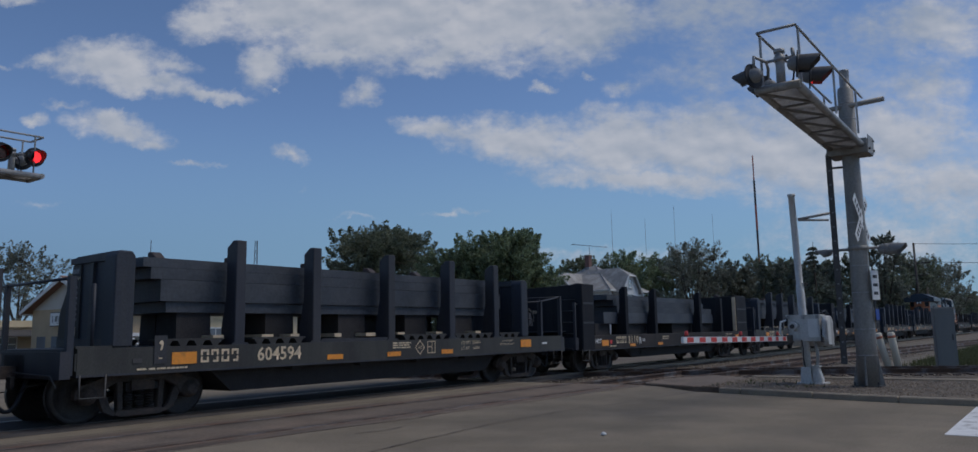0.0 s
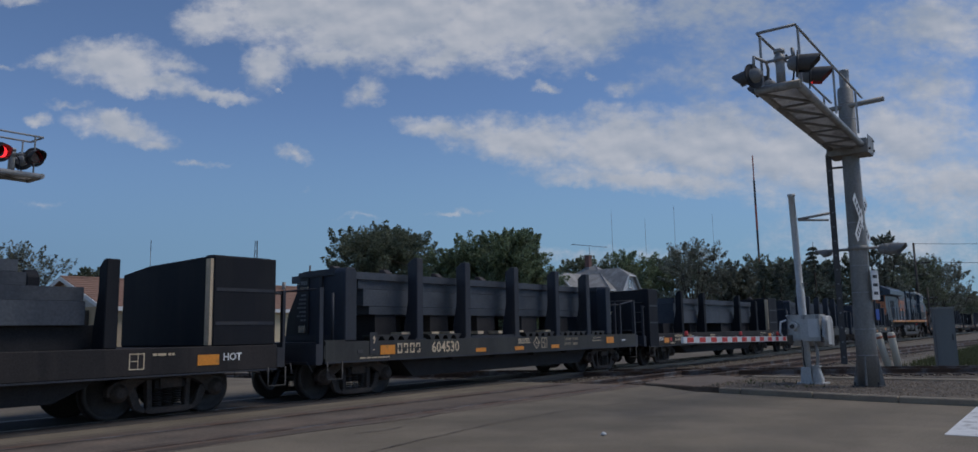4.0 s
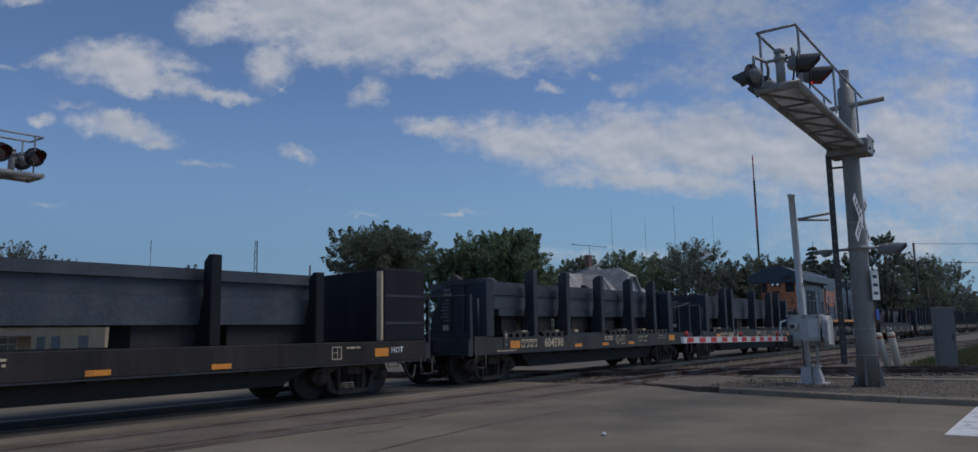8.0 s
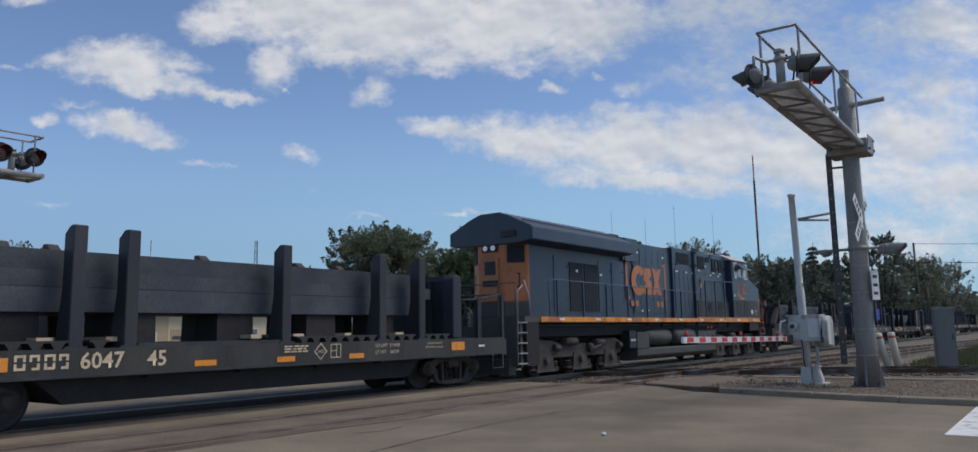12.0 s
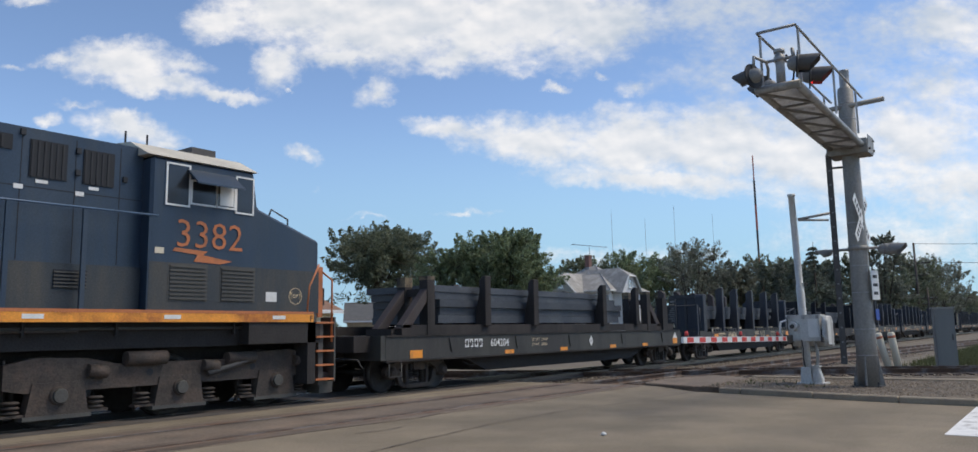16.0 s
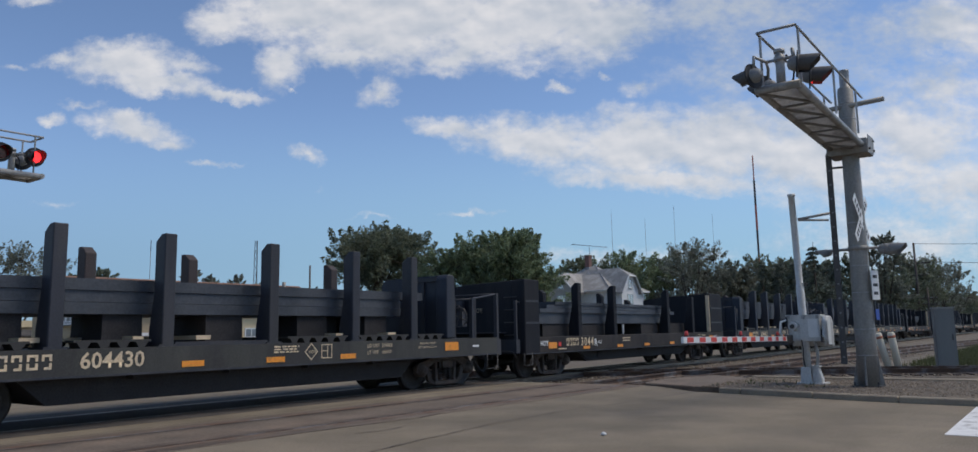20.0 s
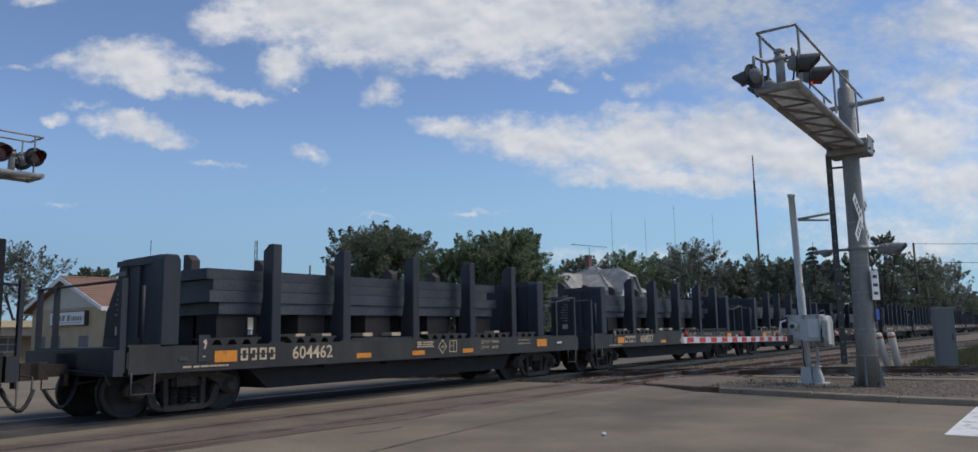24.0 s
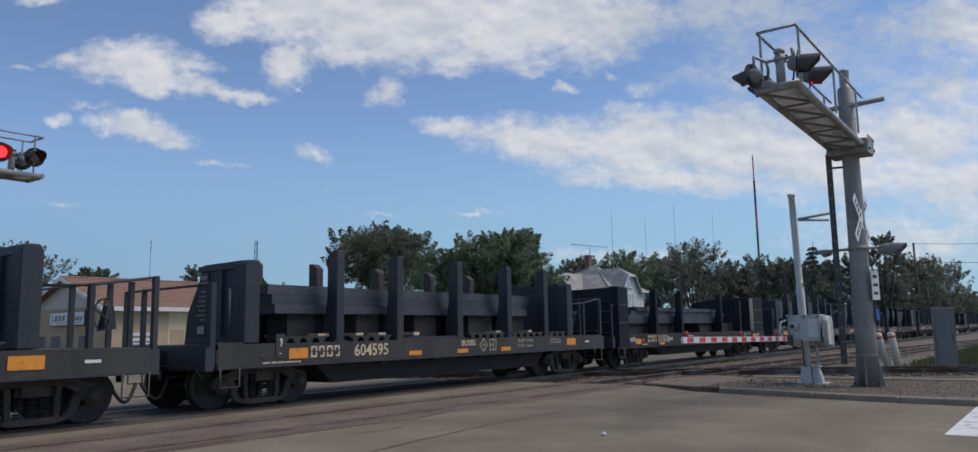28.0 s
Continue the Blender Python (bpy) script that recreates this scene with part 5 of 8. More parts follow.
# ---- trees ----
def leaf_mesh(name, clumps, per, size, material, seed, droop=0.0):
    """Leaves of a crown: small bent quads along sprays; a clump is (x, y, z, radius) or that and the way its spray points."""
    r = np.random.RandomState(seed)
    cen = np.array([c[:3] for c in clumps])
    rad = np.array([c[3] for c in clumps])
    axis = np.array([c[4:7] if len(c) > 4 else (0, 0, 1) for c in clumps], float)
    long = np.array([1.5 if len(c) > 4 else 0.85 for c in clumps])
    n = per * len(clumps)
    idx = r.randint(0, len(clumps), n)
    ax = axis[idx]
    d = r.normal(size=(n, 3))
    d -= ax * (d * ax).sum(1)[:, None]
    d /= np.linalg.norm(d, axis=1)[:, None]
    u = r.uniform(-1, 1, n)
    girth = np.sqrt(1 - u * u) * (1 - 0.35 * (u + 1) / 2 * (long[idx] > 1)) * r.uniform(0.25, 1.05, n) ** 0.6
    p = cen[idx] + ax * (u * long[idx] * rad[idx])[:, None] + d * (girth * rad[idx] * 0.9)[:, None]
    nrm = d + r.normal(scale=0.6, size=(n, 3)) + np.array([0, 0, 0.5])
    nrm /= np.linalg.norm(nrm, axis=1)[:, None]
    t = np.cross(nrm, np.cross(ax + d * 0.8 + r.normal(scale=0.55, size=(n, 3)), nrm))
    t /= np.linalg.norm(t, axis=1)[:, None]
    b = np.cross(nrm, t)
    s = size * r.uniform(0.55, 1.3, n)[:, None]
    quad = np.stack([p - t * s, p - b * s * 0.5 - nrm * s * droop, p + t * s * 1.1, p + b * s * 0.5 - nrm * s * droop], 1).reshape(-1, 3)
    me = bpy.data.meshes.new(name)
    me.from_pydata(quad.tolist(), [], np.arange(4 * n).reshape(-1, 4).tolist())
    me.materials.append(material)
    return me


def tree(x, y, height, width, material, label, seed, clumps=34, per=230, leaf=0.17, base=0.28, flat=1.0, name="tree", lean=0.0, sparse=0.0, group="trees beyond the tracks"):
    """A broadleaf tree: a forked trunk, limbs that each carry a lobe of the crown, and sprays of leaves on every lobe."""
    r = random.Random(seed)
    t = thing(name, label, "tree", group, m=pose(x, y, -0.2))
    th = height * base
    tr = max(0.12, height * 0.022)
    part("trunk", tube(B(), (0, 0, -0.2), (lean * 0.3, 0, th), tr, tr * 0.75, n=9), M["bark"], t)
    lobes, cl = [], []
    nl = max(7, clumps // 4)
    bm = B()
    for i in range(nl):
        a = 2.4 * i + r.uniform(-0.5, 0.5)
        f = ((i + 0.5) / nl) ** 0.85
        lr = width * r.uniform(0.18, 0.27) * (1.0 if f < 0.8 else 0.8)
        wide = (width / 2 - lr * 0.8) * (math.sin(math.pi * (0.2 + 0.72 * f)) ** 0.6) * flat
        q = r.uniform(0.55, 1.0)
        z = min(th * (0.75 if base > 0.16 else 0.2) + lr * 0.6 + (height - th * 0.75) * 0.86 * f, height - lr * 0.95)
        c = Vector((lean * f + wide * q * math.cos(a), wide * q * math.sin(a), z))
        lobes.append((c, lr))
        fork = Vector((lean * 0.25, 0, th * r.uniform(0.75, 1.0)))
        mid = fork.lerp(c, 0.5) + Vector((0, 0, -0.05 * height * (1 - f)))
        tube(bm, fork, mid, tr * 0.5, tr * 0.32, n=6), tube(bm, mid, c, tr * 0.32, tr * 0.15, n=5)
    k = int(clumps * (4.4 if sparse else 5.6)) // nl + 1
    for i, (c, lr) in enumerate(lobes):
        for j in range(k):
            d = Vector((r.gauss(0, 1), r.gauss(0, 1), r.gauss(0.25, 0.9))).normalized()
            rad = width * r.uniform(0.028, 0.07)
            at = c + d * lr * r.uniform(0.45, 1.05) * (1.25 if r.random() < 0.12 else 1.0)
            if at.z + rad > height:
                at.z = height - rad * r.uniform(1.0, 2.0)
            way = (d * 0.8 + Vector((at.x, at.y, 0)).normalized() * 0.35 + Vector((r.gauss(0, 0.25), r.gauss(0, 0.25), 0.55))).normalized()
            cl.append((*at, rad, *way))
            if j % (2 if sparse else 4) == 0:
                tube(bm, c, at, tr * 0.13, tr * 0.04, n=4)
    tagged(part("branchwork", bm, M["bark"], t), kind="stuff")
    part("crown", leaf_mesh("crown", cl, max(20, int(per * 0.36 * (0.7 if sparse else 1.0))), leaf * 0.74, material, seed, 0.25), None, t)
    return t


def spruce(x, y, height, width, label, seed, per=190, name="spruce"):
    """A conifer: drooping boughs in ragged whorls, thinning to the top."""
    r = random.Random(seed)
    t = thing(name, label, "tree", "trees beyond the tracks", m=pose(x, y, -0.2))
    part("trunk", tube(B(), (0, 0, -0.2), (0, 0, height), height * 0.02, 0.02, n=7), M["bark"], t)
    cl = []
    bm = B()
    n = int(height * 2.4)
    for i in range(n):
        f = i / n
        z = height * (0.08 + 0.9 * f)
        reach = width / 2 * (1 - f) ** 0.9 + 0.1
        for j in range(max(4, int(10 * (1 - f)))):
            a = r.uniform(0, 6.28)
            q = reach * r.uniform(0.55, 1.1)
            cl.append((q * math.cos(a) * 0.62, q * math.sin(a) * 0.62, z - q * 0.12, max(0.2, q * 0.27), math.cos(a) * 0.96, math.sin(a) * 0.96, -0.28))
            if j % 2 == 0:
                tube(bm, (0, 0, z), (q * math.cos(a), q * math.sin(a), z - q * 0.25), 0.035, 0.012, n=4)
    tagged(part("branchwork", bm, M["bark"], t), kind="stuff")
    part("crown", leaf_mesh("crown", cl, max(30, per * 55 // len(cl)), 0.105, M["needle"], seed, 0.5), None, t)
    return t


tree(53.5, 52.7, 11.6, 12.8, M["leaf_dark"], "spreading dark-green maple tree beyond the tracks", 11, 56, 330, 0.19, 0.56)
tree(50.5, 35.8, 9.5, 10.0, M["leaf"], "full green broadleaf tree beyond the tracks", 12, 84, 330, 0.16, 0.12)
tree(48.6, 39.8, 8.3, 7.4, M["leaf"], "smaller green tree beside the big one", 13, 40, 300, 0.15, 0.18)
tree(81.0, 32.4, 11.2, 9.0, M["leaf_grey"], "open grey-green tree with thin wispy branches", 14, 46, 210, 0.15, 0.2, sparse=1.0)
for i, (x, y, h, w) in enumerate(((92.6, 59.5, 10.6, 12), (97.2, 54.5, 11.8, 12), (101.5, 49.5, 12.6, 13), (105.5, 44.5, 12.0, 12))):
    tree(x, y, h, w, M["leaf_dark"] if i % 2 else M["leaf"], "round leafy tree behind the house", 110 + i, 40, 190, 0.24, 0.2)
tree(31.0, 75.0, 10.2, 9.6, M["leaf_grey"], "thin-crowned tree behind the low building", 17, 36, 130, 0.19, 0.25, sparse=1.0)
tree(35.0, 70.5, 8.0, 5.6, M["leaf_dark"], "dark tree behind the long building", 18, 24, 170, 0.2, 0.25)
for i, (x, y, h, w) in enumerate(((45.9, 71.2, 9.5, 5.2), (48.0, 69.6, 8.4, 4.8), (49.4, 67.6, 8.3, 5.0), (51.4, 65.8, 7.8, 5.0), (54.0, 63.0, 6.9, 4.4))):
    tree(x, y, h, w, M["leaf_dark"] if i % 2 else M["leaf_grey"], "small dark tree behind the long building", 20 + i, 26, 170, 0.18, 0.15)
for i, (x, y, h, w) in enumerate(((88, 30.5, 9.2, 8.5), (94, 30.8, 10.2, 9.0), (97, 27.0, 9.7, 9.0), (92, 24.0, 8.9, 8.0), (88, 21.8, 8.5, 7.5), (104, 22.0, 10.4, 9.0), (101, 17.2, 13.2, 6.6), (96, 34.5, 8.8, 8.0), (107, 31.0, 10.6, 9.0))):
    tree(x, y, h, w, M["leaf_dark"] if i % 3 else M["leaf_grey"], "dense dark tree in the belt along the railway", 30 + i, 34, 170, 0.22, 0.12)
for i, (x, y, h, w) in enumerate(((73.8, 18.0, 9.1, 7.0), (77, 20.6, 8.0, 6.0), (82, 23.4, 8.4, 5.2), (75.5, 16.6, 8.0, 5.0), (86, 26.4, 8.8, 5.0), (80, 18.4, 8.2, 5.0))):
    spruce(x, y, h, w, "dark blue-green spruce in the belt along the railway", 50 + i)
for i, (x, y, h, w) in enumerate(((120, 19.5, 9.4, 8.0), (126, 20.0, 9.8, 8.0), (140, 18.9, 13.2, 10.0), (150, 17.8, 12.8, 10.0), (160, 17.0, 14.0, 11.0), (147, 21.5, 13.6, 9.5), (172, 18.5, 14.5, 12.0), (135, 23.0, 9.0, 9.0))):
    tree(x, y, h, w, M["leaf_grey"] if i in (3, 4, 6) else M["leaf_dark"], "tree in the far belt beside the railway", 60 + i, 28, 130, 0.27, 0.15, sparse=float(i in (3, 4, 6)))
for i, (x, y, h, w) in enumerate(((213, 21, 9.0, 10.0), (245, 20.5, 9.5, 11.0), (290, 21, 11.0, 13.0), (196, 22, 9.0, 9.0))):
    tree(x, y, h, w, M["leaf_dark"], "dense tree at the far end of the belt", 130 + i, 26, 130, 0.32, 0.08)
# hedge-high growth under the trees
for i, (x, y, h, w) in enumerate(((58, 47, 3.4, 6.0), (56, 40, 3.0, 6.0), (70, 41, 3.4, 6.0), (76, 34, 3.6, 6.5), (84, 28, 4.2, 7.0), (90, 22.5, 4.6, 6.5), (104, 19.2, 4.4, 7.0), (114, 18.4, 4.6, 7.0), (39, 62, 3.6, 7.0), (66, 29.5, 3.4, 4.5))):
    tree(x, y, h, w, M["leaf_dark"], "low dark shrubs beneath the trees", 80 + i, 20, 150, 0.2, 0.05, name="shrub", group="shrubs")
# far woods all round
r0 = random.Random(9)
cl = []
for i in range(420):
    a = 2 * math.pi * i / 420 + r0.uniform(-0.01, 0.01)
    d = r0.uniform(330, 420)
    for k in range(2):
        rad = r0.uniform(3.0, 5.5)
        cl.append((d * math.cos(a), d * math.sin(a), r0.uniform(1.0, 4.5), rad))
tagged(new("far_woods", leaf_mesh("far_woods", cl, 40, 1.1, M["leaf_dark"], 4)), "belt of far dark woods on the horizon", "woods", kind="stuff")


# ---- the train ----
# Every vehicle is built from its front coupler (x 0) backwards along +X, with z 0 at the rail's top; y -1.52 is the side towards the road.
SIDE = 1.52


def wheelset(parent, x, r=0.457, name="wheelset"):
    bm = B()
    for s in (-1, 1):
        prof = [(0.10, 0.66), (0.16, 0.67), (r * 0.78, 0.66), (r * 0.82, 0.655), (r, 0.655), (r, 0.78), (r * 0.86, 0.79), (r * 0.8, 0.755), (0.2, 0.745), (0.12, 0.79), (0.09, 0.8)]
        turned(bm, [(a, s * b) for a, b in prof] if s > 0 else [(a, -b) for a, b in prof][::-1], 28, "y")
        turned(bm, [(r * 0.9, s * 0.64), (r + 0.025, s * 0.645), (r + 0.025, s * 0.66), (r * 0.9, s * 0.665)] if s > 0 else [(r * 0.9, -0.665), (r + 0.025, -0.66), (r + 0.025, -0.645), (r * 0.9, -0.64)], 28, "y")
        for i in range(3):
            a = 2.1 * i
            box(bm, 0.14 * math.cos(a) - 0.02, 0.14 * math.cos(a) + 0.02, s * 0.8 - 0.02, s * 0.8 + 0.02, 0.14 * math.sin(a) - 0.02, 0.14 * math.sin(a) + 0.02)
    tube(bm, (0, -1.05, 0), (0, 1.05, 0), 0.08, n=10)
    return part(name, bm, M["wheel"], parent, "dark steel wheels on an axle", m=pose(x, 0, r))


def freight_truck(car, x, gap=0.89):
    """A two-axle truck: cast side frames with springs, bolster, wheelsets, brake beams."""
    bo = B()
    box(bo, -0.2, 0.2, -1.12, 1.12, 0.5, 0.66)
    box(bo, -0.35, 0.35, -0.4, 0.4, 0.64, 0.8)
    t = part("truck", bo, M["truck"], car, "grimy cast-steel freight truck", m=pose(x, 0, 0))
    for s in (-1, 1):
        bm = B()
        y0, y1 = sorted((s * 0.93, s * 1.07))
        upper = [(-gap - 0.2, 0.4), (-gap - 0.2, 0.54), (-gap - 0.1, 0.63), (-gap + 0.1, 0.68), (-0.6, 0.76), (-0.3, 0.82), (0.3, 0.82), (0.6, 0.76), (gap - 0.1, 0.68), (gap + 0.1, 0.63), (gap + 0.2, 0.54), (gap + 0.2, 0.4), (gap - 0.18, 0.4), (gap - 0.25, 0.52), (0.42, 0.64), (-0.42, 0.64), (-gap + 0.25, 0.52), (-gap + 0.18, 0.4)]
        prism(bm, upper, y0, y1)
        for k in (-1, 1):
            prism(bm, [(k * (gap - 0.12), 0.54), (k * (gap - 0.3), 0.5), (k * 0.5, 0.24), (k * 0.36, 0.12), (k * 0.46, 0.1), (k * 0.62, 0.18)], y0 + 0.02, y1 - 0.02)
            prism(bm, [(k * 0.3, 0.18), (k * 0.39, 0.18), (k * 0.42, 0.7), (k * 0.32, 0.7)], y0 + 0.01, y1 - 0.01)
        prism(bm, [(-0.44, 0.12), (-0.34, 0.08), (0.34, 0.08), (0.44, 0.12), (0.4, 0.19), (-0.4, 0.19)], y0, y1)
        part("side_frame", bm, M["truck"], t, bevel=0.012)
        part("friction_pocket", box(B(), -0.28, 0.28, *sorted((s * 1.085, s * 1.07)), 0.5, 0.62), M["under"], t, bevel=0.01)
        for k in (-1, 1):
            part("bearing_cap", turned(B(), [(0.15, s * 0.9), (0.15, s * 1.09), (0.11, s * 1.1), (0.11, s * 1.15), (0.05, s * 1.16)] if s > 0 else [(0.05, -1.16), (0.11, -1.15), (0.11, -1.1), (0.15, -1.09), (0.15, -0.9)], 14, "y", (k * gap, 0, 0.457)), M["truck"], t)
    for s in (-1, 1):
        sp = B()
        for i in range(3):
            cx = -0.19 + i * 0.19
            for j in range(7):
                turned(sp, [(0.06, 0.205 + j * 0.042), (0.075, 0.215 + j * 0.042), (0.06, 0.228 + j * 0.042)], 9, "z", (cx, s * 1.0, 0))
        tagged(part("spring_nest", sp, M["wheel"], t), kind="stuff")
    part("brake_beam", box(B(), -0.4, 0.4, -0.75, 0.75, 0.33, 0.4), M["under"], t)
    sets = [wheelset(t, k * gap) for k in (-1, 1)]
    return t


def coupler(car, x, face):
    bm = B()
    box(bm, min(x, x + face * 0.6), max(x, x + face * 0.6), -0.09, 0.09, 0.74, 0.94)
    box(bm, x - 0.14, x + 0.14, -0.15, 0.13, 0.7, 0.98)
    box(bm, x - 0.1, x + 0.02, 0.1, 0.2, 0.72, 0.96)
    part("coupler", bm, M["truck"], car, bevel=0.02)
    pts = [(x + face * (0.55 - 0.55 * i / 8), -0.32 - 0.1 * math.sin(math.pi * i / 8), 0.72 - 0.46 * math.sin(math.pi * i / 9)) for i in range(9)]
    part("air_hose", pipe(B(), pts, 0.034, 6), M["black"], car)
    part("hose_bracket", box(B(), x + face * 0.3 - 0.03, x + face * 0.3 + 0.03, -0.42, -0.26, 0.6, 0.78), M["under"], car)
    part("trainline_pipe", pipe(B(), [(x + face * 0.9, -0.5, 0.68), (x + face * 0.5, -0.4, 0.62), (x + face * 0.42, -0.36, 0.5)], 0.022, 5), M["under"], car)
    part("uncoupling_lever", pipe(B(), [(x + face * 0.5, -1.4, 0.62), (x + face * 0.45, -1.3, 0.8), (x + face * 0.4, -0.2, 0.84)], 0.014, 5), M["dark_steel"], car)


def stake(car, x, s, base, top, w=0.22, d0=0.42, d1=0.3, material="car_black"):
    """A heavy tapered stake; s is the side. Its inner top corner is cut."""
    y = s * (SIDE - 0.02)
    q = [(y, base), (y, top), (y - s * d1 * 0.45, top), (y - s * d1, top - 0.12), (y - s * d1, base + 0.9), (y - s * d0, base + 0.3), (y - s * d0, base)]
    return part("stake", prism(B(), q, x - w / 2, x + w / 2, "x"), M[material], car, bevel=0.015)


def reflector(car, x, z, w=0.42, h=0.1, y=-SIDE):
    part("reflector", box(B(), x, x + w, y - 0.012, y - 0.006, z, z + h), M["reflector"], car, "orange reflective strip")


def words(car, body, x, z, h, material="stencil", y=-SIDE, bold=0.0):
    part("lettering", lettering(body, h, M[material], bold), None, car, m=pose(x, y - 0.009, z))


def mark_blocks(car, x, z, h, n, step, material="stencil", y=-SIDE):
    """Owner's initials, as plain stencilled frames of the same stroke."""
    for i in range(n):
        a = x + i * step
        bm = B()
        w = step * (0.76, 0.7, 0.76, 0.7)[i % 4]
        t = h * 0.17
        for q in ((a, a + t, z, z + h * 0.44), (a + w - t, a + w, z + h * 0.56, z + h), (a, a + t, z + h * 0.56, z + h), (a + w - t, a + w, z, z + h * 0.44), (a + t, a + w - t, z, z + t), (a + t, a + w - t, z + h - t, z + h))[(i % 2):]:
            box(bm, q[0], q[1], y - 0.009, y - 0.006, q[2], q[3])
        part("initial_frame", bm, M[material], car)


def frame_square(car, x, z, s, y=-SIDE):
    bm = B()
    t = 0.018
    for a in ((x, x + s, z, z + t), (x, x + s, z + s - t, z + s), (x, x + t, z + t, z + s - t), (x + s - t, x + s, z + t, z + s - t), (x + s * 0.55, x + s * 0.6, z + t, z + s - t), (x + t, x + s * 0.54, z + s * 0.5, z + s * 0.55)):
        box(bm, a[0], a[1], y - 0.009, y - 0.006, a[2], a[3])
    part("stencil_panel", bm, M["stencil"], car)


def diamond(car, x, z, s, filled=False, y=-SIDE):
    bm = B()
    if filled:
        prism(bm, [(x - s * 0.75, z), (x, z + s), (x + s * 0.75, z), (x, z - s)], y - 0.008, y - 0.006)
    else:
        for a, b in (((-1, 0), (0, 1)), ((0, 1), (1, 0)), ((1, 0), (0, -1)), ((0, -1), (-1, 0))):
            p0, p1 = Vector((x + a[0] * s, z + a[1] * s)), Vector((x + b[0] * s, z + b[1] * s))
            k = 0.84
            prism(bm, [tuple(p0), tuple(p1), (x + b[0] * s * k, z + b[1] * s * k), (x + a[0] * s * k, z + a[1] * s * k)], y - 0.008, y - 0.006)
    part("diamond_mark", bm, M["white_paint"] if filled else M["stencil"], car)
    words(car, "HOT", x - s * 0.42, z - s * 0.2, s * 0.4, "black" if filled else "stencil", y - 0.002)


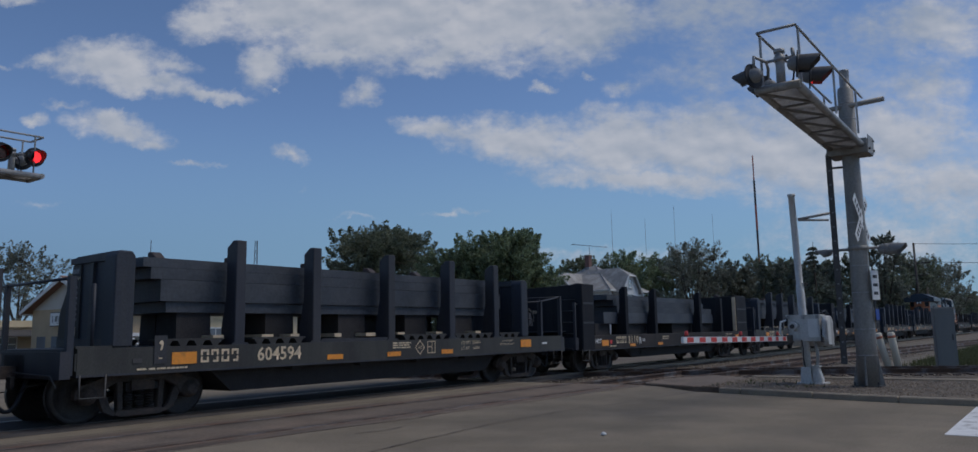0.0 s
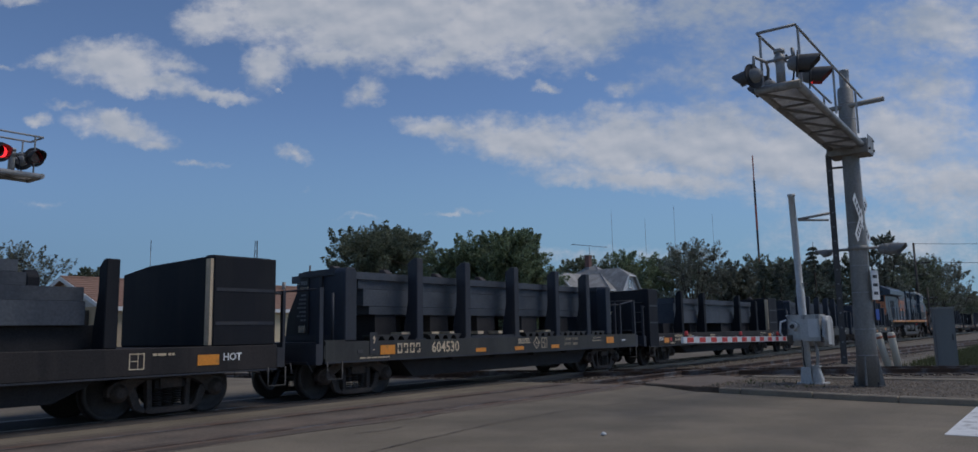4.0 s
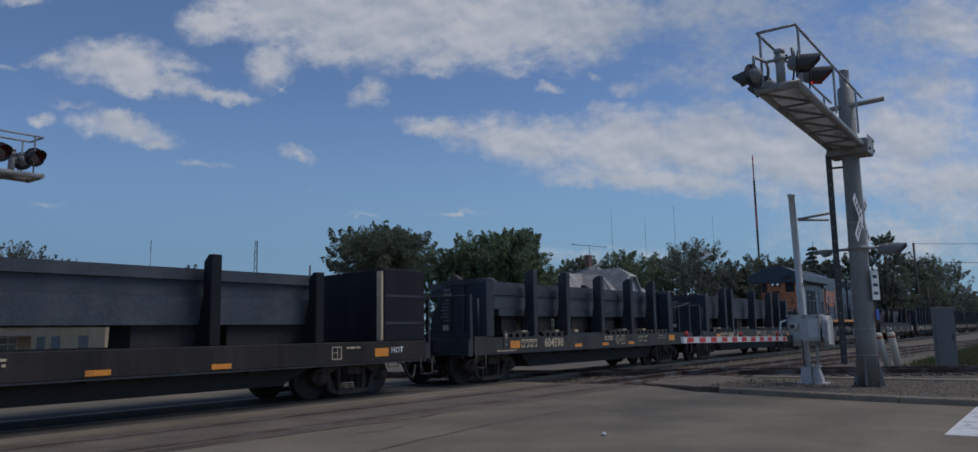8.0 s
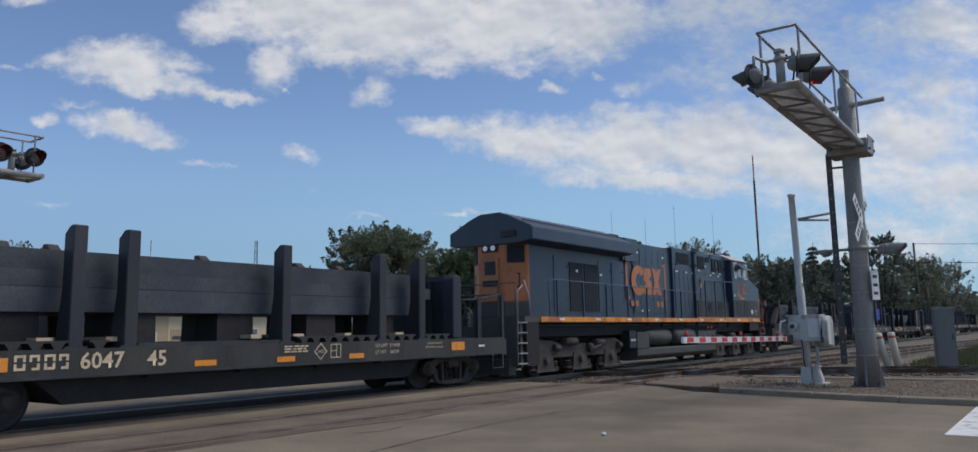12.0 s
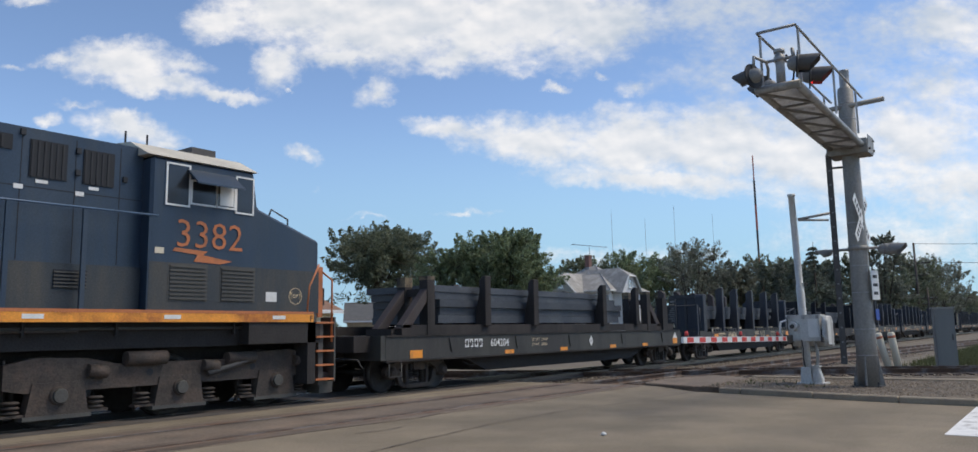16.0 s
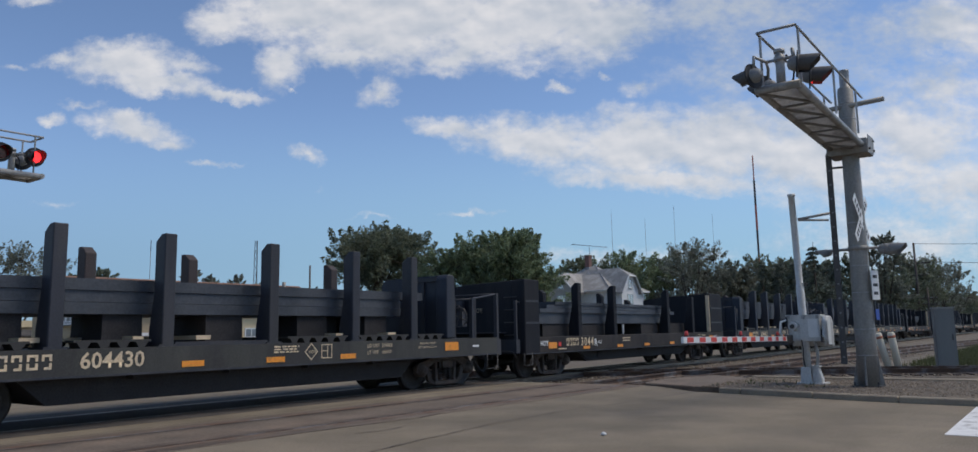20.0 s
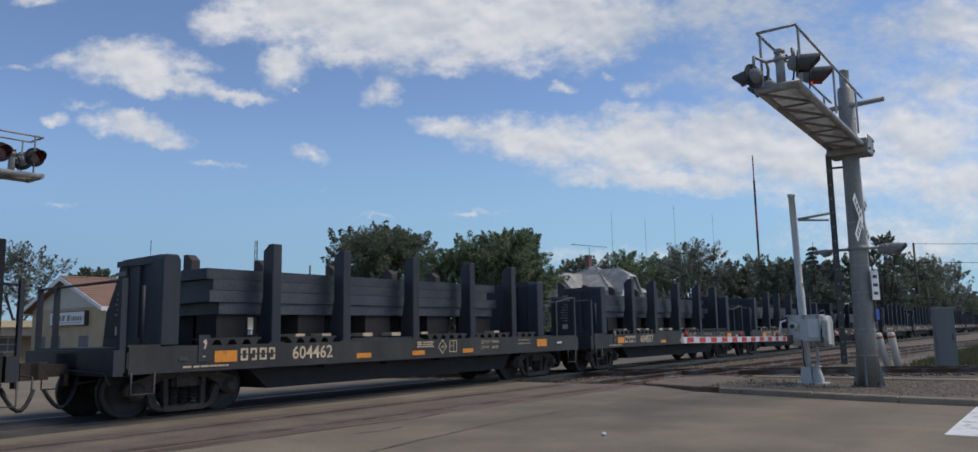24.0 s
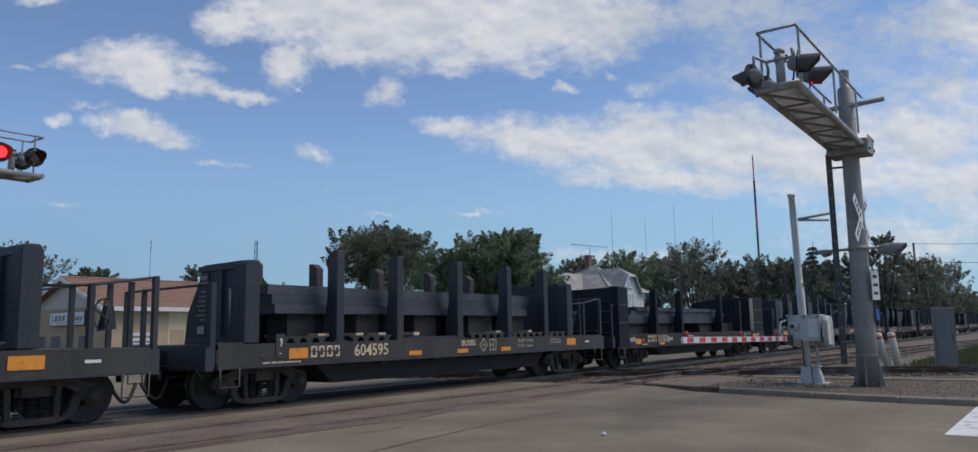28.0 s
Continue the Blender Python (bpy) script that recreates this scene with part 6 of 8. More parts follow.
def bulkhead_car(stakes=(3.64, 5.45, 7.61, 9.74, 11.57)):
    """Bulkhead flat car: steel end walls, five stakes a side, end platform with railings and brake wheel."""
    c = thing("bulkhead_flat_car", "black bulkhead flat car with tall stakes, loaded with steel", "flat car", "freight cars of the train")
    for s in (-1, 1):
        y0, y1 = sorted((s * SIDE, s * (SIDE - 0.1)))
        part("side_sill", box(B(), 0.75, 14.75, y0, y1, 0.8, 1.199), M["car_green"], c, bevel=0.012)
        fl = B()
        box(fl, 0.75, 14.75, *sorted((s * (SIDE + 0.004), s * (SIDE - 0.22))), 0.765, 0.8)
        part("sill_flange", fl, M["car_black"], c)
        rib = as_mesh("deck_rib", prism(B(), [(-0.05, 1.2), (0.05, 1.2), (0.105, 1.29), (0.155, 1.29), (0.155, 1.325), (-0.155, 1.325), (-0.155, 1.29), (-0.105, 1.29)], *sorted((s * (SIDE - 0.01), s * (SIDE - 0.3)))), M["car_green"])
        x = 2.2
        while x < 12.6:
            if min(abs(x - q) for q in stakes) > 0.2 and not stakes[1] < x < stakes[2]:
                part("deck_rib", rib, None, c, m=pose(x, 0, 0))
            x += 0.31
        part("deck_rim", box(B(), stakes[1] + 0.14, stakes[2] - 0.14, *sorted((s * (SIDE - 0.03), s * (SIDE - 0.3))), 1.2, 1.27), M["car_black"], c)
        for x in stakes:
            stake(c, x, s, 1.2, 3.09, material="car_black" if s < 0 else "stake_brown")
            part("stake_foot", box(B(), x - 0.17, x + 0.17, *sorted((s * (SIDE - 0.005), s * (SIDE - 0.5))), 1.2, 1.235), M["car_black"], c, bevel=0.008)
    part("deck", box(B(), 0.6, 14.85, -SIDE + 0.1, SIDE - 0.1, 1.12, 1.195), M["car_black"], c)
    part("centre_sill", prism(B(), [(0.5, 1.11), (0.5, 0.75), (3.2, 0.75), (4.2, 0.42), (11.0, 0.42), (12.0, 0.75), (14.8, 0.75), (14.8, 1.11)], -0.36, 0.36), M["under"], c)
    part("belly_sill", prism(B(), [(3.2, 0.8), (3.7, 0.36), (11.4, 0.36), (11.9, 0.8)], -1.2, 1.2), M["under"], c)
    for x in (5.0, 6.8, 8.6, 10.4):
        part("cross_bearer", box(B(), x - 0.08, x + 0.08, -1.4, 1.4, 0.7, 1.11), M["under"], c)
    # bulkheads
    for x0, x1, outline in ((1.28, 1.62, [(-1.47, 1.2), (0.5, 1.2), (0.42, 1.75), (0.03, 2.4), (0.0, 2.68), (-0.1, 2.73), (-1.3, 2.75), (-1.47, 2.68)]),
                            (12.72, 13.04, [(-1.47, 1.2), (0.78, 1.2), (0.74, 2.6), (0.6, 2.72), (-1.3, 2.75), (-1.47, 2.68)])):
        bh = part("bulkhead", prism(B(), outline, x0 + 0.08, x1 - 0.08, "x"), M["car_black_blue"], c, "black steel end bulkhead")
        part("bulkhead_post", prism(B(), [(x0, 1.21), (x1, 1.21), (x1, 2.66), (x1 - 0.06, 2.745), (x0 + 0.06, 2.745), (x0, 2.66)], -SIDE + 0.01, -SIDE + 0.36), M["car_black_blue"], bh, bevel=0.02)
        far = outline[2][0]
        part("bulkhead_rib", box(B(), x0 + 0.02, x1 - 0.02, -SIDE + 0.37, 0.0, 2.6, 2.7), M["car_black"], bh)
        part("bulkhead_rib", box(B(), x0 + 0.02, x1 - 0.02, -SIDE + 0.37, far - 0.05, 1.22, 1.34), M["car_black"], bh)
        part("bulkhead_rib", box(B(), x0 + 0.03, x1 - 0.03, -0.75, -0.66, 1.35, 2.59), M["car_black"], bh)
        if x0 > 2:
            part("side_tie", tube(B(), (x0 + 0.1, far - 0.1, 1.7), (x0 + 0.1, SIDE - 0.1, 1.25), 0.05, n=8), M["car_black"], bh)
        if x0 < 2:
            part("text_panel", prism(B(), [(-0.3, 1.36), (0.4, 1.36), (0.36, 1.8), (0.0, 2.42), (-0.03, 2.58), (-0.3, 2.58)], x0 + 0.05, x0 + 0.079, "x"), M["car_green"], bh)
            bm = B()
            for i, w in enumerate((0.0, 0.2, 0.22, 0.25, 0.3, 0.28, 0.3, 0.2)):
                y = -0.22
                while w > 0.04:
                    k = min(w, random.uniform(0.05, 0.12))
                    box(bm, x0 + 0.045, x0 + 0.049, y, y + k * 0.75, 2.28 - i * 0.09, 2.32 - i * 0.09)
                    y, w = y + k, w - k
            for i in range(4):
                box(bm, x0 + 0.045, x0 + 0.049, -0.25 + i * 0.055, -0.21 + i * 0.055, 2.44, 2.52)
            tagged(part("stencilled_writing", bm, M["grey_back"], bh), "lines of small stencilled writing", kind="stuff")
            part("white_tag", box(B(), x0 + 0.02, x0 + 0.049, -0.2, -0.02, 1.4, 1.55), M["stencil"], bh)
    # front end: railing across the end, and steps
    part("corner_post", box(B(), 0.6, 0.7, -SIDE + 0.02, -SIDE + 0.12, 0.8, 2.3), M["car_black_blue"], c)
    part("rail_post", box(B(), 0.62, 0.7, 0.75, 0.83, 1.1, 2.28), M["car_black_blue"], c)
    part("rail_post", box(B(), 0.62, 0.7, SIDE - 0.14, SIDE - 0.06, 1.1, 2.26), M["car_black_blue"], c)
    part("hand_rail", pipe(B(), [(0.66, -SIDE + 0.07, 2.27), (0.66, SIDE - 0.1, 2.25)], 0.025), M["car_black_blue"], c)
    part("inner_post", tube(B(), (1.0, -SIDE + 0.08, 1.2), (1.0, -SIDE + 0.08, 2.2), 0.03, n=8), M["car_black_blue"], c)
    part("step_board", box(B(), 0.72, 1.25, -SIDE + 0.01, -SIDE + 0.04, 0.86, 1.12), M["car_green"], c, bevel=0.01)
    part("step_edge", box(B(), 0.72, 1.28, -SIDE, -SIDE + 0.3, 1.2, 1.235), M["car_green"], c)
    for s in (-1, 1):
        part("stirrup_step", pipe(B(), [(0.8, s * SIDE, 0.8), (0.8, s * SIDE, 0.45), (1.2, s * SIDE, 0.45), (1.2, s * SIDE, 0.8)], 0.016, 5), M["dark_steel"], c)
    part("end_sill", box(B(), 0.5, 0.66, -SIDE, SIDE, 0.75, 1.16), M["car_black"], c, bevel=0.02)
    part("defect_card_holder", box(B(), 1.62, 1.78, -SIDE - 0.012, -SIDE - 0.006, 0.95, 1.02), M["dark_steel"], c)
    cbx = part("card_board", box(B(), 1.98, 2.2, -SIDE - 0.015, -SIDE - 0.006, 0.92, 1.38), M["car_black"], c)
    part("card", prism(B(), [(2.06, 1.26), (2.09, 1.3), (2.12, 1.3), (2.14, 1.24), (2.11, 1.14), (2.08, 1.14), (2.1, 1.22)], -SIDE - 0.018, -SIDE - 0.016), M["stencil"], cbx)
    part("card_line", box(B(), 2.06, 2.12, -SIDE - 0.018, -SIDE - 0.016, 1.0, 1.02), M["stencil"], cbx)
    # rear platform with railings and brake wheel
    for s in (-1, 1):
        for x, top in ((13.8, 2.2), (14.86, 2.36)):
            part("rail_post", box(B(), x - 0.04, x + 0.04, *sorted((s * (SIDE - 0.05), s * (SIDE - 0.15))), 1.1, top), M["car_black"], c)
        part("hand_rail", pipe(B(), [(13.04, s * (SIDE - 0.1), 2.14), (13.8, s * (SIDE - 0.1), 2.18), (14.86, s * (SIDE - 0.1), 2.34)], 0.025), M["car_black"], c)
        part("stirrup_step", pipe(B(), [(14.3, s * SIDE, 0.8), (14.3, s * SIDE, 0.42), (14.75, s * SIDE, 0.42), (14.75, s * SIDE, 0.8)], 0.016, 5), M["dark_steel"], c)
    for y in (-0.7, 0.0, 0.7):
        part("end_rail_post", box(B(), 14.8, 14.88, y - 0.04, y + 0.04, 1.1, 2.3), M["car_black"], c)
    part("hand_rail", pipe(B(), [(14.86, -SIDE + 0.1, 2.34), (14.86, SIDE - 0.1, 2.34)], 0.025), M["car_black"], c)
    part("end_sill", box(B(), 14.75, 14.92, -SIDE, SIDE, 0.75, 1.16), M["car_black"], c, bevel=0.02)
    bw = B()
    for i in range(20):
        a, b = 2 * math.pi * i / 20, 2 * math.pi * (i + 1) / 20
        tube(bw, (14.45, -0.5 + 0.26 * math.cos(a), 1.75 + 0.26 * math.sin(a)), (14.45, -0.5 + 0.26 * math.cos(b), 1.75 + 0.26 * math.sin(b)), 0.016, n=5)
    for i in range(4):
        a = math.pi / 2 * i + 0.4
        tube(bw, (14.45, -0.5, 1.75), (14.45, -0.5 + 0.3 * math.cos(a), 1.75 + 0.3 * math.sin(a)), 0.018, n=5)
    part("brake_wheel", bw, M["dark_steel"], c)
    part("brake_housing", box(B(), 14.46, 14.66, -0.6, -0.38, 1.5, 1.9, 0.04), M["car_black"], c, bevel=0.03)
    coupler(c, 0.02, 1)
    coupler(c, 15.2, -1)
    freight_truck(c, 2.05)
    freight_truck(c, 13.2)
    # markings
    reflector(c, 2.3, 0.9, 0.46, 0.2)
    reflector(c, 12.62, 0.92, 0.5, 0.2)
    for x in (5.7, 7.43, 9.27):
        reflector(c, x, 0.85, 0.42, 0.1)
    mark_blocks(c, 2.84, 0.91, 0.22, 4, 0.205)
    diamond(c, 8.5, 1.02, 0.17)
    frame_square(c, 8.76, 0.88, 0.28)
    words(c, "LD LMT  219400", 10.03, 1.06, 0.08), words(c, "LT WT    66600", 10.03, 0.92, 0.08)
    tagged(part("stencilled_writing", bars(((7.6, 1.12, 0.6), (7.6, 1.07, 0.55), (7.6, 1.02, 0.6), (1.7, 0.83, 0.9)), 0.03, M["stencil"], -SIDE - 0.006), M["stencil"], c), "rows of small stencilled writing", kind="stuff")
    words(c, "BULKHEAD HEIGHT", 11.72, 1.09, 0.045), words(c, "BETWEEN BULKHEADS", 11.66, 1.0, 0.045)
    part("notice", box(B(), 13.7, 13.95, -SIDE - 0.01, -SIDE - 0.006, 0.98, 1.03), M["white_paint"], c)
    return c


def block_car():
    """Flat car with thick dark end walls, three main stakes a side and timber battens."""
    c = thing("end_wall_flat_car", "black flat car with thick end walls, loaded with steel", "flat car", "freight cars of the train")
    for s in (-1, 1):
        y0, y1 = sorted((s * SIDE, s * (SIDE - 0.1)))
        part("side_sill", prism(B(), [(0.8, 0.74), (16.1, 0.74), (16.1, 1.18), (0.8, 1.18)], y0, y1), M["car_brown"], c, bevel=0.012)
        part("sill_flange", box(B(), 0.8, 16.1, *sorted((s * (SIDE + 0.004), s * (SIDE - 0.2))), 0.71, 0.74), M["car_black"], c)
        for x in (3.86, 6.2, 10.5, 12.9):
            stake(c, x, s, 1.18, 2.8 if x < 12 else 2.6, 0.22, 0.37, 0.24, "end_wall")
    part("deck", box(B(), 0.8, 16.1, -SIDE + 0.1, SIDE - 0.1, 1.1, 1.175), M["car_brown"], c)
    part("centre_sill", prism(B(), [(0.5, 1.09), (0.5, 0.75), (3.6, 0.72), (4.8, 0.42), (12.2, 0.42), (13.3, 0.72), (16.5, 0.75), (16.5, 1.09)], -0.36, 0.36), M["under"], c)
    part("belly_sill", prism(B(), [(4.0, 0.74), (4.7, 0.38), (12.2, 0.38), (13.0, 0.74)], -1.2, 1.2), M["under"], c)
    for x in (5.5, 8.4, 11.4):
        part("cross_bearer", box(B(), x - 0.08, x + 0.08, -1.4, 1.4, 0.66, 1.09), M["under"], c)
    for x0, x1, k in ((0.77, 1.52, 0), (14.7, 16.05, 1)):
        foot = 1.181 if k else 0.72
        w = part("end_wall", prism(B(), [(-SIDE - 0.004, foot), (SIDE + 0.004, foot), (SIDE + 0.004, 2.6), (0.6, 2.72), (-SIDE - 0.004, 2.78)], x0, x1, "x"), M["end_wall"], c, "thick dark end wall", bevel=0.02)
        part("top_plate", box(B(), x0 + 0.06, x1 - 0.06, -SIDE + 0.12, -SIDE + 0.34, 2.775, 2.8), M["end_wall"], w)
        for yy in (-1.1, -0.5):
            part("wall_seam", box(B(), (x0 - 0.008) if k == 0 else x1, x0 if k == 0 else (x1 + 0.008), yy, yy + 0.05, 0.85, 2.66), M["end_wall"], w)
        for s in (-1, 1):
            for z in (1.55, 2.15):
                part("wall_rib", box(B(), x0 + 0.05, x1 - 0.05, *sorted((s * (SIDE + 0.012), s * (SIDE + 0.003))), z, z + 0.06), M["car_black"], w)
        fx = x1 if k == 0 else x0
        yb = -SIDE + 0.09 if k else -0.75
        part("batten", box(B(), fx - 0.06 if k else fx + 0.001, fx - 0.001 if k else fx + 0.06, yb - 0.07, yb + 0.07, 1.2, 2.72), M["strap"], w, "pale timber batten")
        for z in (1.25, 1.6, 1.95, 2.3):
            part("grab_iron", pipe(B(), [(x0 - 0.05 if k == 0 else x1 + 0.05, -1.3, z), (x0 - 0.05 if k == 0 else x1 + 0.05, -0.85, z)], 0.014, 5), M["dark_steel"], w)
    bm = lettering("HOT", 0.12, M["stencil"])
    part("end_platform", box(B(), 0.3, 0.76, -0.9, 1.3, 1.3, 1.34), M["car_black"], c)
    part("brake_housing", box(B(), 0.62, 0.765, 0.55, 0.85, 1.75, 2.25, 0.02), M["car_black"], c, bevel=0.03)
    part("ratchet_box", tube(B(), (0.5, 0.7, 2.02), (0.62, 0.7, 2.02), 0.12, n=14), M["under"], c)
    part("lettering", bm, None, c, m=pose(0.765, 0.3, 1.9) @ Matrix.Rotation(radians(-90), 4, "Z"))
    for x in (0.5, 16.2):
        part("end_sill", box(B(), x - 0.02, x + 0.16, -SIDE + 0.1, SIDE - 0.1, 0.75, 1.12), M["car_black"], c, bevel=0.02)
    for s in (-1, 1):
        for x in (0.55, 16.35):
            part("rail_post", box(B(), x - 0.03, x + 0.03, *sorted((s * (SIDE - 0.12), s * (SIDE - 0.2))), 1.1, 2.2), M["car_black"], c)
        part("hand_rail", pipe(B(), [(16.05, s * (SIDE - 0.16), 2.15), (16.35, s * (SIDE - 0.16), 2.15)], 0.022), M["car_black"], c)
        part("hand_rail", pipe(B(), [(0.55, s * (SIDE - 0.16), 2.15), (0.77, s * (SIDE - 0.16), 2.15)], 0.022), M["car_black"], c)
        for x in (0.7, 15.9):
            part("stirrup_step", pipe(B(), [(x, s * SIDE, 0.76), (x, s * SIDE, 0.42), (x + 0.4, s * SIDE, 0.42), (x + 0.4, s * SIDE, 0.76)], 0.016, 5), M["dark_steel"], c)
    coupler(c, 0.02, 1)
    coupler(c, 17.05, -1)
    freight_truck(c, 2.75)
    freight_truck(c, 14.2)
    part("brake_rigging", pipe(B(), [(4.4, -1.2, 0.6), (4.7, -1.2, 0.45), (5.4, -1.2, 0.45), (5.4, -1.2, 0.7)], 0.03, 5), M["under"], c)
    reflector(c, 1.95, 0.84, 0.45, 0.18)
    reflector(c, 14.42, 0.86, 0.42, 0.18)
    for x in (3.95, 6.2, 8.25, 10.43):
        reflector(c, x, 0.78, 0.4, 0.09)
    words(c, "HOT", 1.52, 0.93, 0.14, "white_paint", bold=0.004), words(c, "HOT", 14.92, 0.93, 0.13, "white_paint", bold=0.004)
    mark_blocks(c, 2.95, 0.9, 0.22, 4, 0.19)
    part("pink_mark", box(B(), 2.5, 2.64, -SIDE - 0.012, -SIDE - 0.006, 0.9, 1.02), M["red"], c)
    frame_square(c, 13.2, 0.84, 0.26)
    tagged(part("stencilled_writing", bars(((6.6, 1.05, 0.6), (6.6, 0.97, 0.55), (2.5, 0.8, 0.5), (13.6, 1.05, 0.4)), 0.04, M["stencil"], -SIDE - 0.006), M["stencil"], c), "rows of small stencilled writing", kind="stuff")
    return c


def brace_car():
    """Older flat car with deep sills and braced end frames."""
    c = thing("braced_flat_car", "green-black flat car with deep sills and braced end frames", "flat car", "freight cars of the train")
    for s in (-1, 1):
        y0, y1 = sorted((s * SIDE, s * (SIDE - 0.08)))
        part("side_sill", box(B(), 1.1, 17.1, y0, y1, 0.76, 1.27), M["car_green"], c, bevel=0.012)
        part("sill_flange", box(B(), 1.1, 17.1, *sorted((s * (SIDE + 0.03), s * (SIDE - 0.15))), 0.72, 0.755), M["car_brown"], c)
        part("sill_flange", box(B(), 1.1, 17.1, *sorted((s * (SIDE + 0.03), s * (SIDE - 0.15))), 1.275, 1.305), M["car_brown"], c)
        part("upper_beam", box(B(), 1.75, 16.9, *sorted((s * (SIDE - 0.12), s * (SIDE - 0.3))), 1.31, 1.54), M["car_brown"], c, bevel=0.01)
        for x in (4.93, 7.22, 11.3, 13.7):
            stake(c, x, s, 1.5, 2.8, 0.26, 0.34, 0.2, "car_brown")
        for x in (3.4, 6.2, 9.0, 12.4, 15.6):
            part("sill_gusset", prism(B(), [(x - 0.12, 1.22), (x + 0.12, 1.22), (x + 0.04, 0.9), (x - 0.04, 0.9)], *sorted((s * (SIDE + 0.025), s * (SIDE + 0.001)))), M["car_green"], c)
    part("rear_post", box(B(), 15.85, 16.25, -SIDE + 0.05, -SIDE + 0.3, 1.3, 2.48), M["car_brown"], c, bevel=0.02)
    part("rear_post", box(B(), 15.85, 16.25, SIDE - 0.3, SIDE - 0.05, 1.3, 2.48), M["car_brown"], c, bevel=0.02)
    for x, e in ((2.75, -1), (14.75, 1)):
        for y0 in (-SIDE + 0.1, -0.7):
            po = part("end_post", box(B(), x - 0.13, x + 0.13, y0, y0 + 0.26, 1.31, 2.69), M["car_brown"], c, bevel=0.02)
            part("post_tip", box(B(), x - 0.134, x + 0.134, y0 - 0.004, y0 + 0.264, 2.46 if y0 > -1 else 2.6, 2.694), M["post_tip"], po, "bare worn post tip", bevel=0.02)
            part("brace", prism(B(), [(x + e * 0.1, 2.1), (x + e * 0.72, 1.45), (x + e * 1.05, 1.45), (x + e * 0.1, 2.42)], y0 + 0.02, y0 + 0.24), M["stake_brown"], c, "rust-brown diagonal brace", bevel=0.015)
        part("cross_beam", box(B(), x - 0.08, x + 0.08, -SIDE + 0.36, -0.7, 2.22, 2.4), M["car_brown"], c)
        part("brace_foot", box(B(), x + min(e * 0.2, e * 1.15), x + max(e * 0.2, e * 1.15), -SIDE + 0.31, -0.4, 1.301, 1.45), M["car_brown"], c)
    part("deck", box(B(), 1.1, 17.1, -SIDE + 0.09, SIDE - 0.09, 1.2, 1.3), M["car_brown"], c)
    for x in (0.95, 17.1):
        part("end_sill", box(B(), x, x + 0.14, -SIDE, SIDE, 0.76, 1.3), M["car_green"], c, bevel=0.02)
    part("end_platform", box(B(), 0.45, 0.95, -1.2, 1.2, 0.95, 1.3), M["car_brown"], c)
    part("end_platform", box(B(), 17.24, 18.1, -1.2, 1.2, 0.95, 1.2), M["car_brown"], c)
    part("centre_sill", prism(B(), [(0.5, 1.19), (0.5, 0.72), (4.2, 0.72), (5.2, 0.42), (13.4, 0.42), (14.4, 0.72), (18.1, 0.72), (18.1, 1.19)], -0.36, 0.36), M["under"], c)
    part("belly_sill", prism(B(), [(4.1, 0.76), (5.2, 0.36), (13.6, 0.36), (14.8, 0.76)], -1.2, 1.2), M["under"], c)
    coupler(c, 0.02, 1)
    coupler(c, 18.65, -1)
    freight_truck(c, 2.65)
    freight_truck(c, 16.3)
    part("brake_rigging", pipe(B(), [(4.3, -1.1, 0.62), (4.6, -1.1, 0.5), (5.3, -1.1, 0.5), (5.3, -1.1, 0.62)], 0.03, 5), M["under"], c)
    for s in (-1, 1):
        for x in (1.2, 16.6):
            part("stirrup_step", pipe(B(), [(x, s * SIDE, 0.74), (x, s * SIDE, 0.4), (x + 0.4, s * SIDE, 0.4), (x + 0.4, s * SIDE, 0.74)], 0.016, 5), M["dark_steel"], c)
    # end ladder and railing
    for y in (-1.1, -0.6, 0.6, 1.1):
        part("rail_post", tube(B(), (17.9, y, 1.1), (17.9, y, 2.5), 0.025, n=6), M["car_black"], c)
    for z in (1.5, 1.85, 2.2, 2.5):
        part("ladder_rung", tube(B(), (17.9, -1.1, z), (17.9, -0.6, z), 0.018, n=6), M["car_black"], c)
    reflector(c, 1.88, 0.78, 0.42, 0.18)
    reflector(c, 16.5, 0.8, 0.4, 0.2)
    for x in (5.6, 8.4, 11.5, 13.9):
        reflector(c, x, 0.77, 0.4, 0.1)
    mark_blocks(c, 3.9, 0.98, 0.2, 4, 0.19, "white_paint")
    words(c, "604204", 4.95, 0.98, 0.2, "white_paint", bold=0.003)
    words(c, "LD LMT  218600", 6.9, 1.08, 0.085), words(c, "LT WT    69400", 6.9, 0.94, 0.085)
    diamond(c, 10.25, 1.02, 0.17, True)
    bm = prism(B(), [(16.5, 1.0), (16.9, 1.0), (16.72, 1.22)], -SIDE - 0.012, -SIDE - 0.006)
    part("paint_mark", bm, M["white_paint"], c)
    return c


def slab_mesh(length, width, height):
    """A long flat steel slab with eased edges."""
    key = ("slab", round(length, 2), round(width, 2), round(height, 2))
    if key not in letters:
        letters[key] = as_mesh("steel_slab", box(B(), 0, length, -width / 2, width / 2, 0, height), M["beam"], 0.012)
    return letters[key]


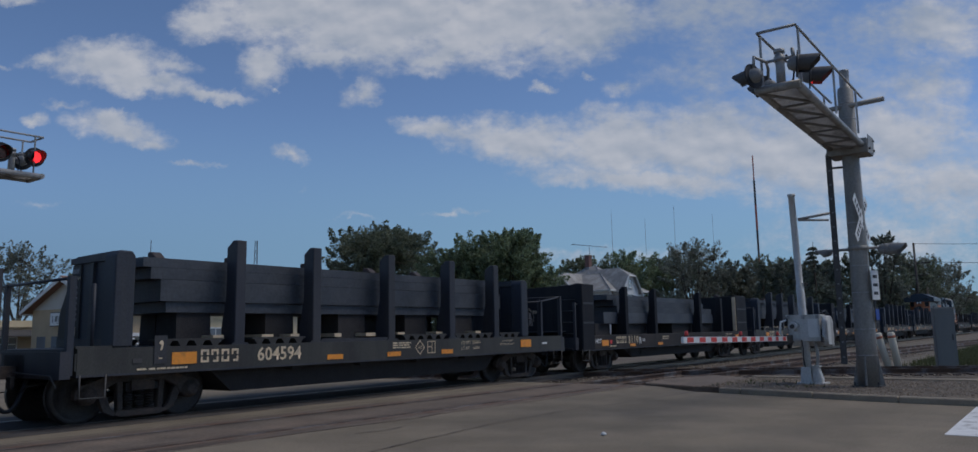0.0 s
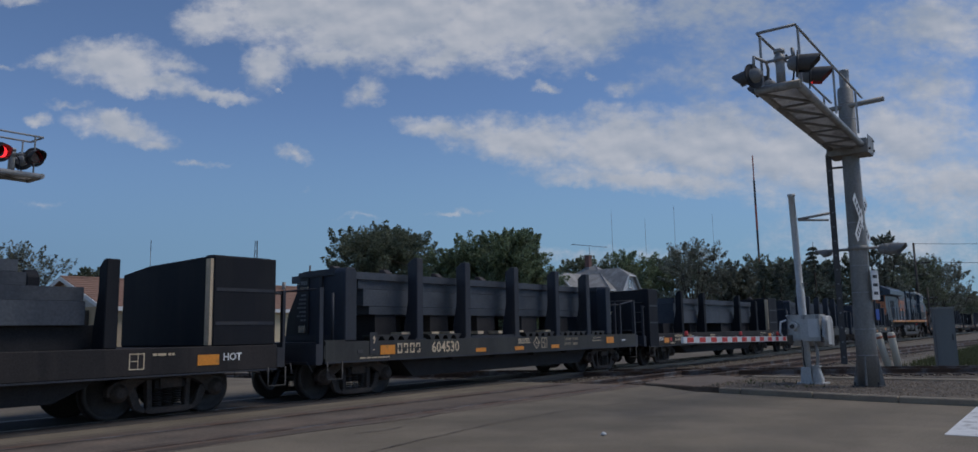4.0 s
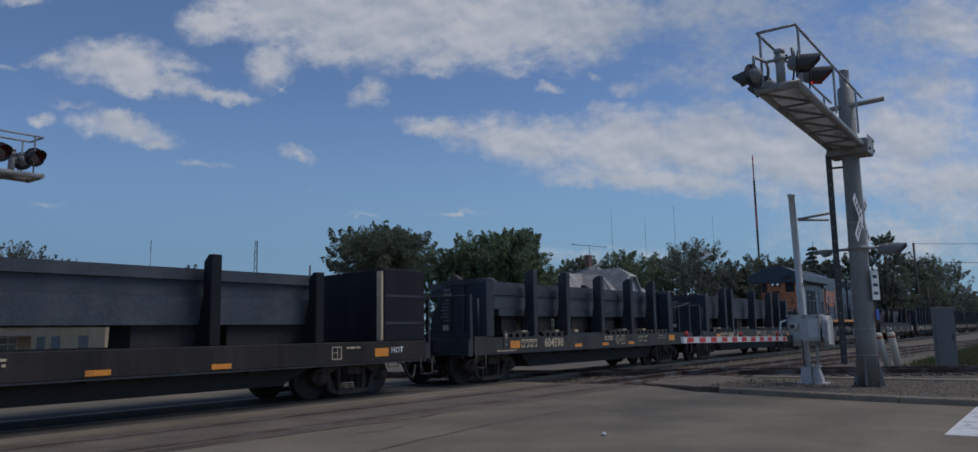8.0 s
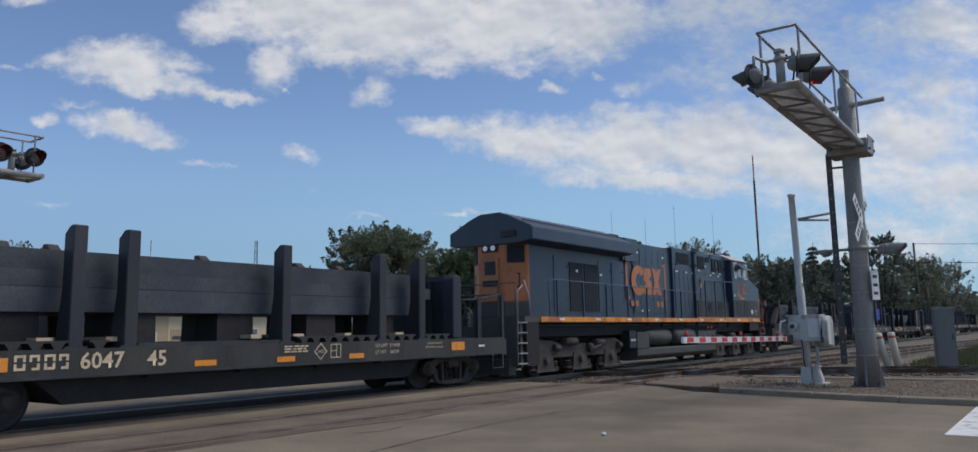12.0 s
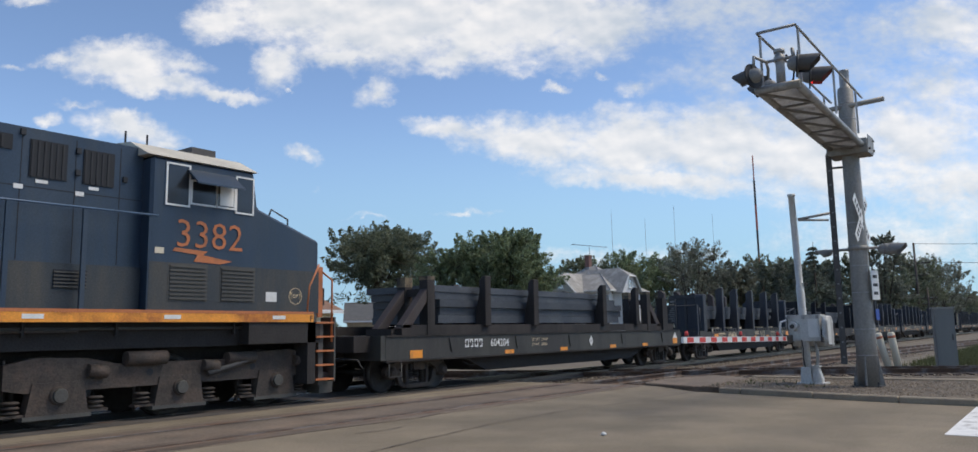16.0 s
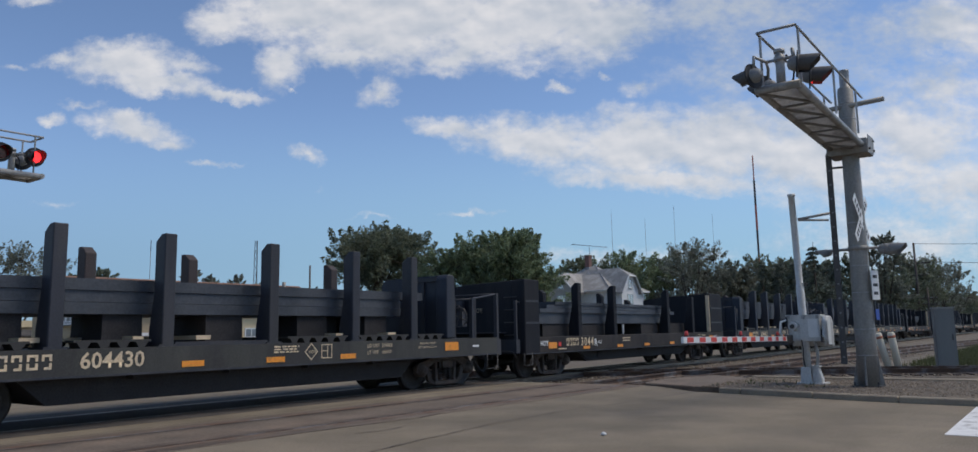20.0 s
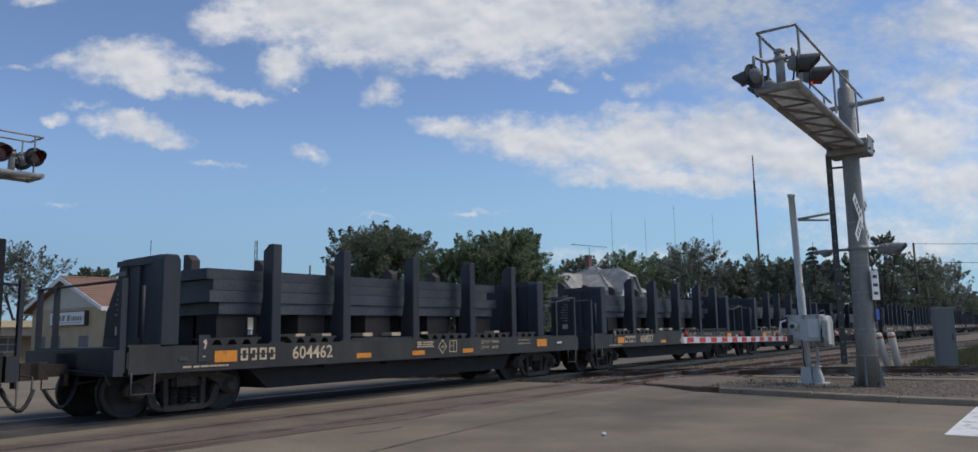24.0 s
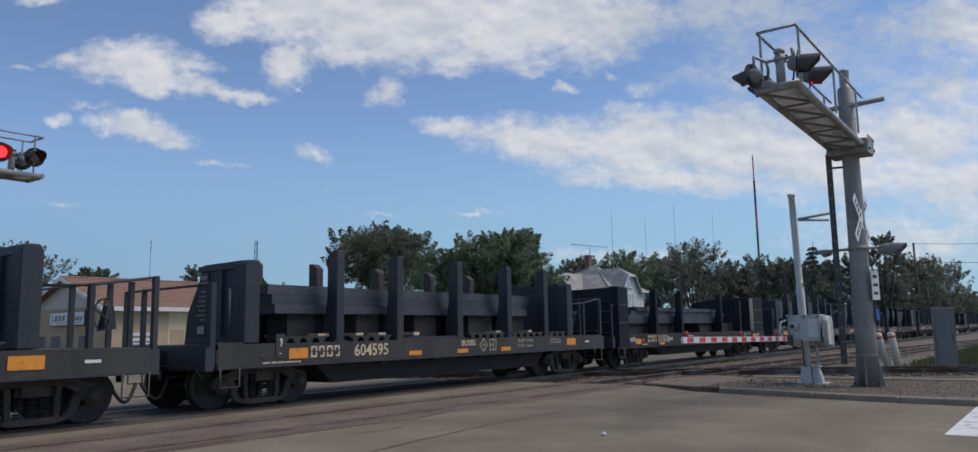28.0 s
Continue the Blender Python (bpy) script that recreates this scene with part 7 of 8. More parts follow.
def load(s0, z0, tiers, blocks, half=1.08, group="steel load"):
    """Stacked steel on timber blocks. tiers: (start, end, height) from the bottom up; blocks: (start, end), from the deck's top."""
    deck = blocks[0]
    for a, b in blocks[1:]:
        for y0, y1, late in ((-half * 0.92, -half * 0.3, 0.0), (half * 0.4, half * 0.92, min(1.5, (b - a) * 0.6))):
            ob = solo("dunnage_block", box(B(), late, b - a, y0, y1, 0, z0 - deck, 0.012), M["dunnage"], "dark dunnage timber under the load", "timber", "dunnage timbers")
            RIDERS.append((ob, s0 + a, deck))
    z = z0
    for a, b, h in tiers:
        w = 2 * half - random.choice((0.0, 0.04, 0.1))
        ob = new("steel_slab", slab_mesh(b - a, w, h - 0.006))
        tagged(ob, "long blue-grey steel slab in a stack on the car", "steel slab", group)
        RIDERS.append((ob, s0 + a + 0.05 * random.uniform(-1, 1), z, random.uniform(-0.045, 0.045)))
        z += h


def ride(ob, s, z=0.0, y=0.0):
    RIDERS.append((ob, s, z, y))


def locomotive():
    """Six-axle diesel locomotive, long hood leading; x 0 at the leading deck end."""
    c = thing("locomotive", "navy blue and orange diesel locomotive with dirt-streaked flanks", "locomotive")
    Hh = 1.0            # half width of the hood
    L = 21.1
    part("frame", box(B(), 0.45, L, -1.2, 1.2, 1.18, 1.6), M["under"], c, bevel=0.02)
    part("end_frame", box(B(), 19.4, L, -1.5, 1.5, 1.2, 1.599), M["under"], c, bevel=0.02)
    for s in (-1, 1):
        y0, y1 = sorted((s * 1.53, s * 1.5))
        st = part("side_stripe", box(B(), 1.3, 20.9, y0, y1, 1.6, 1.75), M["loco_yellow"], c, "worn orange-yellow sill stripe")
        for i in range(9):
            part("white_patch", box(B(), 2.3 + i * 2.2, 2.6 + i * 2.2, *sorted((s * 1.534, s * 1.531)), 1.65, 1.72), M["white_paint"], st)
        part("stripe_grime", box(B(), 13.0, 20.9, *sorted((s * 1.533, s * 1.5)), 1.751, 1.8), M["loco_orange"], c)
    part("centre_girder", box(B(), 0.6, 20.9, -0.55, 0.55, 0.78, 1.178), M["under"], c)
    part("walkway", box(B(), 0.5, L - 0.1, -1.5, 1.5, 1.6, 1.76), M["loco_grey"], c)
    # hood sections
    part("radiator_hood", box(B(), 1.52, 8.3, -Hh + 0.02, Hh - 0.02, 1.76, 3.95), M["loco_blue"], c, bevel=0.03)
    part("hood_end", prism(B(), [(1.0, -0.45), (1.5, -1.0), (1.56, -1.0), (1.56, 1.0), (1.5, 1.0), (1.0, 0.45)], 2.2, 3.94, "z"), M["loco_orange"], c, "orange chamfered hood end", bevel=0.03)
    part("hood_end_base", prism(B(), [(0.99, -0.46), (1.49, -1.01), (1.57, -1.01), (1.57, 1.01), (1.49, 1.01), (0.99, 0.46)], 1.76, 2.21, "z"), M["loco_grey"], c, bevel=0.03)
    # radiator wings: a broad roof block with slanted cheeks
    prof = [(-1.0, 3.88), (-1.52, 3.95), (-1.52, 4.34), (-0.75, 4.7), (-0.38, 4.83), (0.38, 4.83), (0.75, 4.7), (1.52, 4.34), (1.52, 3.95), (1.0, 3.88)]
    wing = part("radiator_housing", prism(B(), prof, 0.95, 7.4, "x"), M["loco_blue"], c, "overhanging dark radiator block", bevel=0.03)
    part("wing_end", prism(B(), [(-1.05, 3.75), (-1.09, 3.8), (-1.09, 4.4), (-0.7, 4.66), (0.7, 4.66), (1.09, 4.4), (1.09, 3.8), (1.05, 3.75)], 7.4, 7.59, "x"), M["loco_blue"], wing, bevel=0.03)
    for i in range(22):
        part("radiator_fin", box(B(), 1.0 + i * 0.3, 1.14 + i * 0.3, -0.36, 0.36, 4.832, 4.845), M["grille"], wing)
    for s in (-1, 1):
        part("wing_rod", pipe(B(), [(1.0, s * 1.15, 4.56), (7.35, s * 1.15, 4.56)], 0.02, 5), M["loco_grey"], wing)
    part("engine_hood", box(B(), 8.3, 11.65, -Hh, Hh, 1.76, 4.5), M["loco_blue"], c, bevel=0.06)
    part("hood_shoulder", box(B(), 7.6, 8.6, -Hh - 0.1, Hh + 0.1, 3.78, 4.6), M["loco_blue"], c, bevel=0.05)
    part("blower_hood", box(B(), 11.65, 13.7, -Hh - 0.12, Hh + 0.12, 1.76, 4.56), M["loco_blue"], c, bevel=0.05)
    part("control_hood", box(B(), 13.7, 17.4, -Hh - 0.22, Hh + 0.22, 1.76, 4.53), M["loco_blue"], c, bevel=0.05)
    part("exhaust_stack", box(B(), 7.7, 8.45, -0.5, 0.3, 4.6, 4.82, 0.05), M["under"], c, bevel=0.03)
    hn = part("horn", tube(B(), (9.8, -0.3, 4.62), (10.3, -0.3, 4.66), 0.06, 0.09, n=10), M["black"], c, "cluster of air horns")
    for i in range(3):
        part("horn_bell", tube(B(), (9.85 + i * 0.17, -0.42, 4.58), (9.75 + i * 0.25, -0.42, 4.7), 0.06, 0.09, n=10), M["black"], hn)
    for s in (-1, 1):
        def door(x, w, z0, z1, y, nm="hood_door", material="loco_blue"):
            d = part(nm, box(B(), x, x + w, *sorted((s * (y + 0.022), s * y)), z0, z1), M[material], c, bevel=0.008)
            for k in (0.2, 0.8):
                part("latch", box(B(), x + w - 0.09, x + w - 0.04, *sorted((s * (y + 0.04), s * (y + 0.022))), z0 + (z1 - z0) * k, z0 + (z1 - z0) * k + 0.07), M["dark_steel"], d)
            return d
        for i in range(6):
            door(8.36 + i * 0.545, 0.525, 1.95, 3.72 if i == 0 else 4.3, Hh)
        door(11.8, 0.42, 1.95, 3.7, Hh + 0.12), door(12.25, 0.42, 1.95, 3.7, Hh + 0.12), door(12.7, 0.42, 1.95, 3.7, Hh + 0.12), door(13.15, 0.42, 1.95, 3.7, Hh + 0.12)
        for i in range(5):
            if i in (1, 2):
                door(2.9 + i * 0.95, 0.85, 1.95, 3.5, Hh - 0.02, "screen_door", "grille")
            else:
                door(2.9 + i * 0.95, 0.85, 1.95, 3.65, Hh - 0.02)
        for x0, x1, z0, z1, y in ((12.05, 13.35, 3.93, 4.4, Hh + 0.12), (14.0, 14.72, 3.82, 4.38, Hh + 0.22), (14.9, 15.35, 4.15, 4.38, Hh + 0.22), (15.6, 16.15, 3.78, 4.36, Hh + 0.22), (16.4, 16.9, 3.78, 4.34, Hh + 0.22)):
            gr = part("grille", box(B(), x0, x1, *sorted((s * (y + 0.02), s * y)), z0, z1), M["grille"], c, "black louvred grille")
            n = int((x1 - x0) / 0.09)
            for i in range(n):
                part("louvre", box(B(), x0 + 0.02 + i * 0.09, x0 + 0.05 + i * 0.09, *sorted((s * (y + 0.03), s * (y + 0.021))), z0 + 0.02, z1 - 0.02), M["black"], gr)
        for x, z in ((8.9, 1.98), (10.9, 4.05), (12.0, 3.3), (12.5, 3.3), (13.6, 3.6), (14.4, 3.85), (15.4, 3.58), (16.3, 3.58), (8.0, 4.0), (8.5, 4.1), (4.2, 3.2), (5.8, 3.15), (9.4, 2.0)):
            y = Hh + (0.222 if x > 13.7 else 0.122 if x > 11.65 else 0.102 if z > 3.8 and x < 8.6 else 0.023)
            part("warning_decal", box(B(), x, x + 0.13, *sorted((s * (y + 0.006), s * y)), z, z + 0.07), M["white_paint"], c)
        # lower control cabinet with vents
        part("lower_cabinet", box(B(), 13.72, 17.38, *sorted((s * 1.3, s * 1.1)), 1.76, 2.5), M["loco_low"], c, bevel=0.04)
        for x in (14.75, 16.0):
            vt = part("vent", box(B(), x, x + 0.5, *sorted((s * 1.312, s * 1.301)), 2.12, 2.4), M["grille"], c)
            for i in range(5):
                part("louvre", box(B(), x, x + 0.5, *sorted((s * 1.33, s * 1.313)), 2.13 + i * 0.055, 2.155 + i * 0.055), M["loco_grey"], vt)
        part("tall_panel", box(B(), 14.2, 15.0, *sorted((s * (Hh + 0.25), s * (Hh + 0.22))), 2.5, 3.45), M["loco_blue"], c, bevel=0.01)
        # hand rails along the walkway
        pts = [(1.9, s * 1.45, 1.78), (1.85, s * 1.45, 2.75), (2.1, s * 1.45, 2.85), (13.35, s * 1.45, 2.8), (14.05, s * 1.48, 3.35), (17.55, s * 1.5, 3.37)]
        part("hand_rail", pipe(B(), pts, 0.02), M["rail_blue"], c, "blue walkway hand rail")
        for i in range(8):
            x = 2.35 + i * 1.54
            part("rail_stanchion", box(B(), x - 0.035, x + 0.035, *sorted((s * 1.47, s * 1.42)), 1.6, 2.83), M["loco_blue"], c)
        for x in (14.12, 15.25, 16.35, 17.42):
            part("rail_stanchion", box(B(), x - 0.035, x + 0.035, *sorted((s * 1.5, s * 1.45)), 1.6, 3.36), M["loco_blue"], c)
        for x in (13.76, 14.8, 15.48, 16.28, 17.0):
            part("panel_joint", box(B(), x, x + 0.014, *sorted((s * (Hh + 0.223), s * (Hh + 0.22))), 2.52, 4.46), M["grille"], c)
        part("panel_joint", box(B(), 13.74, 17.36, *sorted((s * (Hh + 0.223), s * (Hh + 0.22))), 3.62, 3.634), M["grille"], c)
        part("yellow_tag", box(B(), 13.62, 13.7, *sorted((s * 1.48, s * 1.46)), 3.0, 3.2), M["loco_yellow"], c)
        for x, z in ((11.95, 3.86), (13.5, 3.86), (13.8, 4.42), (13.8, 3.9), (15.45, 4.4), (16.28, 3.9), (17.05, 3.9), (16.28, 4.25)):
            part("lifting_lug", box(B(), x, x + 0.07, *sorted((s * (Hh + (0.26 if x > 13.7 else 0.16)), s * (Hh + (0.22 if x > 13.7 else 0.12)))), z, z + 0.09), M["black"], c)
        for x, z, w in ((14.05, 3.74, 0.2), (14.82, 3.95, 0.13), (15.7, 3.7, 0.18), (16.5, 3.7, 0.16), (11.9, 3.6, 0.2), (12.9, 3.6, 0.16)):
            part("warning_decal", box(B(), x, x + w, *sorted((s * (Hh + (0.232 if x > 13.7 else 0.152)), s * (Hh + (0.224 if x > 13.7 else 0.144)))), z, z + 0.05), M["white_paint"], c)
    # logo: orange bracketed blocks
    y = -Hh - 0.026
    for x0, w in ((7.72, 0.28), (11.13, -0.28)):
        xa = x0 + (0.12 if w > 0 else -0.12)
        part("logo_bracket", prism(B(), [(x0, 2.42), (x0 + w, 2.42), (x0 + w, 2.53), (xa, 2.53), (xa, 3.73), (x0 + w, 3.73), (x0 + w, 3.84), (x0, 3.84)], y - 0.005, y), M["loco_orange"], c, "orange bracket shape")
    bm = B()
    n = 24
    for k in range(n):
        a0, a1 = radians(38 + 284 * k / n), radians(38 + 284 * (k + 1) / n)
        o = lambda a, r: (8.74 + (0.6 if r > 0.9 else 0.5) * r * math.cos(a), 3.12 + 0.55 * r * math.sin(a))
        prism(bm, [o(a0, 0.46), o(a0, 1), o(a1, 1), o(a1, 0.46)], y - 0.006, y)
    part("logo_arc", bm, M["loco_orange"], c, "large faded orange emblem shape")
    part("logo_block", prism(B(), [(9.2, 2.62), (9.74, 2.62), (9.84, 2.72), (9.84, 3.08), (9.62, 3.2), (9.84, 3.34), (9.78, 3.6), (9.28, 3.6), (9.16, 3.48), (9.16, 3.16), (9.4, 3.03), (9.16, 2.9)], y - 0.006, y), M["loco_orange"], c, "large faded orange emblem shape")
    for pts in ([(9.88, 2.63), (10.2, 2.63), (10.7, 3.62), (10.36, 3.62)], [(10.36, 2.63), (10.7, 2.63), (10.2, 3.62), (9.88, 3.62)]):
        part("logo_bar", prism(B(), pts, y - 0.007 - 0.002 * (pts[0][0] > 10), y), M["loco_orange"], c, "large faded orange emblem shape")
    for x in (8.18, 8.55, 10.36, 10.73):
        part("logo_dot", tube(B(), (x, y, 2.28), (x, y - 0.006, 2.28), 0.12, n=16), M["loco_orange"], c)
    # cab and nose
    cab = part("cab", prism(B(), [(17.4, 1.76), (21.05, 1.76), (21.05, 3.22), (19.55, 3.72), (19.45, 4.4), (17.4, 4.38)], -1.5, 1.5), M["loco_blue"], c, "navy cab and short nose", bevel=0.05)
    part("cab_roof", prism(B(), [(-1.54, 4.39), (-0.95, 4.68), (0, 4.77), (0.95, 4.68), (1.54, 4.39)], 17.3, 19.5, "x"), M["loco_roof"], cab, "dusty pale cab roof")
    for x in (17.4, 17.8):
        part("roof_aerial", tube(B(), (x, -0.6, 4.68), (x, -0.6, 4.95), 0.02, n=6), M["black"], cab)
    part("cab_seat", box(B(), 18.7, 18.98, -1.531, -1.516, 3.68, 4.03), M["trim"], cab, "pale panel on the window")
    part("roof_unit", box(B(), 18.5, 19.0, -0.9, -0.3, 4.68, 4.82), M["dark_steel"], cab, bevel=0.02)
    for s in (-1, 1):
        for x0, x1, z0, z1 in ((17.68, 18.08, 3.6, 4.28), (18.15, 18.62, 3.66, 4.04), (18.66, 19.0, 3.66, 4.04), (19.06, 19.4, 3.6, 4.24)):
            w = part("cab_window", box(B(), x0, x1, *sorted((s * 1.515, s * 1.501)), z0, z1), M["cab_glass"], cab, "dark cab window")
            fr = B()
            for a in ((x0 - 0.03, x1 + 0.03, z0 - 0.03, z0), (x0 - 0.03, x1 + 0.03, z1, z1 + 0.03), (x0 - 0.03, x0, z0, z1), (x1, x1 + 0.03, z0, z1)):
                box(fr, a[0], a[1], *sorted((s * 1.525, s * 1.501)), a[2], a[3])
            part("window_frame", fr, M["white_paint"], w)
        part("sun_visor", prism(B(), [(1.5 * s, 4.2), (1.85 * s, 3.95), (1.85 * s, 3.98), (1.5 * s, 4.25)], 18.05, 19.0, "x"), M["loco_blue"], cab)
        for x in (17.75, 18.75):
            gv = part("vent", box(B(), x, x + 0.75, *sorted((s * 1.51, s * 1.501)), 1.95, 2.6), M["loco_grey"], cab)
            for i in range(9):
                part("louvre", box(B(), x + 0.03, x + 0.72, *sorted((s * 1.53, s * 1.511)), 1.98 + i * 0.068, 2.015 + i * 0.068), M["loco_grey"], gv)
        part("side_band", box(B(), 17.41, 21.04, *sorted((s * 1.506, s * 1.501)), 1.77, 2.6), M["loco_low"], cab)
    part("number", lettering("3382", 0.5, M["loco_orange"], -0.004), None, cab, "orange road number", m=pose(17.85, -1.515, 2.88))
    bm = B()
    prism(bm, [(17.86, 2.86), (18.49, 2.83), (18.4, 2.76), (19.0, 2.68), (18.75, 2.62), (18.22, 2.64), (18.3, 2.76), (17.82, 2.8)], -1.512, -1.503)
    part("number_flash", bm, M["loco_orange"], cab)
    part("notice", box(B(), 19.75, 20.0, -1.512, -1.507, 1.98, 2.16), M["white_paint"], cab)
    part("flag_decal", box(B(), 17.5, 17.66, -1.512, -1.507, 2.74, 2.84), M["bollard"], cab)
    bm = B()
    band = [[bm.verts.new((20.45 + q * math.cos(math.pi * k / 16), -1.511, 2.1 + q * math.sin(math.pi * k / 16))) for q in (0.15, 0.161)] for k in range(32)]
    for k in range(32):
        bm.faces.new((band[k][0], band[(k + 1) % 32][0], band[(k + 1) % 32][1], band[k][1]))
    ring = part("round_decal", bm, M["stencil"], cab, "round stencilled ring mark")
    part("lettering", lettering("DP", 0.075, M["stencil"]), None, ring, m=pose(20.378, -1.513, 2.065))
    for k in (-1, 1):
        for q in (0.09, 0.118):
            part("ring_arc", pipe(B(), [(20.45 + k * q, -1.511, 2.03), (20.45 + k * (q + 0.015), -1.511, 2.1), (20.45 + k * q, -1.511, 2.17)], 0.005, 4), M["stencil"], ring)
    part("end_letter", lettering("F", 0.11, M["black"], 0.004), None, c, m=pose(20.8, -1.533, 1.62))
    part("cable_box", box(B(), 21.2, 21.42, -1.25, -0.95, 1.95, 2.3), M["black"], c, bevel=0.02)
    part("safety_chain", pipe(B(), [(21.05, -1.3, 2.66), (21.12, -1.0, 2.5), (21.14, -0.7, 2.46), (21.12, -0.4, 2.52), (21.08, -0.2, 2.64)], 0.018, 5), M["dark_steel"], c)
    part("nose_grab", pipe(B(), [(19.95, -1.3, 3.66), (20.0, -1.3, 3.78), (20.4, -1.3, 3.62), (20.4, -1.3, 3.5)], 0.018, 5), M["dark_steel"], cab)
    # headlamps on the leading end and end details
    hl = part("headlamp_box", box(B(), 0.93, 1.0, -0.28, 0.28, 3.68, 3.9), M["black"], c, bevel=0.02)
    for yy in (-0.14, 0.14):
        part("headlamp", tube(B(), (0.93, yy, 3.79), (0.91, yy, 3.79), 0.08, n=14), lamp_white, hl, "round white headlamp")
    part("number_board", box(B(), 0.9, 0.948, -0.95, -0.45, 4.08, 4.26), M["black"], c)
    part("end_door", box(B(), 0.96, 1.0, -0.3, 0.3, 2.25, 3.5), M["loco_orange"], c, bevel=0.02)
    for s in (-1, 1):
        # window and bracket mark on the chamfered corner, whose face runs from (1.0, 0.45) to (1.5, 1.0)
        at = Matrix.Translation((1.25, s * 0.725, 0)) @ Matrix.Rotation(math.atan2(0.55 * s, 0.5), 4, "Z")
        o0, o1 = sorted((s * 0.03, s * 0.002))
        part("hood_window", box(B(), -0.26, 0.26, o0, o1, 3.35, 3.86), M["grille"], c, m=at)
        part("bracket_mark", box(B(), 0.08, 0.12, *sorted((s * 0.012, s * 0.002)), 2.62, 3.05), M["black"], c, m=at)
        part("bracket_mark", box(B(), 0.02, 0.079, *sorted((s * 0.012, s * 0.002)), 2.62, 2.66), M["black"], c, m=at)
        part("bracket_mark", box(B(), 0.02, 0.079, *sorted((s * 0.012, s * 0.002)), 3.01, 3.05), M["black"], c, m=at)
    part("end_pane", box(B(), 0.95, 0.959, -0.2, 0.2, 3.0, 3.4), M["black"], c)
    part("end_logo", box(B(), 0.952, 0.959, -0.28, 0.28, 2.66, 2.84), M["black"], c)
    for xe, f in ((0.45, 1), (L, -1)):
        pil = part("pilot", box(B(), min(xe, xe - f * 0.12), max(xe, xe - f * 0.12), -1.45, 1.45, 0.35, 1.6), M["loco_grey"], c, bevel=0.02)
        part("plow", prism(B(), [(-1.3, 0.18), (1.3, 0.18), (1.35, 0.6), (-1.35, 0.6)], xe - f * 0.16, xe - f * 0.5, "x"), M["loco_grey"], pil)
        part("coupler", box(B(), min(xe, xe - f * 0.7), max(xe, xe - f * 0.7), -0.15, 0.15, 0.7, 0.98), M["truck"], pil, bevel=0.03)
        for k in range(3):
            hx = xe - f * 0.14
            part("air_hose", pipe(B(), [(hx, -0.5 - 0.16 * k, 1.0), (hx - f * 0.1, -0.5 - 0.16 * k, 0.7), (hx - f * 0.25, -0.45 - 0.16 * k, 0.45), (hx - f * 0.35, -0.4 - 0.16 * k, 0.6)], 0.025, 5), M["black"], pil)
        part("end_rail", pipe(B(), [(xe + f * 0.05, -1.2, 1.76), (xe + f * 0.05, -1.2, 2.7), (xe + f * 0.05, 1.2, 2.7), (xe + f * 0.05, 1.2, 1.76)], 0.022), M["loco_grey"], c)
        for yy in (-0.6, 0.6):
            part("end_stanchion", tube(B(), (xe + f * 0.05, yy, 1.76), (xe + f * 0.05, yy, 2.7), 0.02, n=6), M["loco_grey"], c)
        for s in (-1, 1):
            sx = xe + f * 0.12
            well = part("step_well", box(B(), sx, sx + f * 0.62, *sorted((s * 1.5, s * 1.1)), 0.4, 1.6) if f > 0 else box(B(), sx - 0.2, sx, *sorted((s * 1.5, s * 1.1)), 0.4, 1.6), M["under"], c)
            for i in range(5):
                z = 0.45 + i * 0.28
                x0, x1 = sorted((xe - f * 0.35, xe + f * 0.12))
                part("step", box(B(), x0, x1, *sorted((s * 1.53, s * 1.15)), z, z + 0.035), M["loco_orange"] if f < 0 else M["galv"], well, "orange-edged step")
            part("step_stringer", box(B(), *sorted((xe - f * 0.38, xe - f * 0.34)), *sorted((s * 1.53, s * 1.12)), 0.42, 1.7), M["loco_grey"], well)
            part("step_rail", pipe(B(), [(xe - f * 0.3, s * 1.5, 1.2), (xe - f * 0.3, s * 1.5, 2.45), (xe - f * 0.05, s * 1.5, 2.6)], 0.022), M["loco_orange"] if f < 0 else M["galv"], well)
            part("step_rail", pipe(B(), [(xe + f * 0.35, s * 1.5, 1.76), (xe + f * 0.3, s * 1.5, 2.3), (xe + f * 0.05, s * 1.5, 2.75)], 0.022), M["loco_orange"] if f < 0 else M["galv"], well)
            if f < 0:
                part("corner_post", box(B(), xe - f * 0.12, xe - f * 0.02, *sorted((s * 1.4, s * 1.28)), 1.7, 2.75) if f > 0 else box(B(), xe + 0.02, xe + 0.14, *sorted((s * 1.4, s * 1.28)), 1.7, 2.72), M["loco_orange"], c)
    # underframe: fuel tank, air reservoirs, boxes
    part("fuel_tank", prism(B(), [(-1.44, 0.68), (-1.44, 0.42), (-1.1, 0.26), (1.1, 0.26), (1.44, 0.42), (1.44, 0.68)], 7.56, 15.1, "x"), M["loco_grey"], c, bevel=0.03)
    part("tank_top", box(B(), 7.7, 15.0, -0.8, 0.8, 0.68, 1.3), M["under"], c)
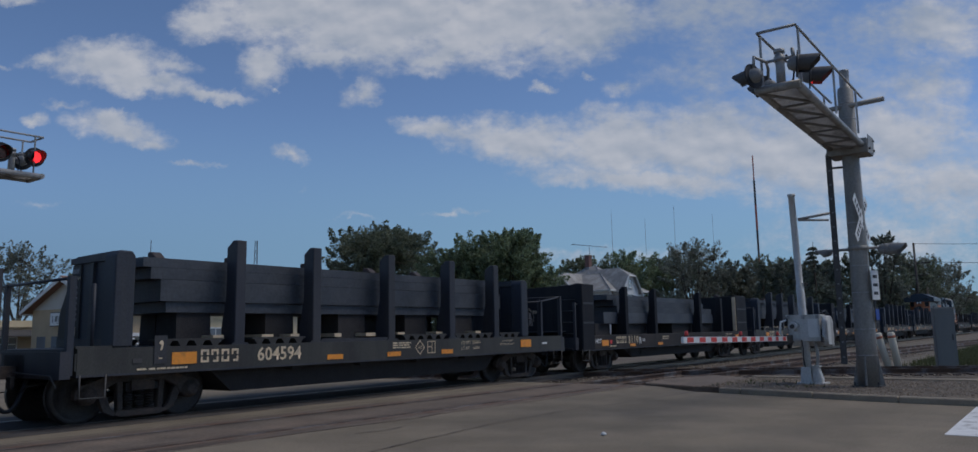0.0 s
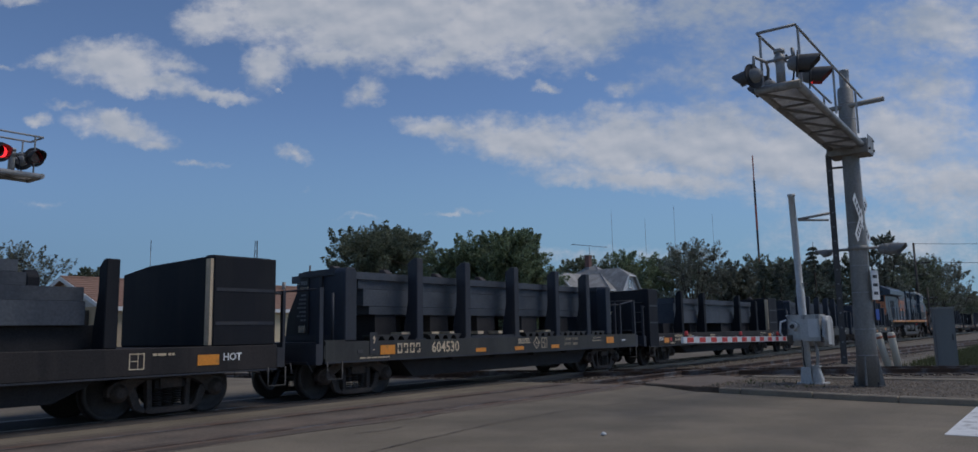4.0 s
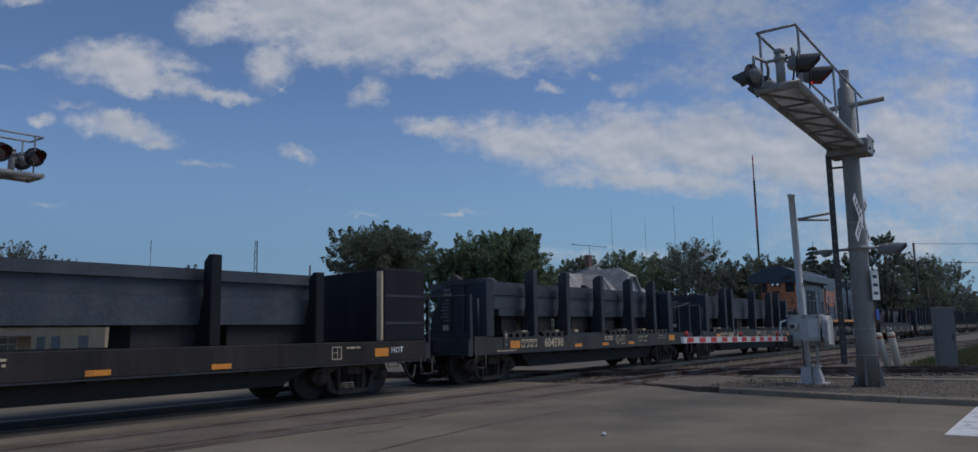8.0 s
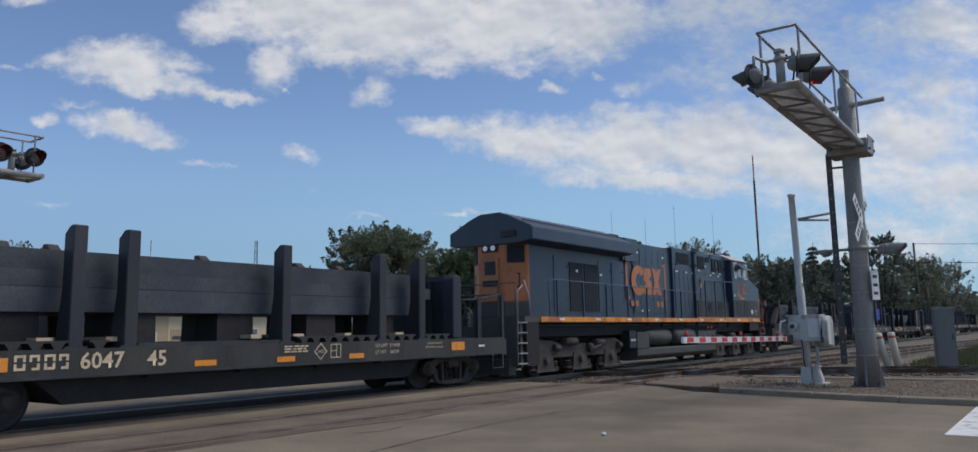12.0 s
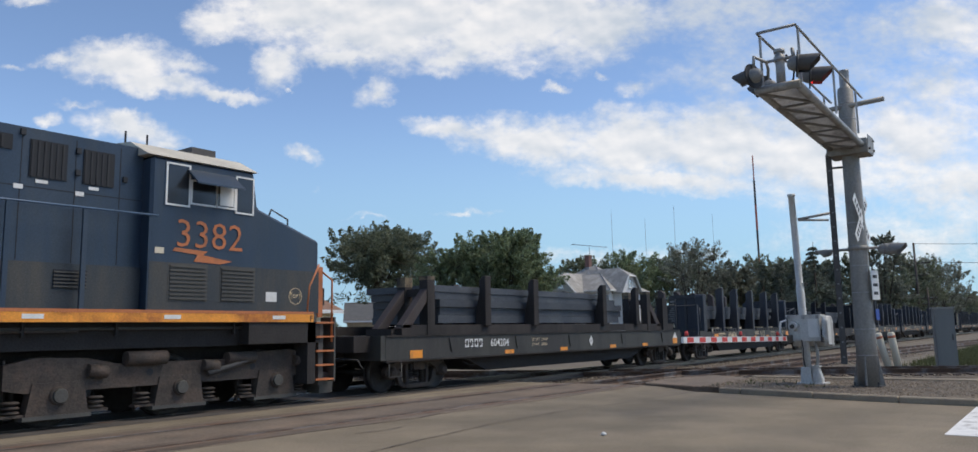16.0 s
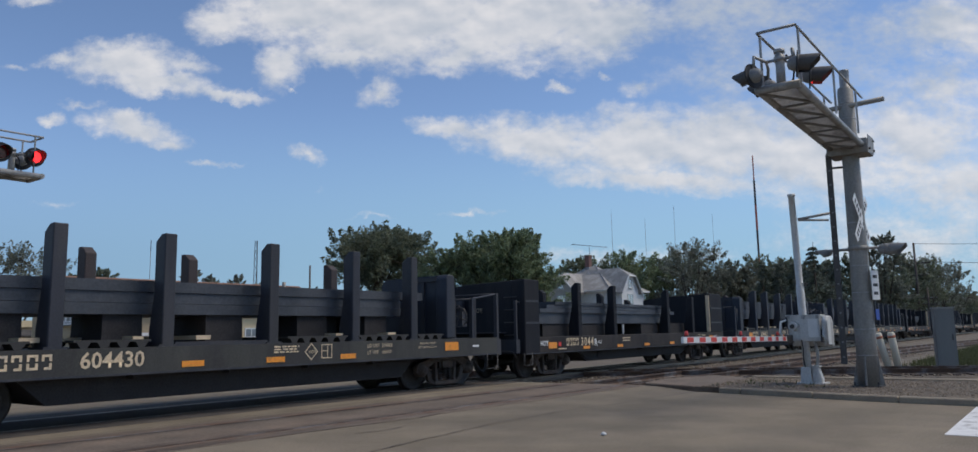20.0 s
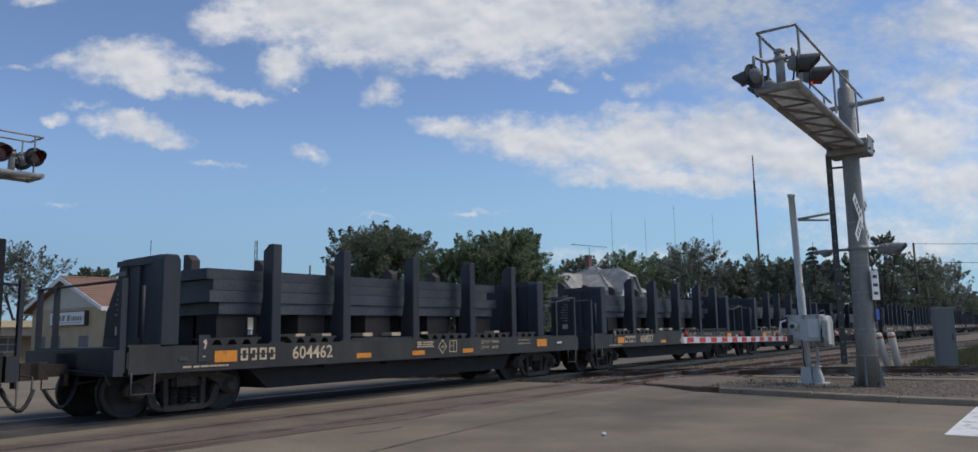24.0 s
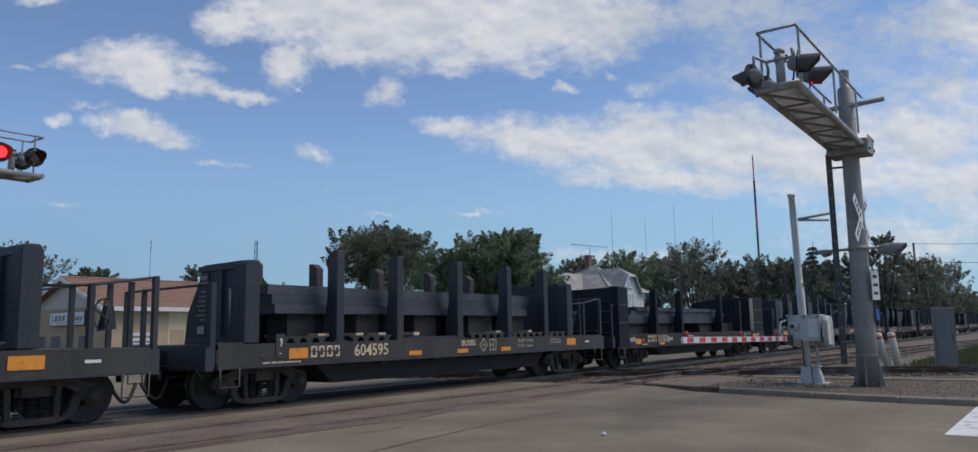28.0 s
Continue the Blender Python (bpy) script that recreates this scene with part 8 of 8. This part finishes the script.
    for s in (-1, 1):
        for x0, x1 in ((8.55, 10.7), (11.05, 13.08)):
            t = part("air_reservoir", turned(B(), [(0.05, x0), (0.22, x0 + 0.06), (0.3, x0 + 0.18), (0.3, x1 - 0.18), (0.22, x1 - 0.06), (0.05, x1)], 18, "x", (0, s * 1.14, 1.06)), M["loco_grey"], c, "cylindrical grey air reservoir")
            for x in (x0 + 0.4, x1 - 0.4):
                part("tank_strap", turned(B(), [(0.305, x - 0.03), (0.305, x + 0.03)], 18, "x", (0, s * 1.14, 1.06)), M["dark_steel"], t)
        part("equipment_box", box(B(), 7.56, 8.5, *sorted((s * 1.45, s * 0.8)), 0.68, 1.25), M["loco_grey"], c, bevel=0.02)
        bb = part("battery_box", box(B(), 6.95, 7.45, *sorted((s * 1.46, s * 1.1)), 0.72, 1.3), M["black"], c, bevel=0.02)
        for k in (0.1, 0.3):
            part("white_label", box(B(), 6.95 + k, 7.08 + k, *sorted((s * 1.466, s * 1.461)), 0.95, 1.02), M["white_paint"], bb)
        part("equipment_box", box(B(), 13.15, 15.1, *sorted((s * 1.45, s * 0.8)), 0.68, 1.25), M["loco_grey"], c, bevel=0.02)
        part("air_pipe", pipe(B(), [(6.9, s * 1.34, 1.4), (13.2, s * 1.34, 1.4), (13.4, s * 1.34, 1.46), (16.4, s * 1.34, 1.46)], 0.018, 5), M["truck"], c)
        for x in (8.6, 9.9, 11.0, 12.2, 13.4, 15.6, 17.0, 19.2):
            part("pipe_hanger", box(B(), x - 0.02, x + 0.02, *sorted((s * 1.36, s * 1.28)), 1.38, 1.6), M["under"], c)
        for x in (14.2, 14.62):
            part("valve_handle", tube(B(), (x, s * 1.4, 1.33), (x + 0.12, s * 1.44, 1.4), 0.03, n=8), M["red"], c, "red valve handle")
        part("fuel_gauge", box(B(), 13.84, 13.88, *sorted((s * 1.462, s * 1.451)), 0.82, 1.18), M["white_paint"], c, "narrow white fuel gauge")
        part("gauge_glass", box(B(), 13.852, 13.868, *sorted((s * 1.466, s * 1.463)), 0.85, 1.15), M["black"], c)
        part("filler_cap", tube(B(), (14.7, s * 1.45, 1.0), (14.7, s * 1.5, 1.0), 0.07, n=12), M["truck"], c)
        part("drain_cock", tube(B(), (12.75, s * 1.3, 0.76), (12.75, s * 1.36, 0.6), 0.035, n=8), M["dark_steel"], c)
        part("brake_pipe", pipe(B(), [(0.8, s * 1.3, 1.5), (20.2, s * 1.3, 1.5)], 0.025, 5), M["loco_grey"], c)
    # six-wheel trucks
    for xc in (4.03, 18.25):
        bm = B()
        for s in (-1, 1):
            y0, y1 = sorted((s * 0.98, s * 1.16))
            prism(bm, [(-2.8, 0.62), (-2.8, 0.98), (-2.35, 1.08), (-1.6, 1.05), (-1.1, 0.94), (1.1, 0.94), (1.6, 1.05), (2.35, 1.08), (2.8, 0.98), (2.8, 0.62), (2.5, 0.56), (-2.5, 0.56)], y0, y1)
            for k in (-2.02, 0, 2.02):
                prism(bm, [(k - 0.46, 0.22), (k + 0.46, 0.22), (k + 0.38, 0.7), (k - 0.38, 0.7)], y0 - (0.03 if s < 0 else 0), y1 + (0.03 if s > 0 else 0))
                tube(bm, (k, s * 1.12, 0.5), (k, s * 1.25, 0.5), 0.16, 0.13, n=14)
                for e in (-0.62, 0.62):
                    for j in range(3):
                        turned(bm, [(0.1, 0.27 + j * 0.07), (0.14, 0.29 + j * 0.07), (0.1, 0.315 + j * 0.07)], 9, "z", (k + e, s * 1.06, 0))
                    box(bm, k + e - 0.17, k + e + 0.17, y0, y1, 0.22, 0.26)
            tube(bm, (-1.0, s * 1.2, 1.02), (-0.3, s * 1.2, 1.02), 0.12, n=10)
            tube(bm, (0.9, s * 1.2, 0.96), (1.5, s * 1.2, 0.96), 0.11, n=10)
            box(bm, -2.7, 2.7, *sorted((s * 0.6, s * 0.98)), 0.6, 0.78)
        t = part("bogie", bm, M["truck"], c, "brown-grey six-wheel bogie", m=pose(xc, 0, 0))
        for k in (-2.02, 0, 2.02):
            wheelset(t, k, 0.533)
        for s in (-1, 1):
            part("damper", tube(B(), (0.5, s * 1.24, 0.7), (1.5, s * 1.24, 0.95), 0.05, n=8), M["dark_steel"], t)
            for k in (-2.02, 0, 2.02):
                part("pedestal_tie", box(B(), k - 0.5, k + 0.5, *sorted((s * 1.2, s * 0.97)), 0.16, 0.22), M["loco_grey"], t, bevel=0.01)
                part("journal_cover", tube(B(), (k, s * 1.25, 0.5), (k, s * 1.29, 0.5), 0.12, 0.1, n=14), M["loco_grey"], t)
                part("sand_pipe", pipe(B(), [(k - 0.75, s * 1.1, 1.05), (k - 0.72, s * 1.0, 0.6), (k - 0.6, s * 0.78, 0.14)], 0.02, 5), M["dark_steel"], t)
                part("brake_cylinder", tube(B(), (k + 0.42, s * 1.2, 0.86), (k + 0.72, s * 1.2, 0.82), 0.1, n=12), M["truck"], t)
            # black discs painted in for the dark of holes in the frame
            for k in (-1.5, -0.55, 0.55, 1.5):
                part("frame_hole", tube(B(), (k, s * 1.161, 0.78), (k, s * 1.166, 0.78), 0.06, n=12), M["black"], t)
    return c


# the consist: where each vehicle's front coupler stands along the train
bulk, blk = bulkhead_car(), block_car()
odd = bulkhead_car((3.7, 4.56, 7.67, 10.3, 11.6))
used = {}


def place(kind, s):
    """The first of a kind is the pattern itself, the others are copies of it."""
    src = {"A": bulk, "B": blk, "C": odd}[kind]
    ob = src if kind not in used else copy_thing(src, Matrix.Identity(4))
    used[kind] = True
    ride(ob, s)
    return ob


def load_a(s, z0, tiers):
    load(s, z0, tiers, [1.2] + [(a, a + w) for a, w in ((2.7, 0.7), (4.6, 0.7), (6.5, 0.8), (8.6, 0.8), (10.5, 0.7))], 1.05)
    for x in (3.22, 4.27, 4.95, 6.1, 7.0, 8.0, 9.35, 10.9):
        if (x * 7 + s) % 1 < 0.75:
            ob = solo("timber", box(B(), 0, random.uniform(0.16, 0.3), -1.3, 1.3, 0, 0.075), M["strap"], "pale sawn timber lying across the deck", "timber", "loose timbers on the cars", bevel=0.006)
            RIDERS.append((ob, s + x, 1.3))


def load_b(s, z0, tiers, blocks=((2.2, 4.9), (5.9, 7.5), (9.1, 10.5), (11.1, 13.0))):
    load(s, z0, tiers, [1.18] + list(blocks), 1.14)


T3 = ((2.3, 11.2, 0.19), (2.25, 11.3, 0.19), (2.2, 11.45, 0.2))
T4 = ((2.5, 12.25, 0.19), (2.3, 12.3, 0.38), (2.1, 11.9, 0.2), (2.0, 11.95, 0.17))
roster = [("A", -106.5, "604611", 1.78, T4), ("A", -91.28, "604594", 1.78, T4), ("A", -59.45, "604530", 1.78, T4), ("A", -27.1, "604598", 1.78, T4), ("C", -11.86, "6047 45", 1.77, ((2.3, 12.2, 0.39), (2.1, 12.4, 0.26), (2.4, 12.0, 0.32))),
          ("A", 43.88, "604430", 1.74, ((2.0, 11.9, 0.19), (2.1, 11.6, 0.19), (2.1, 12.3, 0.19))), ("A", 76.36, "604462", 1.76, ((2.7, 11.2, 0.22), (2.5, 11.4, 0.22), (2.6, 11.0, 0.2), (2.4, 11.3, 0.2))),
          ("A", 91.58, "604557", 1.78, ((2.3, 11.5, 0.2), (2.1, 11.7, 0.2), (2.5, 11.2, 0.18), (2.3, 11.4, 0.17))), ("A", 106.85, "604595", 1.78, T3), ("A", 139.2, "604612", 1.78, T4), ("A", 154.5, "604583", 1.78, T3), ("A", 186.9, "604601", 1.78, T4), ("A", 202.2, "604577", 1.78, T3), ("A", 234.6, "604590", 1.78, T4)]
cars = [place(q[0], q[1]) for q in roster]
for c, (kind, s, number, z0, tiers) in zip(cars, roster):
    if kind == "A":
        words(c, number, 4.0, 0.9, 0.25, bold=0.006)
    else:
        words(c, number[:4], 3.76, 0.9, 0.25, bold=0.006), words(c, number[5:], 4.84, 0.9, 0.25, bold=0.006)
    part("end_number", lettering(number, 0.07, M["stencil"]), None, c, m=pose(1.32, -0.03, 2.33) @ Matrix.Rotation(radians(-90), 4, "Z"))
    load_a(s, z0, tiers)
B_T = ((2.72, 12.6, 0.38), (3.8, 12.6, 0.22), (3.6, 11.75, 0.2), (3.23, 11.7, 0.18))
roster_b = ((-76.0, "3110", B_T), (-44.3, "3099", ((3.82, 13.25, 0.5), (4.0, 13.25, 0.29), (3.98, 13.2, 0.21))), (59.18, "3044", ((1.7, 11.5, 0.33), (2.2, 11.9, 0.12), (2.6, 11.6, 0.12), (3.0, 11.2, 0.1))), (122.1, "3103", ((2.2, 11.4, 0.3), (2.6, 11.9, 0.15), (3.0, 11.5, 0.15))), (169.8, "3087", B_T), (217.5, "3065", B_T), (250, "3071", B_T))
cars = [place("B", q[0]) for q in roster_b]
for c, (s, number, tiers) in zip(cars, roster_b):
    for i, digit in enumerate(number):
        words(c, digit, 3.8 + 0.205 * i, 0.89, 0.25, bold=0.006)
    words(c, "R", 4.64, 0.86, 0.23, "white_paint", bold=0.004), words(c, "-AGE", 4.81, 0.93, 0.1, "white_paint", bold=0.002)
    blocks = ((2.4, 3.4), (4.87, 6.3), (8.6, 12.9)) if tiers is B_T else ((3.0, 4.0), (5.6, 6.75), (9.2, 10.5), (11.05, 13.0)) if number == "3099" else ((2.4, 6.9), (9.04, 10.5), (11.05, 13.0))
    load_b(s, 1.56, tiers, blocks)
cc = brace_car()
ride(cc, 25.35)
load(25.35, 1.58, ((3.35, 12.9, 0.2), (3.4, 13.1, 0.2), (3.3, 13.0, 0.19), (3.25, 12.7, 0.18), (3.2, 12.3, 0.17)), [1.541, (3.6, 4.0), (5.8, 6.2), (9.0, 9.4), (12.0, 12.4)], 1.15)
lc = locomotive()
ride(lc, 3.5)


# ---- what moves ----
WHEELS = []
for rider in RIDERS:
    if rider[0].type == "EMPTY":
        for q in rider[0].children_recursive:
            if q.name.startswith("wheelset"):
                WHEELS.append((q, rider[1] + q.parent.location.x + q.location.x, 0.533 if q.parent.name.startswith("bogie") else 0.457))


def motions():
    times = [k / 2 for k in range(57)]
    for rider in RIDERS:
        ob, s, z, y = (*rider, 0.0)[:4]
        walk(ob, [(t, pose(s - gone(t), TRACK_Y + y, z)) for t in times])
    # wheels turn while they roll past
    for ob, s, r in WHEELS:
        rows = []
        when = [k / 15 for k in range(0, 421) if 2.0 < s - gone(k / 15) < 27]
        if not when:
            continue
        base = ob.matrix_basis.copy()
        marks = sorted({0.0, 28.0, *when})
        for a in marks:
            g = min(max(a, when[0]), when[-1])
            rows.append((a, base @ Matrix.Rotation(-(gone(g) - gone(when[0])) / r, 4, "Y")))
        walk(ob, rows)
    # the added shutters on the far arm swing open in turn, so the steady lenses flash
    lit = (((0.7, 1.35), (2.1, 2.7), (3.4, 4.05), (4.75, 5.4), (12.2, 12.75), (17.75, 18.5), (19.3, 19.8), (20.65, 21.3), (27.7, 28.5)),
           ((-1, 0.7), (1.35, 2.1), (2.7, 3.4), (4.05, 4.75), (5.4, 6.15), (16.6, 17.35), (18.55, 19.25), (19.85, 20.6)))
    for blade, spans in zip(BLADES, lit):
        base = blade.matrix_basis.copy()
        swung = lambda k: base @ Matrix.Rotation(radians(-86 * k), 4, "Z")
        rows = [(0.0, swung(1 if spans[0][0] < 0 else 0))]
        for a, b in spans:
            for tt, k in ((a, 0), (a + 0.07, 1), (b - 0.07, 1), (b, 0)):
                if 0 < tt < 28:
                    rows.append((tt, swung(k)))
        rows.append((28.0, swung(1 if spans[-1][1] > 28 else 0)))
        walk(blade, rows)
    walk(clouds, [(t, CLOUD_POSE @ pose((t - 14) * 3.2, 0, 0)) for t in (0, 14, 28)])


motions()
